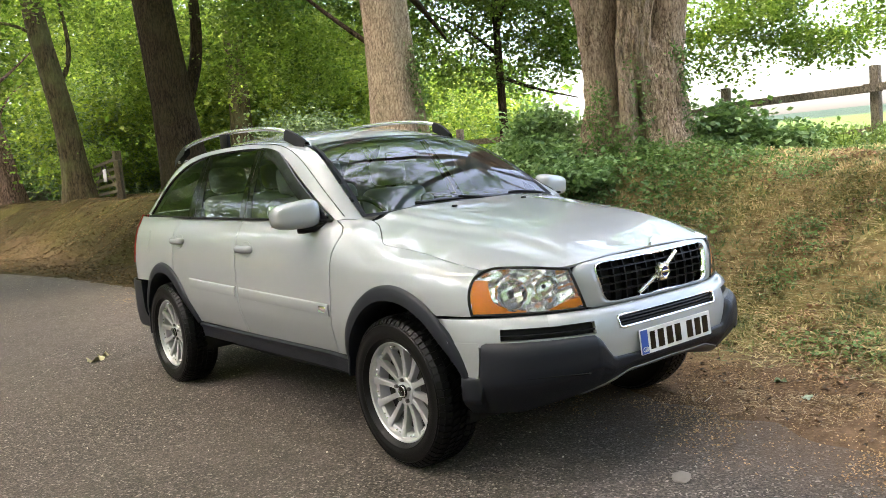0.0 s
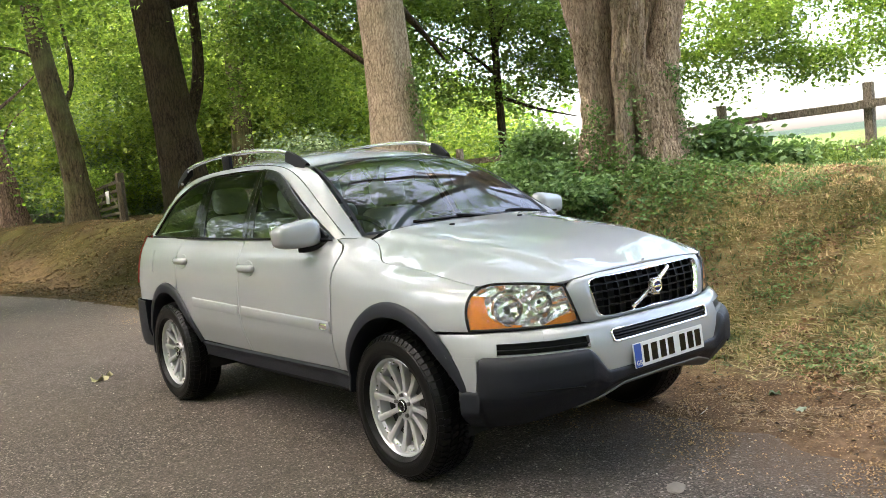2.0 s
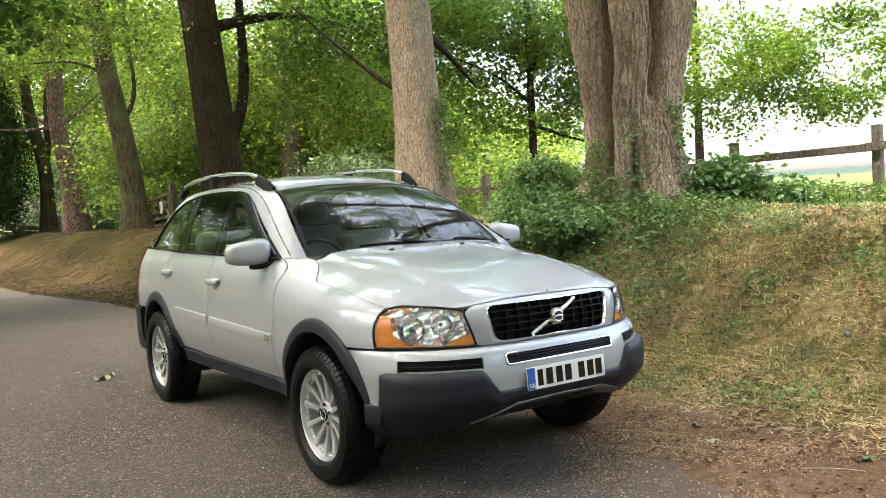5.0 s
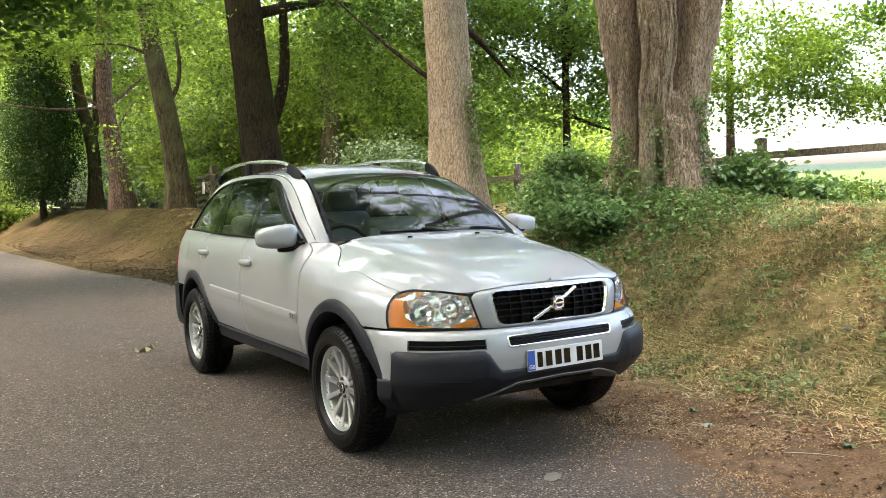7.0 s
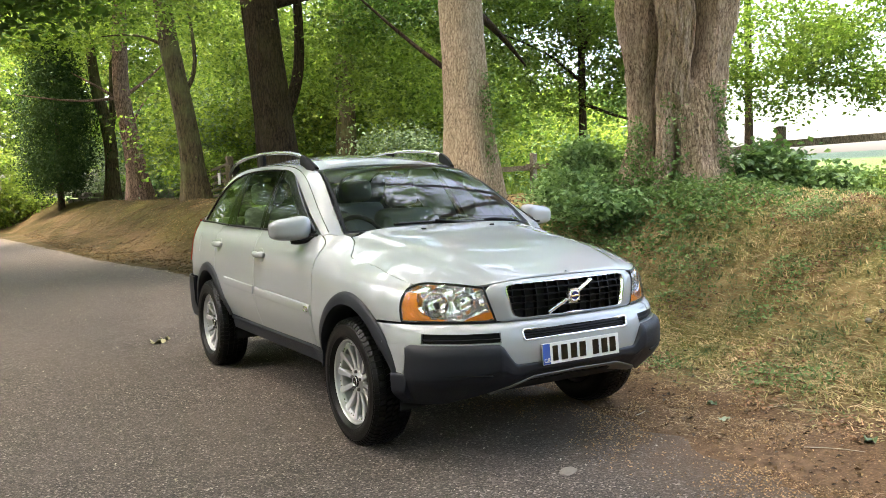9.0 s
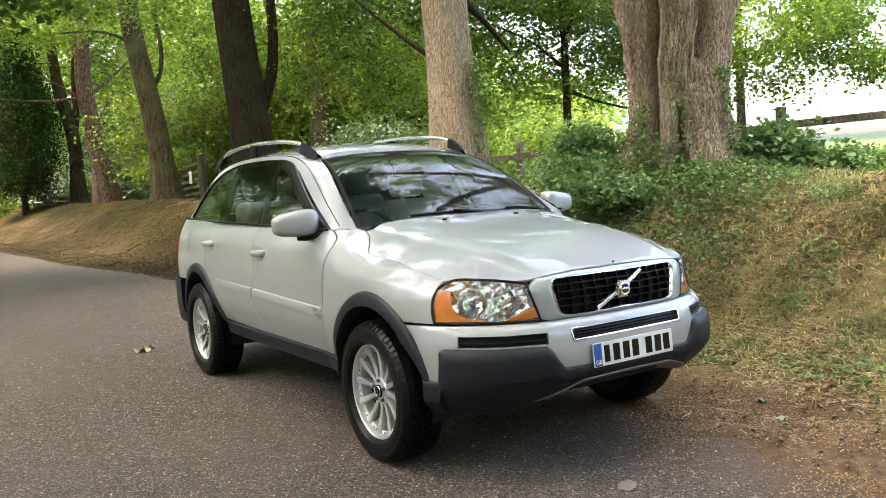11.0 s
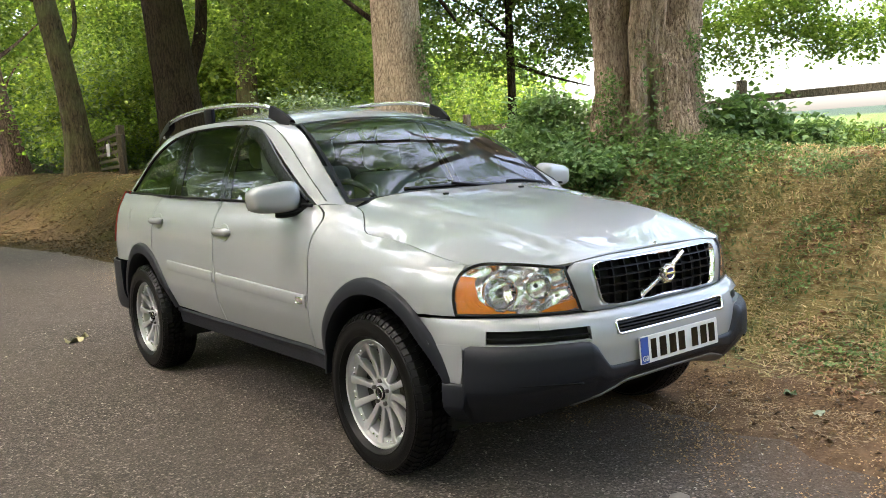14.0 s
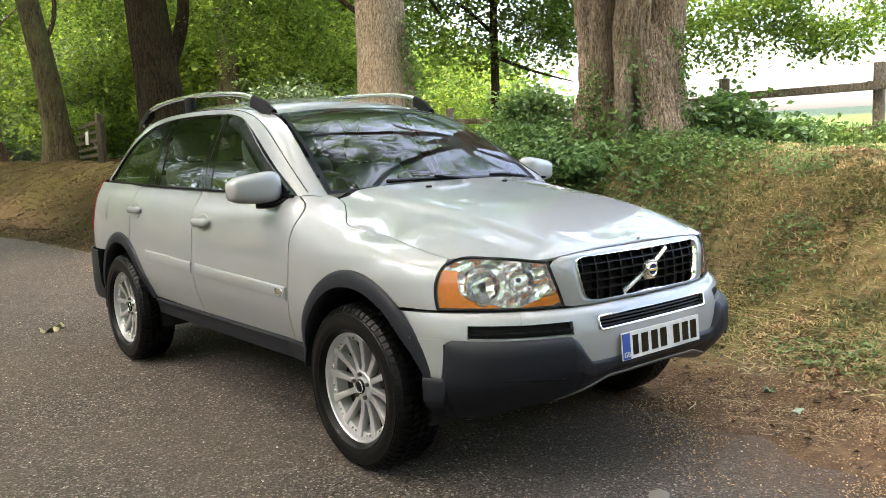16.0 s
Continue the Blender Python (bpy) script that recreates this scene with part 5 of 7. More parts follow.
def skin(s, z, off=0.0, tab=None):
    """The car's skin at s round the plan (minus: the other side) and height z, pushed out by off."""
    s, z = np.asarray(s, float), np.asarray(z, float)
    a = np.abs(s)
    d = sample(tab or FLANK_T, a, z) + off
    x = np.interp(a, RING_S, RING[:, 0]) + d * np.interp(a, RING_S, RING_N[:, 0])
    y = np.interp(a, RING_S, RING[:, 1]) + d * np.interp(a, RING_S, RING_N[:, 1])
    return np.stack([-np.where(s < 0, -1, 1) * x, y, z + 0 * x], -1)


def skin_grid(g, off=0.0, tab=None):
    return skin(g[..., 0], g[..., 1], off, tab)


def yz(*pts):
    return [(float(s_y(y)), z) for y, z in pts]


WHEEL_Z, WHEEL_R, FRONT_Y, REAR_Y = 0.366, 0.370, 0.0, 2.857
ARCH_W, ARCH_H, ARCH_FRONT, ARCH_REAR = 0.485, 0.522, -0.03, 2.857


def arc(cy, a0, a1, n=24, k=1.0):
    a = np.radians(np.linspace(a0, a1, n))
    return [(float(s_y(cy + k * ARCH_W * math.cos(w))), WHEEL_Z + k * ARCH_H * math.sin(w)) for w in a]


def both(name, p, mat, parent, **kw):
    """A panel and its mirror image on the other flank."""
    return sheet(name, p, mat, parent, **kw), sheet(name, p * (-1, 1, 1), mat, parent, **kw)


car = thing("estate_car", (0, 0, 0), "silver five-door off-road estate car parked at the verge", "car")
GAP = 0.0035


def belt(y):
    return 1.186 + 0.012 * (np.asarray(y, float) - 0.6)


# front wings
shut = [(s_x(0.83), 0.960)] + yz((-0.42, 0.982), (-0.25, 1.011), (-0.045, 1.034), (0.1, 1.054), (0.165, 1.067), (0.21, 1.086), (0.30, 1.128), (0.41, 1.168))
shut_line = polyline(spline(shut, 200), 50)
wing_top = np.concatenate([shut_line, polyline([shut_line[-1], *yz((0.465, 1.187), (0.535, 1.187))], 11)[1:]])
door_front = [(0.555, 0.486), (0.522, 0.7), (0.500, 0.88), (0.494, 1.0), (0.478, 1.06), (0.470, 1.11), (0.495, 1.155), (0.535, 1.187)]
wing_right = spline(yz(*[(y - GAP, z) for y, z in door_front]), 40)
wing_bottom = polyline([(s_x(0.848), 0.766), *yz((-0.362, 0.770))] + arc(ARCH_FRONT, 130, 14) + yz((0.555 - GAP, 0.486)), 60)
wing_left = spline([(s_x(0.848), 0.766), (s_x(0.855), 0.84), (s_x(0.848), 0.915), shut[0]], 40)
wing_g = coons(wing_bottom, wing_top, wing_left, wing_right)
wing_lo, wing_hi = np.interp(wing_g[..., 0], wing_bottom[:, 0], wing_bottom[:, 1]), np.interp(wing_g[..., 0], wing_top[:, 0], wing_top[:, 1])
wing_g[..., 1] = wing_lo + (wing_hi - wing_lo) * np.linspace(0, 1, wing_g.shape[0])[:, None]
wing_ds = np.interp(wing_g[:, -1, 1], wing_right[:, 1], wing_right[:, 0]) - wing_g[:, -1, 0]
wing_g[..., 0] += wing_ds[:, None] * np.linspace(0, 1, wing_g.shape[1])[None] ** 4
both("front_wing", skin_grid(wing_g), PAINT, car)

# doors
split = [(1.628, 0.486), (1.622, 0.8), (1.612, 1.05), (1.605, float(belt(1.605)))]
fd_left = spline(yz(*[(y + GAP, z) for y, z in door_front]), 44)
fd_right = spline(yz(*[(y - GAP, z) for y, z in split]), 44)
fd_bottom, fd_top = polyline([fd_left[0], fd_right[0]], 50), polyline([fd_left[-1], fd_right[-1]], 50)
front_doors = both("front_door", skin_grid(coons(fd_bottom, fd_top, fd_left, fd_right)), PAINT, car)
rd_left = spline(yz(*[(y + GAP, z) for y, z in split]), 44)
rear_cut = arc(ARCH_REAR, 166, 116, n=18) + yz((2.645, 0.92), (2.650, 1.10), (2.635, 1.16), (2.59, float(belt(2.59))))
rd_right = polyline(rear_cut, 44) - (GAP, 0)
rd_bottom, rd_top = polyline([rd_left[0], rd_right[0]], 44), polyline([rd_left[-1], rd_right[-1]], 44)
rear_doors = both("rear_door", skin_grid(coons(rd_bottom, rd_top, rd_left, rd_right)), PAINT, car)

# rear quarters, tail lamps, tailgate, rear bumper
q_left = polyline(arc(ARCH_REAR, 116, 115, n=2) + yz((2.645, 0.92), (2.650, 1.10), (2.635, 1.16), (2.59, float(belt(2.59)))), 30) + (GAP, 0)
q_right = spline(yz((3.60, 0.73), (3.61, 0.95), (3.59, 1.1), (3.56, float(belt(3.56)))), 30)
q_bottom = polyline([tuple(q_left[0])] + arc(ARCH_REAR, 113, 46, n=20) + yz((3.60, 0.73)), 50)
both("rear_quarter", skin_grid(coons(q_bottom, polyline([q_left[-1], q_right[-1]], 50), q_left, q_right)), PAINT, car)
lamp_s = np.linspace(float(s_y(3.605)), float(s_y(3.605)) + 0.20, 12)
lamp_z = np.linspace(0.86, 1.235, 20)
both("tail_lamp", skin(lamp_s[None, :] + 0 * lamp_z[:, None], lamp_z[:, None] + 0 * lamp_s[None, :], 0.010), RED, car, label="red tail lamp")
low_z = np.linspace(0.733, 0.857, 6)
both("rear_corner", skin(lamp_s[None, :] + 0 * low_z[:, None], low_z[:, None] + 0 * lamp_s[None, :]), PAINT, car)
gate_s = np.linspace(lamp_s[-1] + 0.005, 2 * S_END - lamp_s[-1] - 0.005, 40)
gate_s = np.where(gate_s > S_END, -(2 * S_END - gate_s), gate_s)
gate_z = np.linspace(0.735, 1.235, 16)
sheet("tailgate", skin(gate_s[None, :] + 0 * gate_z[:, None], gate_z[:, None] + 0 * gate_s[None, :]), PAINT, car)
rb_s0 = float(s_y(REAR_Y + 0.47))
rb_s = np.linspace(rb_s0, 2 * S_END - rb_s0, 70)
rb_s = np.where(rb_s > S_END, -(2 * S_END - rb_s), rb_s)
rb_z = np.linspace(0.36, 0.728, 14)
sheet("rear_bumper", skin(rb_s[None, :] + 0 * rb_z[:, None], rb_z[:, None] + 0 * rb_s[None, :], 0.03), CLAD, car, label="dark plastic rear bumper")

# sills and arch trims
sill_y = np.linspace(0.44, 2.40, 60)
sill_v = np.linspace(0, 1, 10)[:, None]
sill_z = 0.482 - 0.112 * sill_v + 0 * sill_y[None]
sill_off = np.interp(sill_v, [0, 0.05, 0.3, 0.36, 0.42, 0.9, 1], [0.0, 0.014, 0.016, 0.004, 0.012, 0.012, -0.03]) + 0 * sill_y[None]
both("sill", skin(s_y(sill_y)[None] + 0 * sill_v, sill_z, sill_off), CLAD, car, label="dark plastic sill")
prof = [(1.008, 0.001), (0.996, 0.012), (0.975, 0.017), (0.915, 0.022), (0.872, 0.020), (0.858, 0.006), (0.858, -0.05), (0.87, -0.14)]
for cy, ay, a0, a1 in ((FRONT_Y, ARCH_FRONT, 2, 165), (REAR_Y, ARCH_REAR, -6, 167)):
    a = np.radians(np.linspace(a0, a1, 60))
    thin = 1 - 0.55 * smooth((np.abs(np.degrees(a) - 88) - 45) / 45)
    rows = []
    for k, o in prof:
        k = 1 - (1 - k) * thin if k < 1 else k
        y, z = ay + ARCH_W * k * np.cos(a), WHEEL_Z + ARCH_H * k * np.sin(a)
        lip = 0.010 * smooth((-0.26 - y) / 0.12) if o > -0.04 else 0.0
        rows.append(skin(s_y(y), np.maximum(z, 0.47), o + lip) * (1, 1, 0) + np.stack([0 * z, 0 * z, z], -1))
    both("arch_trim", np.array(rows), CLAD, car, thick=0, label="dark plastic wheel arch trim")
    # inner wheel housing
    w = np.radians(np.linspace(-12, 192, 40))
    inner = np.array([[(-x, cy + 0.43 * math.cos(t), WHEEL_Z + 0.45 * math.sin(t)) for t in w] for x in (0.83, 0.74, 0.62, 0.52)])
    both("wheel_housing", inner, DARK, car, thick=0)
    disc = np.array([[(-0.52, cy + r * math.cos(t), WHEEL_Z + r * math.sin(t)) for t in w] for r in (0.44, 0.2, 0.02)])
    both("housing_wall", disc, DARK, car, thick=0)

# bonnet
front_pts = [(s_x(x), z) for x, z in ((0, 0.973), (0.3, 0.970), (0.46, 0.958), (0.55, 0.951), (0.64, 0.960), (0.73, 0.966), (0.79, 0.964))] + [shut[0]]
edge_half = skin_grid(spline(front_pts, 41))
side_r = skin_grid(shut_line) + (0.005, -0.002, 0.0)
outline = np.concatenate([polyline(edge_half, 46)[:-1], side_r])
HOOD_Y = [-0.86, -0.84, -0.80, -0.72, -0.60, -0.45, -0.25, 0.0, 0.165, 0.41]
HOOD_Z = [0.972, 0.978, 0.990, 1.010, 1.036, 1.064, 1.098, 1.134, 1.156, 1.188]
u = np.sin(np.linspace(-1, 1, 81) * math.pi / 2)
crown_z = pchip(HOOD_Y, HOOD_Z, outline[:, 1])
crown_z = np.maximum(crown_z + 0.017 * smooth((outline[:, 1] + 0.75) / 0.35), outline[:, 2])
hood = np.stack([-outline[:, :1] * u[None], outline[:, 1:2] + 0 * u[None], crown_z[:, None] - (crown_z - outline[:, 2])[:, None] * np.abs(u[None]) ** 4.2], -1)
hx, hy = np.abs(hood[..., 0]), hood[..., 1]
crease = 0.44 + 0.17 * (hy + 0.85) / 1.25
hood[..., 2] += 0.016 * smooth((crease + 0.035 - hx) / 0.07) * smooth((hy + 0.84) / 0.25)
rear_edge = hood[-1].copy()
bonnet = sheet("bonnet", hood, PAINT, car)

# nose panel round the grille
def poly_radius(poly, angles, centre):
    """Distance from the centre to a closed outline along each angle."""
    p = np.array(poly, float) - centre
    q = np.roll(p, -1, 0)
    out = []
    for w in angles:
        d = np.array((math.cos(w), math.sin(w)))
        e = q - p
        den = d[0] * e[:, 1] - d[1] * e[:, 0]
        den = np.where(np.abs(den) < 1e-12, 1e-12, den)
        t = (p[:, 0] * e[:, 1] - p[:, 1] * e[:, 0]) / den
        u = (p[:, 0] * d[1] - p[:, 1] * d[0]) / den
        ok = (t > 0) & (u >= -1e-9) & (u <= 1 + 1e-9)
        out.append(t[ok].min())
    return np.array(out)


def rounded(points, r, n=6):
    """A closed outline with its corners rounded."""
    out, m = [], len(points)
    for k in range(m):
        a, b, c = (np.array(points[(k + j) % m], float) for j in (-1, 0, 1))
        p, q = b + (a - b) / np.linalg.norm(a - b) * r, b + (c - b) / np.linalg.norm(c - b) * r
        for t in np.linspace(0, 1, n):
            out.append((1 - t) ** 2 * p + 2 * t * (1 - t) * b + t**2 * q)
    return np.array(out)


GC = np.array((0.0, 0.862))
GRILLE = rounded([(-0.405, 0.948), (0.405, 0.948), (0.365, 0.776), (-0.365, 0.776)], 0.045)
NOSE_OUT = [(-0.46, 0.956), (-0.3, 0.968), (0, 0.971), (0.3, 0.968), (0.46, 0.956), (0.507, 0.93), (0.49, 0.86), (0.463, 0.760), (0.3, 0.757), (-0.3, 0.757), (-0.463, 0.760), (-0.49, 0.86), (-0.507, 0.93)]
ang = np.linspace(0, 2 * math.pi, 160, endpoint=False)
ro, ri = poly_radius(NOSE_OUT, ang, GC), poly_radius(GRILLE, ang, GC)
ray = np.stack([np.cos(ang), np.sin(ang)], 1)


def nose(xz, off):
    s = np.sign(xz[..., 0]) * np.interp(np.abs(xz[..., 0]), RING[FRONT_HALF, 0], RING_S[FRONT_HALF])
    return skin(-s, xz[..., 1], off)


def nose_ring(name, fracs, mat, parent, label=""):
    """fracs: rows of (fraction from the grille's outline to the panel's edge, push outwards)."""
    rows = np.array([nose(GC + ray * (ri + f * (ro - ri))[:, None], o) for f, o in fracs])
    return sheet(name, rows, mat, parent, wrap=True, label=label)


nose_ring("nose_panel", [(1.0, -0.015), (1.0, -0.002), (0.96, 0.0), (0.6, 0.004), (0.3, 0.008), (0.12, 0.006), (0.05, 0.0)], PAINT, car)
rim = np.array([nose(GC + ray * (ri + d)[:, None], o) for d, o in ((0.009, -0.002), (0.007, 0.008), (0.002, 0.010), (-0.004, 0.004), (-0.006, -0.02), (-0.006, -0.035))])
grille = sheet("grille", rim, CHROME, car, wrap=True, label="black egg-crate grille with a chrome rim")
back = np.array([nose(GC + ray * (ri * f)[:, None], -0.045) for f in (0.99, 0.5, 0.02)])
# dark sheet for the shade behind the slats
sheet("grille_shade_sheet", back, DARK, grille, wrap=True)


def inside_grille(x, z, m=0.0):
    w = math.atan2(z - GC[1], x - GC[0])
    return math.hypot(x, z - GC[1]) < float(poly_radius(GRILLE, [w], GC)[0]) - m


def bar(name, a, b, wide, deep, off, mat, parent, n=14, label=""):
    """A thin slat across the nose from a to b, both (x, z)."""
    a, b = np.array(a), np.array(b)
    d = (b - a) / np.linalg.norm(b - a)
    nrm = np.array((-d[1], d[0])) * wide / 2
    line = a + np.linspace(0, 1, n)[:, None] * (b - a)
    rows = [nose(line + nrm * k, off + o) for k, o in ((-1, -deep), (-1, -0.002), (-0.7, 0), (0.7, 0), (1, -0.002), (1, -deep))]
    return sheet(name, np.array(rows), mat, parent, thick=0, label=label)


for k in range(11):
    x = -0.36 + 0.072 * k
    zs = [z for z in np.linspace(0.775, 0.95, 60) if inside_grille(x, z, 0.004)]
    if zs:
        bar("slat", (x, zs[0]), (x, zs[-1]), 0.006, 0.03, -0.012, MESH, grille, 6)
for k in range(4):
    z = 0.812 + 0.034 * k
    xs = [x for x in np.linspace(-0.41, 0.41, 120) if inside_grille(x, z, 0.004)]
    bar("slat", (xs[0], z), (xs[-1], z), 0.005, 0.026, -0.010, MESH, grille, 24)
bar("diagonal_bar", (-0.155, 0.783), (0.155, 0.936), 0.017, 0.012, 0.006, SATIN, grille, 16, "chrome diagonal bar")
bm = bmesh.new()
bmesh.ops.create_cube(bm, size=1.0)
bmesh.ops.scale(bm, vec=(0.078, 0.022, 0.078), verts=bm.verts)
bmesh.ops.bevel(bm, geom=[e for e in bm.edges if abs(e.verts[0].co.y - e.verts[1].co.y) > 0.01], offset=0.012, segments=4, affect="EDGES")
bmesh.ops.bevel(bm, geom=[e for e in bm.edges if abs(e.verts[0].co.y - e.verts[1].co.y) < 0.01], offset=0.003, segments=2, affect="EDGES")
bmesh.ops.transform(bm, matrix=pose(0, -0.885, 0.862, 4), verts=bm.verts)
emblem = part("emblem", bm, SATIN, grille, "square chrome emblem")
ring_v, ring_f = tube([(0.029 * math.cos(w), -0.900, 0.862 + 0.026 * math.sin(w)) for w in np.linspace(0, 2 * math.pi, 33)], 0.0045, 8, False)


def disc_y(name, c, r, depth, mat, parent, segs=28):
    bm = bmesh.new()
    bmesh.ops.create_cone(bm, cap_ends=True, segments=segs, radius1=r, radius2=r, depth=depth, matrix=pose(*c, 90))
    bmesh.ops.bevel(bm, geom=[e for e in bm.edges if len(e.link_faces) == 2 and any(len(g.verts) > 4 for g in e.link_faces)], offset=depth * 0.3, segments=2, affect="EDGES")
    return part(name, bm, mat, parent)


disc_y("roundel", (0, -0.896, 0.862), 0.026, 0.008, EMB_BLUE, grille)
link_mesh("emblem_ring", ring_v, ring_f, CHROME, grille)
block("emblem_bar", (0.05, 0.004, 0.011), (0, -0.902, 0.862), CHROME, grille, 0.001)

# front bumper: painted shell
Z_LINES = sorted({*np.round(np.linspace(0.545, 0.755, 26), 4), 0.655, 0.660, 0.664, 0.712, 0.716})
S_LINES = sorted({*np.round(np.linspace(-s_y(-0.40), s_y(-0.40), 150), 4), *[q * s_x(x) for q in (-1, 1) for x in (0.345, 0.388, 0.396, 0.452, 0.772)]})
holes = lambda s, z: (abs(s) < s_x(0.345) and 0.664 < z < 0.716) or (s_x(0.452) < abs(s) < s_x(0.772) and 0.660 < z < 0.712) or (abs(s) > s_x(0.46) and z < 0.640)


def masked(name, ss, zs, mask, mat, parent, tab, off=0.0, thick=0.03, label=""):
    """A panel over a grid of lines with openings cut out of it and their rims turned in."""
    p = skin(np.array(ss)[None] + 0 * np.array(zs)[:, None], np.array(zs)[:, None] + 0 * np.array(ss)[None], off, tab)
    q = skin(np.array(ss)[None] + 0 * np.array(zs)[:, None], np.array(zs)[:, None] + 0 * np.array(ss)[None], off - thick, tab)
    nu = len(ss)
    keep = [(i, j) for i in range(len(zs) - 1) for j in range(nu - 1) if not mask((ss[j] + ss[j + 1]) / 2, (zs[i] + zs[i + 1]) / 2)]
    faces, count = [], {}
    for i, j in keep:
        f = (i * nu + j, i * nu + j + 1, (i + 1) * nu + j + 1, (i + 1) * nu + j)
        faces.append(f)
        for k in range(4):
            e = (f[k], f[(k + 1) % 4])
            count[tuple(sorted(e))] = None if tuple(sorted(e)) in count else e
    n = p.shape[0] * nu
    faces += [(e[1], e[0], e[0] + n, e[1] + n) for e in count.values() if e]
    ob = link_mesh(name, np.concatenate([p.reshape(-1, 3), q.reshape(-1, 3)]), faces, mat, parent, sharp=50)
    bm = bmesh.new()
    bm.from_mesh(ob.data)
    bmesh.ops.delete(bm, geom=[v for v in bm.verts if not v.link_faces], context="VERTS")
    bm.to_mesh(ob.data)
    bm.free()
    if label:
        tagged(ob, label)
    return ob


front_bumper = masked("front_bumper", S_LINES, Z_LINES, holes, PAINT, car, BUMPER_T)
leg_left = spline([(s_x(0.838), 0.50), (s_x(0.832), 0.58), (s_x(0.832), 0.655)], 20)
leg_right = polyline(arc(ARCH_FRONT, 164, 145, n=12, k=0.965), 20)
both("bumper_corner", skin_grid(coons(polyline([leg_left[0], leg_right[0]], 10), polyline([leg_left[-1], leg_right[-1]], 10), leg_left, leg_right), 0.002, BUMPER_T), PAINT, front_bumper, thick=0.02)
mid_l = polyline([(s_y(-0.40) - 0.001, 0.6545), (s_y(-0.40) - 0.001, 0.755)], 8)
mid_r = polyline(arc(ARCH_FRONT, 145.2, 129.5, n=10, k=0.965), 8)
both("bumper_corner", skin_grid(coons(polyline([mid_l[0], mid_r[0]], 6), polyline([mid_l[-1], mid_r[-1]], 6), mid_l, mid_r), -0.003, BUMPER_T), PAINT, front_bumper, thick=0.02)

# dark lower bumper
lo_s = np.unique(np.r_[np.linspace(0, s_x(0.82), 60), s_x(0.375), s_x(0.39), s_x(0.40), s_x(0.412), s_x(0.427), s_x(0.442), s_x(0.452), s_x(0.462), s_x(0.812), s_x(0.82), s_x(0.8255), s_x(0.829), s_x(0.8315), s_x(0.834), np.linspace(s_x(0.84), s_y(-0.455), 12)])
lo_top = np.interp(lo_s, [0, s_x(0.375), s_x(0.390), s_x(0.412), s_x(0.442), s_x(0.462), s_x(0.50), s_x(0.812), s_x(0.826), s_x(0.834), S_END], [0.545, 0.545, 0.552, 0.585, 0.638, 0.655, 0.658, 0.657, 0.646, 0.503, 0.498])
lo_bot = np.interp(lo_s, [0, s_x(0.28), s_x(0.42), s_x(0.58), s_x(0.72), s_y(-0.455)], [0.478, 0.470, 0.425, 0.365, 0.325, 0.315])
lo_out = np.interp(lo_s, [0, s_x(0.37), s_x(0.40), s_x(0.46), s_x(0.74), s_x(0.80), s_x(0.834), S_END], [0.012, 0.012, 0.016, 0.030, 0.034, 0.026, 0.012, 0.006])
lv = np.linspace(0, 1, 34)[:, None]
lo_z = lo_top + (lo_bot - lo_top) * lv
lo_tuck = np.interp(lo_s, [0, s_x(0.40), s_x(0.60), S_END], [0.022, 0.03, 0.085, 0.085])
lo_off = lo_out * np.interp(lv, [0, 0.03, 0.08, 0.16, 0.4, 0.55, 0.60, 0.9, 1], [-0.1, 0.55, 0.85, 1, 1.08, 1.0, 0.78, 0.6, 0.4]) - lo_tuck * smooth((lv - 0.45) / 0.62) ** 1.4
half = skin(lo_s[None] + 0 * lv, lo_z, lo_off, BUMPER_T)
low = np.concatenate([half[:, ::-1], (half * (-1, 1, 1))[:, 1:]], 1)
lower = sheet("lower_bumper", low, CLAD, front_bumper, thick=0.03, label="dark blue-grey plastic lower bumper")
for q in (1, -1):
    gs = np.linspace(s_x(0.50), s_x(0.74), 24)
    v, f = tube(skin(gs, 0.500 + 0.006 * np.sin(np.linspace(0, math.pi, 24)), 0.031, BUMPER_T) * (q, 1, 1), 0.004, 6)
    link_mesh("bumper_crease", v, f, BLACK, lower)
sk = np.linspace(-s_x(0.50), s_x(0.50), 40)
sk_bot = np.interp(np.abs(sk), [0, s_x(0.28), s_x(0.42), s_x(0.58)], [0.478, 0.470, 0.425, 0.365])
sk_in = np.interp(np.abs(sk), [0, s_x(0.40), s_x(0.60)], [0.016, 0.022, 0.075])
skid = np.array([skin(sk, sk_bot - dz, off - sk_in, BUMPER_T) for dz, off in ((-0.004, -0.004), (0.006, 0.0), (0.016, -0.007), (0.026, -0.03), (0.034, -0.16))])
sheet("skid_plate", skid, SKID, front_bumper, thick=0.006, label="silver skid plate")
under = np.array([[(-x, y, z) for x in np.linspace(-0.6, 0.6, 12)] for y, z in ((-0.74, 0.40), (-0.5, 0.30), (0.0, 0.26), (1.4, 0.25), (2.9, 0.26), (3.6, 0.36))])
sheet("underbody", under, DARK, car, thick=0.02)

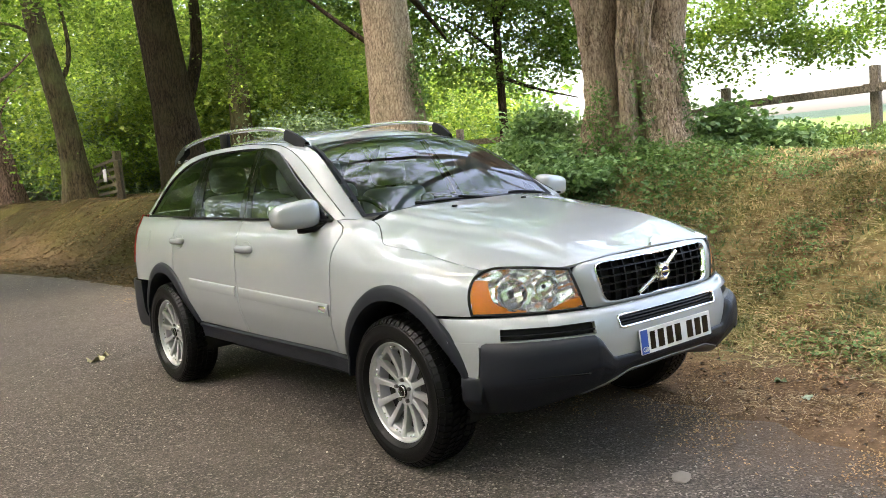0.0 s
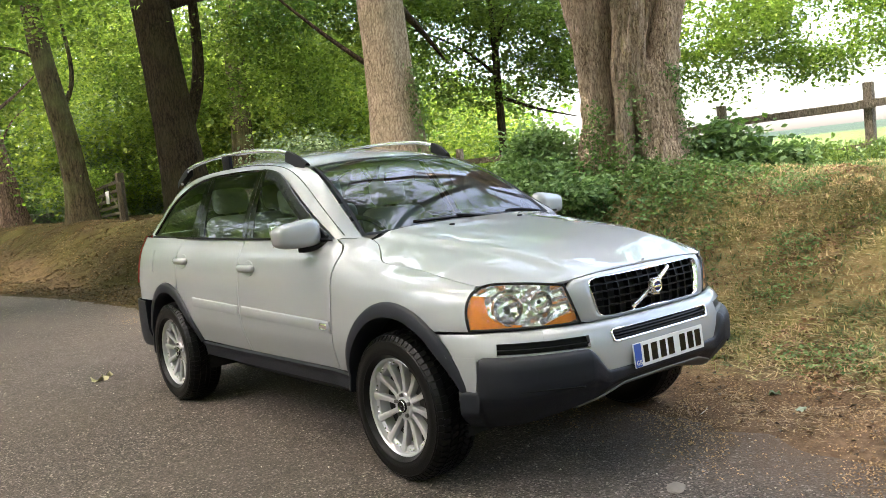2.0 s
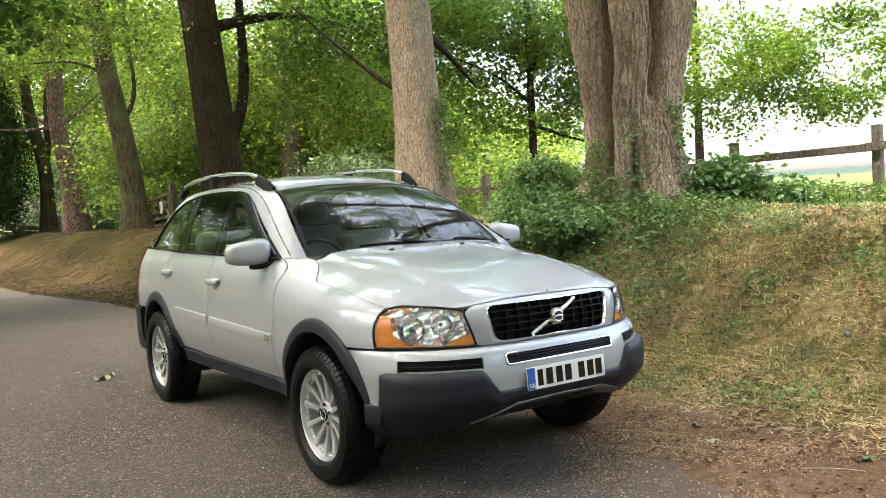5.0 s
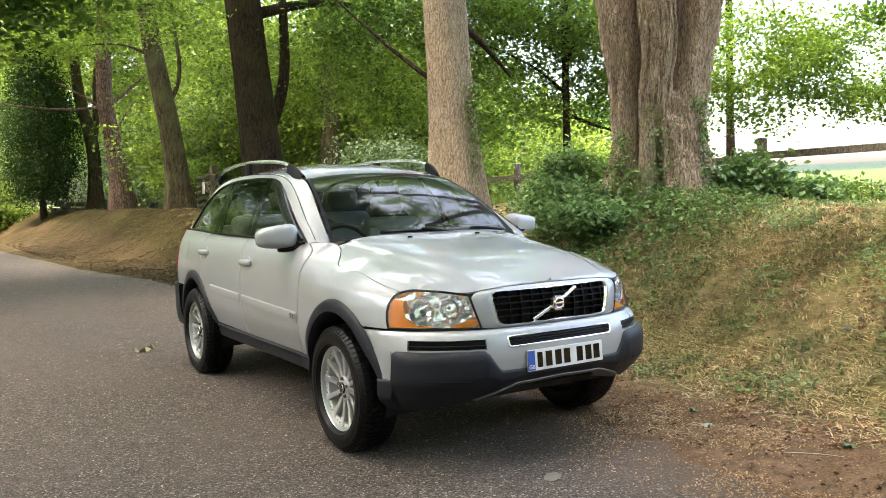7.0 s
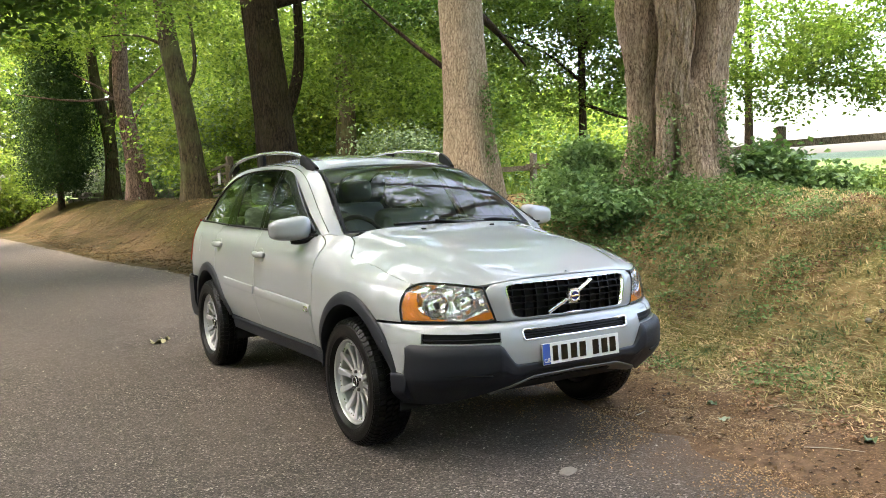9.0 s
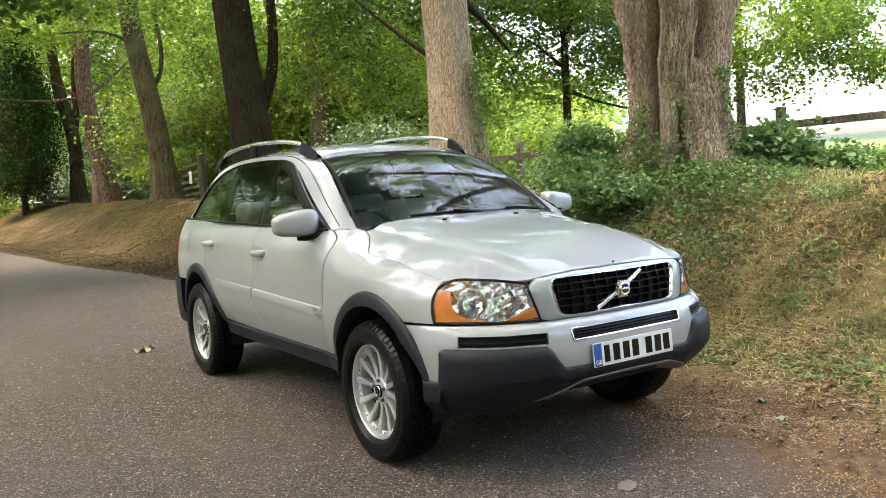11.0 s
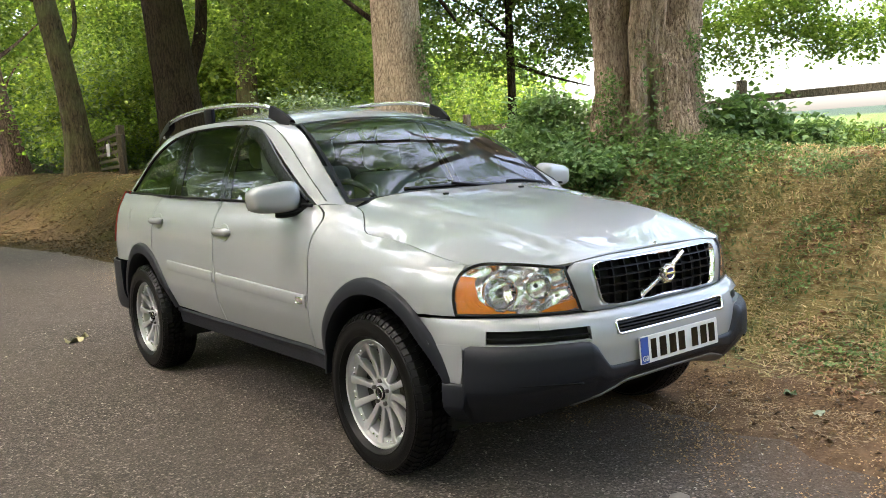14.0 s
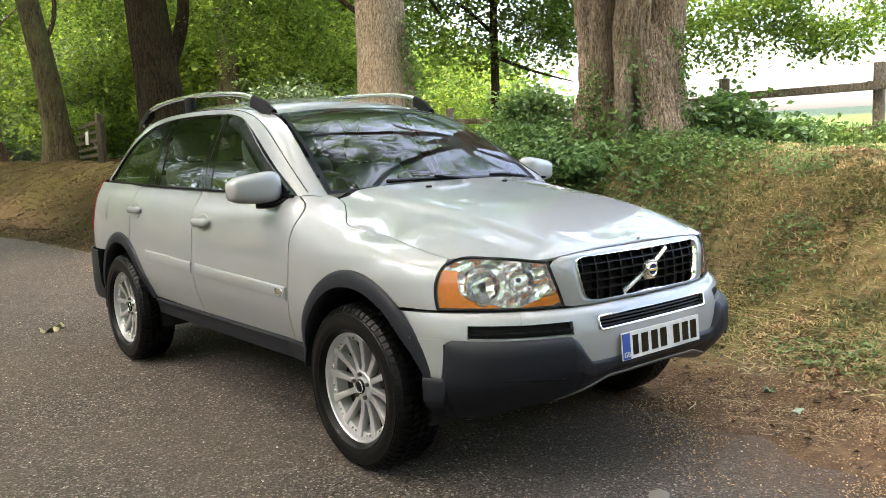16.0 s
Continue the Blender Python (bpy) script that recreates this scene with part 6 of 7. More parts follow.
# intake and fog slots
for x0, x1, z0, z1, off in ((-0.345, 0.345, 0.664, 0.716, 0.0), (0.452, 0.772, 0.660, 0.712, 0.0), (-0.772, -0.452, 0.660, 0.712, 0.0)):
    sg = np.linspace(*(math.copysign(s_x(abs(q)), q) for q in (x0, x1)), 30)
    zz = np.linspace(z0, z1, 5)
    slot = sheet("intake", skin(sg[None] + 0 * zz[:, None], zz[:, None] + 0 * sg[None], -0.028, BUMPER_T), BLACK, front_bumper, thick=0)
    for q in np.linspace(z0, z1, 5)[1:-1] if x0 == -0.345 else [z0 + 0.018]:
        rows = np.array([skin(sg, q + 0 * sg + dz, o, BUMPER_T) for dz, o in ((-0.003, -0.028), (-0.003, -0.010), (0.003, -0.010), (0.003, -0.028))])
        sheet("slat", rows, MESH, slot, thick=0)
    if x0 == -0.345:
        out = np.array([(math.copysign(s_x(abs(a)), a), b) for a, b in rounded([(x0, z1), (x1, z1), (x1 - 0.006, z0), (x0 + 0.006, z0)], 0.016)])
        v, f = tube(skin(out[:, 0], out[:, 1], 0.001, BUMPER_T).tolist() + [skin(out[:1, 0], out[:1, 1], 0.001, BUMPER_T)[0].tolist()], 0.0055, 8, False)
        tagged(link_mesh("intake_trim", v, f, CHROME, slot), "chrome intake trim")

# number plate, its characters as plain bars
bm = bmesh.new()
bmesh.ops.create_cube(bm, size=1.0)
bmesh.ops.scale(bm, vec=(0.52, 0.008, 0.111), verts=bm.verts)
bmesh.ops.bevel(bm, geom=bm.edges[:], offset=0.002, segments=2, affect="EDGES")
PLATE_M = pose(0.0, -0.944, 0.581, -4)
bmesh.ops.transform(bm, matrix=PLATE_M, verts=bm.verts)
plate = part("number_plate", bm, PLATE_W, car, "white number plate with dark bars")


def plate_bar(name, x, z, w, h, mat):
    bm = bmesh.new()
    bmesh.ops.create_cube(bm, size=1.0)
    bmesh.ops.scale(bm, vec=(w, 0.003, h), verts=bm.verts)
    bmesh.ops.transform(bm, matrix=PLATE_M @ pose(x, -0.0045, z), verts=bm.verts)
    return part(name, bm, mat, plate)


plate_bar("blue_band", -0.235, 0.0, 0.046, 0.105, PLATE_B)
gb = bpy.data.curves.new("letters", "FONT")
gb.body, gb.size, gb.extrude, gb.align_x, gb.align_y = "GB", 0.030, 0.0008, "CENTER", "CENTER"
gb.materials.append(PLATE_W)
letters = new("letters", gb)
letters.parent = plate
letters.matrix_world = PLATE_M @ pose(-0.235, -0.0072, -0.034, 90)
for k, x in enumerate((-0.178, -0.118, -0.054, 0.006, 0.095, 0.157, 0.215)):
    plate_bar("bar", x, 0.0, 0.042 if k else 0.034, 0.079, GLOSS)


# head lamps
def head_lamp(q):
    bot = spline([(s_x(0.462), 0.766), (s_x(0.62), 0.766), (s_x(0.76), 0.768), (s_x(0.846), 0.770)], 44)
    top = spline([(s_x(0.515), 0.938), (s_x(0.56), 0.945), (s_x(0.64), 0.956), (s_x(0.73), 0.962), (s_x(0.80), 0.958), (s_x(0.836), 0.935)], 44)
    left = spline([(s_x(0.462), 0.766), (s_x(0.482), 0.83), (s_x(0.505), 0.90), (s_x(0.515), 0.938)], 24)
    right = spline([(s_x(0.846), 0.770), (s_x(0.852), 0.83), (s_x(0.848), 0.90), (s_x(0.836), 0.935)], 24)
    g = coons(bot, top, left, right)
    flip = np.array((q, 1, 1))
    lamp = sheet("head_lamp", skin_grid(g, 0.001) * flip, LENS, car, thick=0.0, label="clear head lamp with an amber indicator")
    lamp.visible_shadow = False
    depth = -0.075 * np.sin(np.linspace(0, 1, 24) * math.pi)[:, None] ** 0.5 * np.sin(np.linspace(0, 1, 44) * math.pi)[None] ** 0.5
    sheet("housing", skin_grid(g, 0.0) * 0 + skin(g[..., 0], g[..., 1], depth - 0.004 + 0.007 * np.sin(g[..., 0] * 46 + g[..., 1] * 30) * np.sin(g[..., 1] * 62 - g[..., 0] * 16)) * flip, LAMP_IN, lamp, thick=0)
    loop = np.concatenate([bot, right[1:], top[::-1][1:], left[::-1][1:]])
    v, f = tube(skin_grid(loop, -0.003) * flip, 0.0065, 6, False)
    link_mesh("seal", v, f, GLOSS, lamp)
    for x, z, r in ((0.732, 0.850, 0.066), (0.610, 0.868, 0.050)):
        c = skin(s_x(x), z, -0.035)
        d = skin(s_x(x), z, 0.0) - c
        d = Vector(d).normalized() * 0.6 + Vector((-0.35, -1, 0)).normalized() * 0.4
        m = Matrix.Translation(c) @ d.to_track_quat("Z", "Y").to_matrix().to_4x4()
        for name, rows, mat in (("reflector", [(-0.066, 0.006), (-0.062, r * 0.30), (-0.048, r * 0.58), (-0.026, r * 0.80), (-0.004, r * 0.93)], REFLECT),
                                ("shield", [(-0.05, r * 0.16), (-0.030, r * 0.20), (-0.026, r * 0.17), (-0.025, 0.001)], BEZEL),
                                ("bezel", [(-0.004, r * 0.92), (0.003, r * 0.93), (0.005, r * 0.99)], REFLECT),
                                ("ring", [(0.004, r * 0.99), (0.007, r * 1.0), (0.007, r * 1.03), (0.0, r * 1.05), (-0.03, r * 1.10)], LAMP_IN)):
            n = 22 if name == "reflector" else 40
            w = np.linspace(0, 2 * math.pi, n, endpoint=False)
            flute = np.where(np.arange(n) % 2, 0.92, 1.04) if name == "reflector" else np.ones(n)
            pts = [m @ Vector((rr * k * math.cos(t), rr * k * math.sin(t), zz)) for zz, rr in rows for t, k in zip(w, flute)]
            link_mesh(name, [(p.x * q, p.y, p.z) for p in pts], grid_faces(len(rows), n, True), mat, lamp, smooth=n > 22)
    a_left = spline([(s_x(0.69), 0.772), (s_x(0.765), 0.792), (s_x(0.793), 0.835), (s_x(0.802), 0.915)], 16)
    a_right = spline([(s_x(0.843), 0.774), (s_x(0.848), 0.83), (s_x(0.846), 0.88), (s_x(0.838), 0.918)], 16)
    ag = coons(polyline([a_left[0], a_right[0]], 14), polyline([a_left[-1], a_right[-1]], 14), a_left, a_right)
    ribs = -0.012 + 0.0015 * np.sin(ag[..., 1] * 700)
    tagged(sheet("indicator", skin(ag[..., 0], ag[..., 1], ribs) * flip, AMBER, lamp, thick=0.01), "amber indicator")
    low_t = spline([(s_x(0.474), 0.812), (s_x(0.52), 0.806), (s_x(0.56), 0.794), (s_x(0.605), 0.774)], 20)
    low_b = spline([(s_x(0.470), 0.772), (s_x(0.53), 0.770), (s_x(0.57), 0.770), (s_x(0.605), 0.770)], 20)
    lg = np.stack([low_b + t * (low_t - low_b) for t in np.linspace(0, 1, 6)])
    tagged(sheet("side_light", skin_grid(lg, -0.012) * flip, AMBER, lamp, thick=0.008), "amber side light")
    return lamp


head_lamp(1)
head_lamp(-1)
for q in (1, -1):
    ws_, wz_ = np.linspace(s_x(0.585), s_x(0.625), 5), np.linspace(0.712, 0.757, 5)
    sheet("washer_cover", skin(ws_[None] + 0 * wz_[:, None], wz_[:, None] + 0 * ws_[None], 0.004, BUMPER_T) * (q, 1, 1), PAINT, front_bumper, thick=0.004)

# windscreen, roof, side frames
PILLAR_U = [(-0.716, 0.450, 1.172), (-0.660, 0.77, 1.385), (-0.578, 1.13, 1.575), (-0.562, 1.35, 1.632), (-0.572, 1.7, 1.665), (-0.575, 2.2, 1.675), (-0.565, 2.8, 1.65), (-0.555, 3.25, 1.57), (-0.60, 3.52, 1.40), (-0.69, 3.62, 1.232)]
PILLAR_L = [(-0.832, 0.545, 1.186), (-0.796, 0.767, 1.288), (-0.712, 1.158, 1.475), (-0.665, 1.4, 1.585), (-0.648, 1.7, 1.630), (-0.645, 2.2, 1.638), (-0.66, 2.7, 1.600), (-0.70, 3.05, 1.47), (-0.742, 3.27, 1.31), (-0.768, 3.385, 1.222)]
up_c, lo_c = spline(PILLAR_U, 120), spline(PILLAR_L, 120)
frame_grid = loft(lo_c, up_c, 12)
prof_out = np.sin(np.linspace(0, 1, 12) * math.pi)[:, None, None]
frame_grid = frame_grid + prof_out * np.array((-0.016, 0, 0.012))
frames = both("side_frame", frame_grid, PAINT, car, thick=0.03)
foot_top = polyline([tuple(frame_grid[-1, 0]), tuple(frame_grid[0, 0])], 11)
both("pillar_foot", loft(skin_grid(wing_top[-11:]), foot_top, 5), PAINT, car, thick=0)
seam = frame_grid[5, 1:84] + (-0.0008, 0, 0.0006)
for q, owner in ((1, frames[0]), (-1, frames[1])):
    v, f = tube(seam * (q, 1, 1), 0.0028, 6)
    link_mesh("door_seam", v, f, GLOSS, owner)
pillar = spline([(-0.712, 0.472, 1.190), (-0.652, 0.775, 1.388), (-0.570, 1.13, 1.577), (-0.548, 1.205, 1.606)], 40)
ws_bot_h = spline([(-0.712, 0.472, 1.190), (-0.4, 0.452, 1.190), (0, 0.442, 1.190)], 30)
ws_bot = np.concatenate([ws_bot_h, (ws_bot_h * (-1, 1, 1))[::-1][1:]])
ws_top_h = spline([(-0.548, 1.205, 1.606), (-0.3, 1.180, 1.630), (0, 1.170, 1.638)], 30)
ws_top = np.concatenate([ws_top_h, (ws_top_h * (-1, 1, 1))[::-1][1:]])
ws = coons(ws_bot, ws_top, pillar, pillar * (-1, 1, 1))
bow = np.sin(np.linspace(0, 1, ws.shape[0]) * math.pi)[:, None, None]
ws = ws + bow * np.array((0, -0.012, 0.016))
screen = sheet("windscreen", ws, GLASS, car, thick=0.0, label="clear windscreen")
screen.visible_shadow = False
for a, b in ((0, 2), (ws.shape[0] - 2, ws.shape[0])):
    sheet("screen_band", ws[a:b] + (0, -0.002, 0.002), BLACK, screen, thick=0)
for a, b in ((0, 2), (ws.shape[1] - 2, ws.shape[1])):
    sheet("screen_band", ws[:, a:b] + (0, -0.003, 0.003), BLACK, screen, thick=0)
k0 = int(np.argmin(np.abs(up_c[:, 1] - 1.21)))
k1 = int(np.argmin(np.abs(up_c[:, 1] - 3.35) + (up_c[:, 2] < 1.4) * 9))
r_side = polyline(up_c[k0:k1 + 1], 60) + (0.006, 0, 0.003)
r_front = ws_top + (0, 0.010, 0.004)
r_side[0] = r_front[0]
r_rear_h = spline([tuple(r_side[-1]), (-0.3, r_side[-1][1] + 0.07, r_side[-1][2] + 0.012), (0, r_side[-1][1] + 0.09, r_side[-1][2] + 0.016)], 30)
r_rear = np.concatenate([r_rear_h, (r_rear_h * (-1, 1, 1))[::-1][1:]])
roof = coons(r_front, r_rear, r_side, r_side * (-1, 1, 1))
arch_u = np.sin(np.linspace(0, 1, roof.shape[0]) * math.pi)[:, None] ** 0.6
roof[..., 2] += arch_u * 0.042 * (1 - (np.linspace(-1, 1, roof.shape[1])[None]) ** 2)
sheet("roof", roof, PAINT, car)
rw_top = r_rear + (0, 0.01, -0.005)
rw_bot_h = spline([(-0.66, 3.64, 1.24), (-0.3, 3.72, 1.24), (0, 3.735, 1.24)], 30)
rw_bot = np.concatenate([rw_bot_h, (rw_bot_h * (-1, 1, 1))[::-1][1:]])
sheet("rear_screen", loft(rw_bot, rw_top, 14, 0.03, (0, 1, 0)), SIDE_GLASS, car, thick=0, label="rear window").visible_shadow = False


# side windows
def glass_x(y, z):
    x = pchip([1.15, 1.19, 1.3, 1.4, 1.5, 1.6, 1.66], [0.872, 0.856, 0.815, 0.768, 0.714, 0.656, 0.618], z)
    return x - 0.075 * smooth((np.asarray(y) - 2.3) / 1.2) * (1 - 0.7 * smooth((z - 1.25) / 0.4))


TOP_Y, TOP_Z = lo_c[:, 1], lo_c[:, 2]


def window_top(y):
    return np.interp(y, TOP_Y, TOP_Z)


def pane(name, y0, y1, mat, parent, off=0.0, lean=(0.0, 0.0), z_low=-0.004, margin=0.004, n=30, label="", thick=0.0):
    """Glass or trim between belt line and window top, from y0 to y1 at the belt, its ends leaning back by lean at the top."""
    ys = np.linspace(y0, y1, n)[None]
    ln = np.linspace(lean[0], lean[1], n)[None]
    v = np.linspace(0, 1, 16)[:, None]
    zb, zt = belt(ys) + z_low, window_top(ys + ln) - margin
    zt = np.maximum(zt, zb + 0.004)
    z = zb + v * (zt - zb)
    y = ys + ln * v
    p = np.stack([-(glass_x(y, z) + off), y + 0 * z, z], -1)
    a, b = sheet(name, p, mat, parent[0], thick=thick, label=label), sheet(name, p * (-1, 1, 1), mat, parent[1], thick=thick, label=label)
    if mat in (SIDE_GLASS,):
        a.visible_shadow = b.visible_shadow = False
    return a, b


pane("window", 0.84, 1.50, SIDE_GLASS, front_doors, lean=(0, 0.13), label="tinted side window")
pane("window", 1.63, 2.25, SIDE_GLASS, rear_doors, lean=(0.07, 0.15), label="tinted side window")
pane("quarter_window", 2.46, 3.37, SIDE_GLASS, frames, lean=(0.02, 0), label="tinted quarter window")
pane("mirror_corner", 0.58, 0.855, BLACK, front_doors, 0.006, n=10)
pane("pillar_trim", 1.485, 1.572, PILLAR, front_doors, 0.004, lean=(0.13, 0.085), n=8)
pane("pillar_trim", 1.578, 1.645, PILLAR, rear_doors, 0.004, lean=(0.085, 0.07), n=8)
pane("pillar_trim", 2.235, 2.34, PILLAR, rear_doors, 0.004, lean=(0.15, 0.10), n=8)
pane("pillar_trim", 2.346, 2.475, PILLAR, frames, 0.003, lean=(0.10, 0.02), n=8)
for y0, y1, own in ((0.54, 1.60, front_doors), (1.61, 2.385, rear_doors), (2.39, 3.39, frames)):
    ys = np.linspace(y0, y1, 40)
    for q, owner in ((-1, own[0]), (1, own[1])):
        zb = belt(ys)
        v, f = tube(np.stack([q * (glass_x(ys, zb) + 0.006), ys, zb + 0.004], 1), 0.008, 6)
        link_mesh("belt_trim", v, f, BLACK, owner)
        yt = np.linspace(max(y0, 0.6), min(y1, 3.36), 60)
        zt = window_top(yt)
        v, f = tube(np.stack([q * (glass_x(yt, zt) + 0.003), yt, zt - 0.003], 1), 0.009, 6)
        link_mesh("window_seal", v, f, GLOSS, owner)

# wind deflectors over the front windows
for q, owner in ((-1, front_doors[0]), (1, front_doors[1])):
    yt = np.linspace(0.80, 1.55, 40)
    zt = window_top(yt)
    rows = np.array([np.stack([q * (glass_x(yt, zt - d) + o), yt, zt - d], 1) for d, o in ((0.0, 0.012), (0.02, 0.022), (0.055, 0.020))])
    rows[1, :, 0] += q * 0.0035 * np.sin(yt * 95)
    sheet("wind_deflector", rows, GLOSS, owner, thick=0.003, label="smoked wind deflector")

# door handles, side mouldings, badge, fuel flap
for doors, y, z in ((front_doors, 1.47, 1.025), (rear_doors, 2.53, 1.055)):
    for q, owner in ((1, doors[0]), (-1, doors[1])):
        base = skin(s_y(y), z)
        w = np.linspace(0, 2 * math.pi, 36, endpoint=False)
        dish = np.array([skin(s_y(y - 0.005 + 0.074 * k * np.cos(w)), z - 0.004 + 0.050 * k * np.sin(w), o) for k, o in ((1.02, -0.001), (1.0, 0.0022), (0.96, 0.0030), (0.88, 0.0024), (0.6, 0.0012), (0.02, 0.0008))])
        sheet("handle_cup", dish * (q, 1, 1), PAINT, owner, wrap=True, label="round recessed handle cup")
        pts = [(q * (base[0] - o), y + dy, z + 0.002) for dy, o in ((-0.095, 0.004), (-0.075, 0.022), (0, 0.030), (0.065, 0.026), (0.098, 0.010))]
        v, f = tube(spline(pts, 16), [0.010, 0.015, *[0.018] * 12, 0.016, 0.012], 12, True, 1.3)
        tagged(link_mesh("handle", v, f, PAINT, owner), "silver pull handle")
for y0, y1, doors in ((0.535, 1.585, front_doors), (1.645, 2.36, rear_doors)):
    ys = np.linspace(y0, y1, 30)
    zc = 0.726 + 0.026 * (ys - 0.5)
    rows = np.array([skin(s_y(ys), zc + dz, o) for dz, o in ((-0.036, -0.001), (-0.033, 0.006), (-0.020, 0.008), (0.022, 0.007), (0.030, 0.004), (0.032, -0.001))])
    a, b = both("side_moulding", rows, PAINT, car, thick=0.01, label="silver side moulding")
    if y0 < 1:
        c = skin(s_y(0.585), 0.730, 0.009)
        for q, owner in ((1, a), (-1, b)):
            block("badge", (0.006, 0.075, 0.034), (c[0] * q, c[1], c[2]), CHROME, owner, 0.008, label="small chrome badge")
flap = yz((3.155, 0.965), (3.30, 0.965)), yz((3.155, 1.125), (3.30, 1.125))
fg = np.stack([polyline(flap[0], 10) + t * (polyline(flap[1], 10) - polyline(flap[0], 10)) for t in np.linspace(0, 1, 8)])
sheet("fuel_flap", skin_grid(fg, 0.003), PAINT, car, thick=0.005)


# door mirrors
def door_mirror(q):
    bm = bmesh.new()
    bmesh.ops.create_cube(bm, size=2.0)
    bmesh.ops.subdivide_edges(bm, edges=bm.edges[:], cuts=9, use_grid_fill=True)
    for vtx in bm.verts:
        c = vtx.co
        n = (abs(c.x) ** 4.0 + abs(c.y) ** 2.6 + abs(c.z) ** 4.0) ** (1 / 3.6)
        c /= max(n, 1e-6)
        c.y *= 1.0 if c.y < 0 else 0.55
        c.z *= 1.0 - 0.16 * c.x
    bmesh.ops.transform(bm, matrix=Matrix.Translation((q * 0.968, 0.74, 1.228)) @ pose(0, 0, 0, 0, q * 3, q * 12) @ Matrix.Diagonal((q * 0.136, 0.085, 0.075, 1)), verts=bm.verts)
    if q < 0:
        bmesh.ops.reverse_faces(bm, faces=bm.faces[:])
    m = part("door_mirror", bm, PAINT, car, "silver door mirror housing")
    v, f = tube(spline([(q * 0.830, 0.62, 1.178), (q * 0.870, 0.665, 1.156), (q * 0.96, 0.735, 1.146)], 8), [0.028, 0.026, 0.026, 0.028, 0.032, 0.036, 0.036, 0.03], 12, True, 0.55)
    link_mesh("arm", v, f, BLACK, m)
    block("mirror_glass", (0.20, 0.006, 0.115), (q * 0.972, 0.797, 1.228), CHROME, m, 0.003, (0, 0, q * 12))


door_mirror(-1)
door_mirror(1)

# roof rails
for q in (1, -1):
    pts = [(-0.560, 1.235, 1.618), (-0.576, 1.33, 1.674), (-0.583, 1.50, 1.726), (-0.586, 1.85, 1.760), (-0.585, 2.30, 1.770), (-0.578, 2.75, 1.754), (-0.570, 3.05, 1.710), (-0.562, 3.24, 1.635)]
    c = spline(pts, 60) * (q, 1, 1)
    v, f = tube(c[7:54], 0.017, 12, True, 0.8)
    rail = link_mesh("roof_rail", v, f, SATIN, car)
    tagged(rail, "satin silver roof rail on dark feet")
    for a, b, w in ((0, 9, 1.0), (51, 60, 1.0)):
        foot = c[a:b]
        rows = np.array([foot + np.array((q * dx, 0, dz)) for dx, dz in ((0.022, -0.050), (0.019, 0.0), (0.010, 0.017), (-0.010, 0.017), (-0.020, 0.0), (-0.028, -0.050))])
        sheet("rail_foot", rows, BLACK, rail, inside=(q * -0.57, 2.2, 1.5), thick=0, label="dark rail foot")
    mid = c[int(np.argmin(np.abs(c[:, 1] - 2.30)))]
    block("rail_foot", (0.03, 0.12, 0.10), (mid[0], mid[1], mid[2] - 0.05), BLACK, rail, 0.01)

# wipers and scuttle
rows = np.array([rear_edge + (0, dy, dz) for dy, dz in ((-0.004, -0.03), (0.02, -0.012), (0.05, -0.012), (0.07, -0.004))])
sheet("scuttle", rows, BLACK, car, thick=0.0)
for x0, x1, y0, y1 in ((0.28, -0.36, 0.45, 0.49), (0.62, 0.02, 0.46, 0.475)):
    def on_screen(x, y, up=0.014):
        k = np.argmin((ws[..., 0] - x) ** 2 + (ws[..., 1] - y) ** 2)
        return ws.reshape(-1, 3)[k] + (0, -up * 0.5, up)
    arm = spline([on_screen(x0, y0), on_screen(x0 * 0.6 + x1 * 0.4, y0 + 0.008, 0.03), on_screen((x0 + x1) / 2, (y0 + y1) / 2, 0.028)], 12)
    v, f = tube(arm, np.linspace(0.012, 0.006, 12), 6)
    w = link_mesh("wiper", v, f, BLACK, car)
    blade = spline([on_screen(x0 * 0.92 + x1 * 0.08, y0 + 0.018), on_screen((x0 + x1) / 2, (y0 + y1) / 2 + 0.004), on_screen(x1, y1)], 16)
    v, f = tube(blade, 0.011, 6)
    link_mesh("blade", v, f, GLOSS, w)
for q in (-1, 1):
    k = np.argmin((hood[..., 0] - q * 0.26) ** 2 + (hood[..., 1] - 0.26) ** 2)
    c = hood.reshape(-1, 3)[k]
    block("washer_jet", (0.03, 0.018, 0.012), (c[0], c[1], c[2] + 0.004), BLACK, bonnet, 0.004)


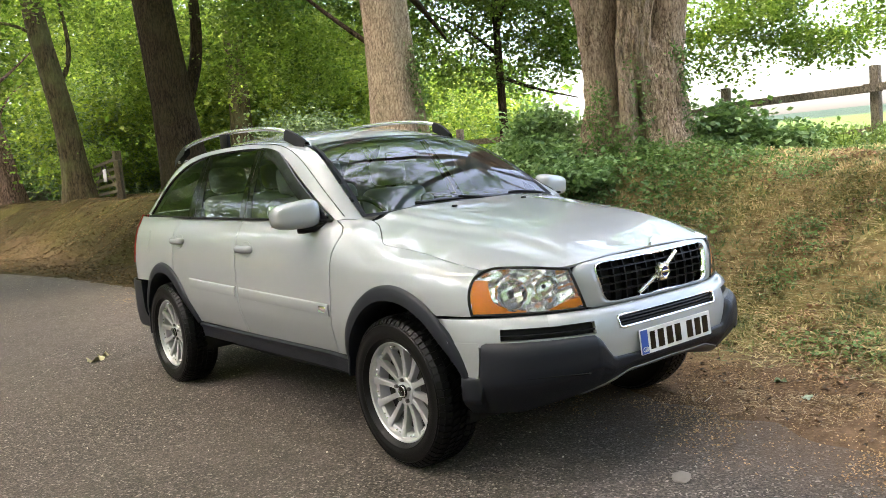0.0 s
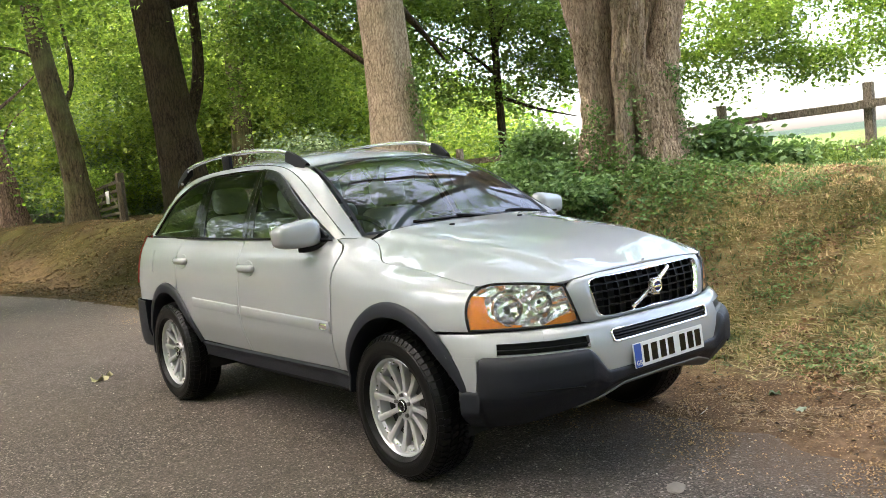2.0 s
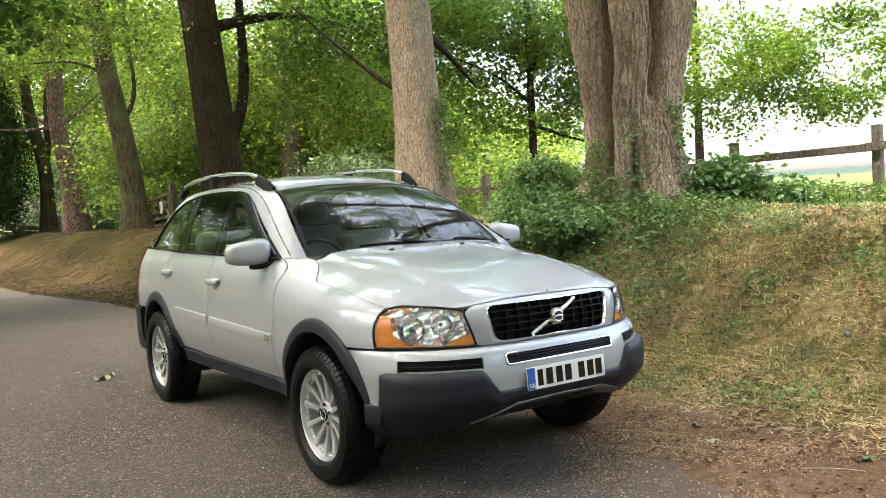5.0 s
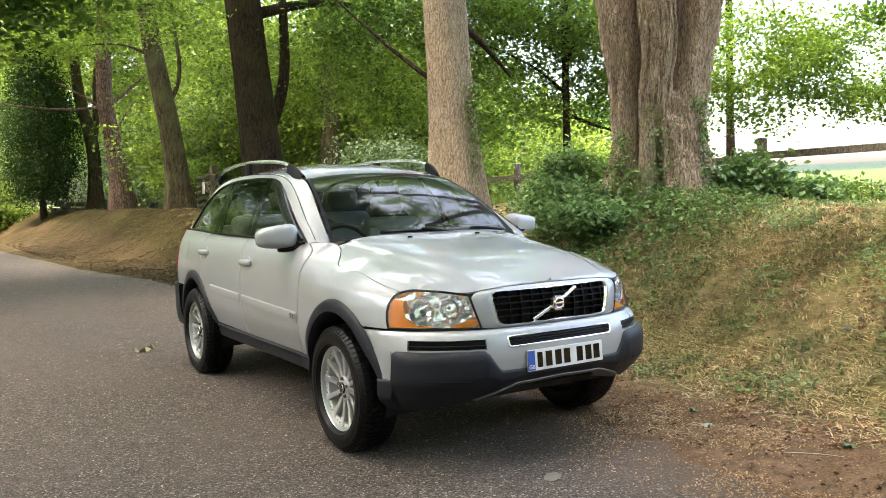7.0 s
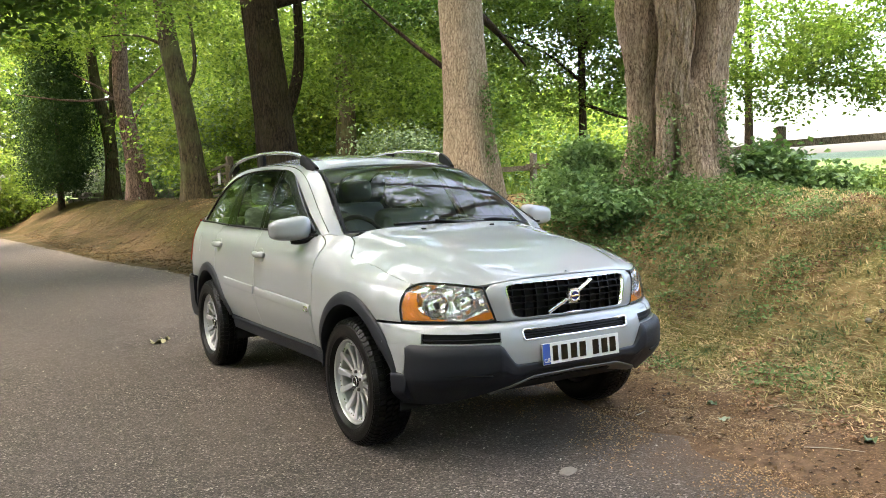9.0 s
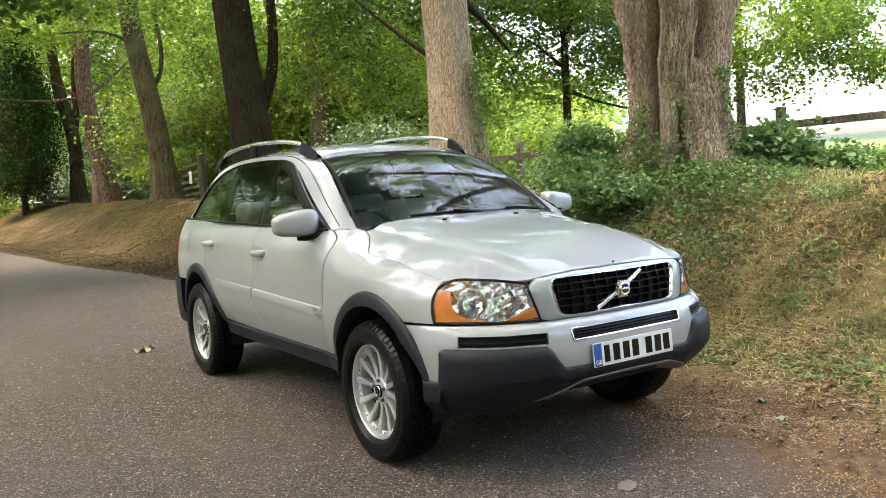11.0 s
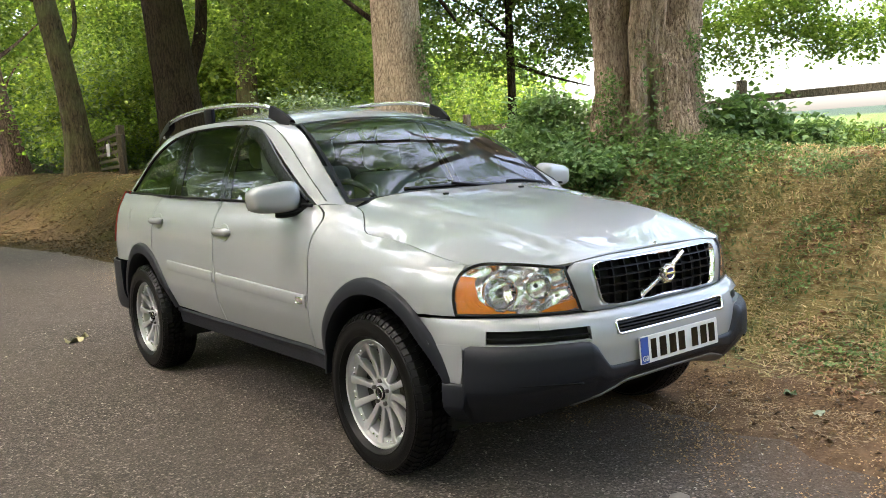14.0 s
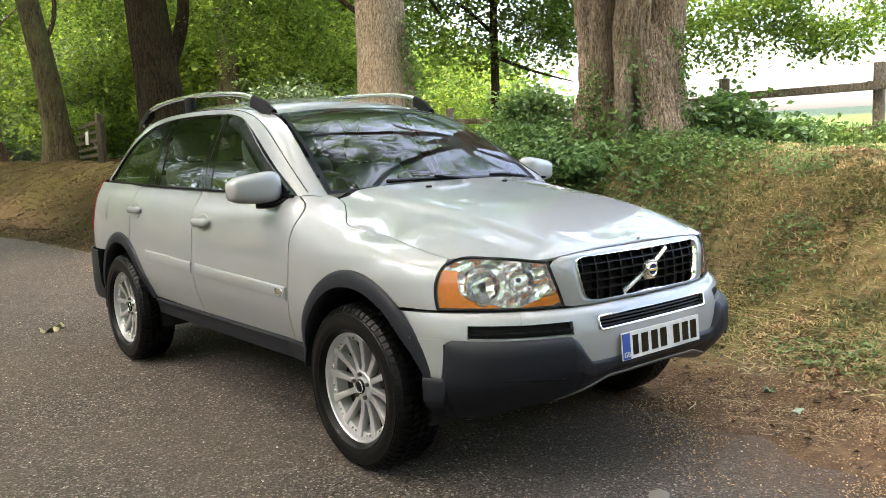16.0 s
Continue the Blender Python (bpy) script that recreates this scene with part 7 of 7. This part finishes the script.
# wheels
def wheel(cy, q):
    tx, cx = q * 0.818, q * 0.800

    def at(rows):
        return [(q * a, r) for a, r in rows]

    c, tc = (cx, cy, WHEEL_Z), (tx, cy, WHEEL_Z)
    R = WHEEL_R
    rim_ = lathe("wheel", at([(0.106, 0.244), (0.115, 0.247), (0.118, 0.242), (0.113, 0.235), (0.098, 0.231), (0.088, 0.228), (0.084, 0.212), (0.05, 0.200), (-0.06, 0.195), (-0.10, 0.235)]), ALLOY, car, 72, c, "multi-spoke silver alloy wheel")
    lathe("tyre", at([(0.086, 0.238), (0.098, 0.2455), (0.110, 0.253), (0.122, 0.265), (0.1215, 0.272), (0.1260, 0.280), (0.126, 0.305), (0.120, 0.325), (0.1215, 0.330), (0.113, 0.338), (0.102, 0.348), (0.088, R - 0.013), (0.070, R - 0.011), (0.058, R - 0.010), (0.0, R - 0.010), (-0.058, R - 0.010), (-0.07, R - 0.011), (-0.09, R - 0.012), (-0.112, 0.345), (-0.126, 0.30), (-0.12, 0.25), (-0.104, 0.229)]), TYRE, rim_, 96, tc, "black road tyre")
    # shoulder blocks of the tread
    verts, faces = [], []
    for k in range(66):
        w0 = 2 * math.pi * k / 66
        for a0, a1, r0, r1, sh in ((0.098, 0.117, R - 0.010, 0.340, 0.0), (0.064, 0.0985, R - 0.001, R - 0.010, 0.012), (0.020, 0.058, R, R, 0.04), (-0.014, 0.014, R, R, 0.03), (-0.058, -0.020, R, R, -0.04), (-0.0985, -0.064, R - 0.010, R - 0.001, -0.012)):
            n = len(verts)
            for dw in (0.0, 0.072):
                for a, r in ((a0, r0), (a1, r1)):
                    for d in (0.0, -0.014):
                        w = w0 + dw + sh * (a - a0) / (a1 - a0)
                        verts.append((tx + q * a, cy + (r + d) * math.cos(w), WHEEL_Z + (r + d) * math.sin(w)))
            faces += [(n, n + 2, n + 6, n + 4), (n, n + 1, n + 3, n + 2), (n + 4, n + 6, n + 7, n + 5), (n, n + 4, n + 5, n + 1), (n + 2, n + 3, n + 7, n + 6)]
    link_mesh("tread", verts, faces, TYRE, rim_, smooth=False)
    lathe("hub", at([(0.02, 0.075), (0.075, 0.072), (0.082, 0.066), (0.084, 0.058), (0.080, 0.045), (0.086, 0.036), (0.086, 0.001)]), ALLOY, rim_, 40, c)
    lathe("hub_cap", at([(0.084, 0.033), (0.092, 0.033), (0.095, 0.028), (0.096, 0.001)]), GLOSS, rim_, 32, c, "black centre cap")
    v, f = tube([(cx + q * 0.096, cy + 0.026 * math.cos(w), WHEEL_Z + 0.026 * math.sin(w)) for w in np.linspace(0, 2 * math.pi, 25)], 0.0025, 6, False)
    link_mesh("cap_ring", v, f, CHROME, rim_)
    for k in range(5):
        w = 2 * math.pi * k / 5 + 0.3
        bm = bmesh.new()
        bmesh.ops.create_cone(bm, cap_ends=True, segments=6, radius1=0.011, radius2=0.009, depth=0.02, matrix=pose(cx + q * 0.086, cy + 0.054 * math.cos(w), WHEEL_Z + 0.054 * math.sin(w), 0, q * 90))
        part("wheel_nut", bm, STEEL, rim_)
    for k in range(12):
        w = 2 * math.pi * k / 12 + 0.10
        rr = [0.050, 0.09, 0.14, 0.195, 0.236]
        hw = [0.017, 0.0135, 0.0145, 0.0175, 0.023]
        ax = [0.080, 0.076, 0.080, 0.090, 0.098]
        rows = []
        for r, h, a in zip(rr, hw, ax):
            rows.append([(a - 0.040, -h * 0.55), (a - 0.008, -h), (a - 0.001, -h * 0.82), (a + 0.001, -h * 0.25), (a + 0.001, h * 0.25), (a - 0.001, h * 0.82), (a - 0.008, h), (a - 0.040, h * 0.55)])
        verts = [(cx + q * a, cy + r * math.cos(w) - t * math.sin(w), WHEEL_Z + r * math.sin(w) + t * math.cos(w)) for r, ring_ in zip(rr, rows) for a, t in ring_]
        link_mesh("spoke", verts, grid_faces(5, 8, True) + [tuple(range(32, 40))], ALLOY, rim_, sharp=50)
        for d in (-0.07, 0.07, 0.19):
            u = w + d + 0.07
            bm = bmesh.new()
            bmesh.ops.create_uvsphere(bm, u_segments=8, v_segments=5, radius=0.0065, matrix=pose(cx + q * 0.088, cy + 0.219 * math.cos(u), WHEEL_Z + 0.219 * math.sin(u)))
            part("rivet", bm, CHROME, rim_)
    lathe("rim_flange", at([(0.060, 0.203), (0.082, 0.207), (0.086, 0.214), (0.088, 0.229)]), ALLOY, rim_, 72, c)
    lathe("brake_disc", at([(0.020, 0.155), (0.028, 0.155), (0.030, 0.150), (0.030, 0.08), (0.034, 0.075), (0.034, 0.03)]), STEEL, rim_, 48, c)
    # dark disc set close behind the spokes as shade in their gaps
    lathe("spoke_gap_shade", at([(0.030, 0.204), (0.022, 0.15), (0.022, 0.02)]), DARK, rim_, 32, c)


for cy in (FRONT_Y, REAR_Y):
    for q in (-1, 1):
        wheel(cy, q)


# cabin
def soft_box(name, size, at, mat, parent, rot=(0, 0, 0), r=0.05, label=""):
    return block(name, size, at, mat, parent, r, rot, 4, label)


block("cabin_floor", (1.44, 3.3, 0.06), (0, 1.95, 0.42), CARPET, car, 0.02)
block("cabin_bulkhead", (1.44, 0.05, 0.62), (0, 0.40, 0.74), CARPET, car, 0.01)
block("load_cover", (1.30, 0.75, 0.04), (0, 3.2, 1.02), CARPET, car, 0.01)
for q in (-1, 1):
    block("door_lining", (0.06, 2.2, 0.62), (q * 0.80, 1.72, 0.86), DASH, car, 0.02)
dash = soft_box("dashboard", (1.42, 0.52, 0.30), (0, 0.66, 1.02), DASH, car, (6, 0, 0), 0.09, "grey dashboard")
soft_box("binnacle", (0.36, 0.20, 0.07), (-0.37, 0.72, 1.145), DASH, dash, (8, 0, 0), 0.04)
soft_box("centre_console", (0.26, 0.9, 0.42), (0, 1.1, 0.78), DASH, dash, (0, 0, 0), 0.04)
ring_pts = [(-0.37 + 0.19 * math.cos(w), 0.96 + 0.19 * math.sin(w) * 0.42, 1.10 + 0.19 * math.sin(w) * 0.90) for w in np.linspace(0, 2 * math.pi, 41)]
v, f = tube(ring_pts, 0.016, 10, False)
wheel_st = link_mesh("steering_wheel", v, f, CARPET, car)
tagged(wheel_st, "dark leather steering wheel")
soft_box("wheel_boss", (0.17, 0.06, 0.13), (-0.37, 0.95, 1.10), CARPET, wheel_st, (-27, 0, 0), 0.025)
for a, b in (((-0.55, 0.96, 1.11), (-0.43, 0.955, 1.10)), ((-0.31, 0.955, 1.10), (-0.19, 0.96, 1.11)), ((-0.37, 0.93, 1.04), (-0.37, 0.885, 0.935))):
    v, f = tube([a, b], 0.014, 6)
    link_mesh("wheel_spoke", v, f, CARPET, wheel_st)


def seat(x, y, width, z=0.62, heads=(0,)):
    s = soft_box("seat", (width, 0.52, 0.20), (x, y, z), LEATHER, car, (6, 0, 0), 0.07, "light grey leather seat")
    soft_box("seat_back", (width, 0.16, 0.66), (x, y + 0.33, z + 0.36), LEATHER, s, (-16, 0, 0), 0.07)
    for w in (-1, 1):
        if len(heads) == 1:
            soft_box("bolster", (0.10, 0.20, 0.52), (x + w * (width / 2 - 0.05), y + 0.29, z + 0.35), LEATHER, s, (-16, 0, 0), 0.045)
    for h in heads:
        soft_box("headrest", (0.28, 0.12, 0.19), (x + h, y + 0.46, z + 0.79), LEATHER, s, (-10, 0, 0), 0.055)
        for w in (-0.06, 0.06):
            v, f = tube([(x + h + w, y + 0.43, z + 0.62), (x + h + w, y + 0.45, z + 0.74)], 0.007, 6)
            link_mesh("post", v, f, CHROME, s)


seat(-0.37, 1.28, 0.52)
seat(0.37, 1.28, 0.52)
seat(0.0, 2.22, 1.30, 0.66, (-0.42, 0.0, 0.42))
block("rear_view_mirror", (0.24, 0.03, 0.07), (0.0, 1.06, 1.50), BLACK, car, 0.015)
block("headlining", (1.06, 2.05, 0.02), (0, 2.3, 1.62), DASH, car, 0.005)
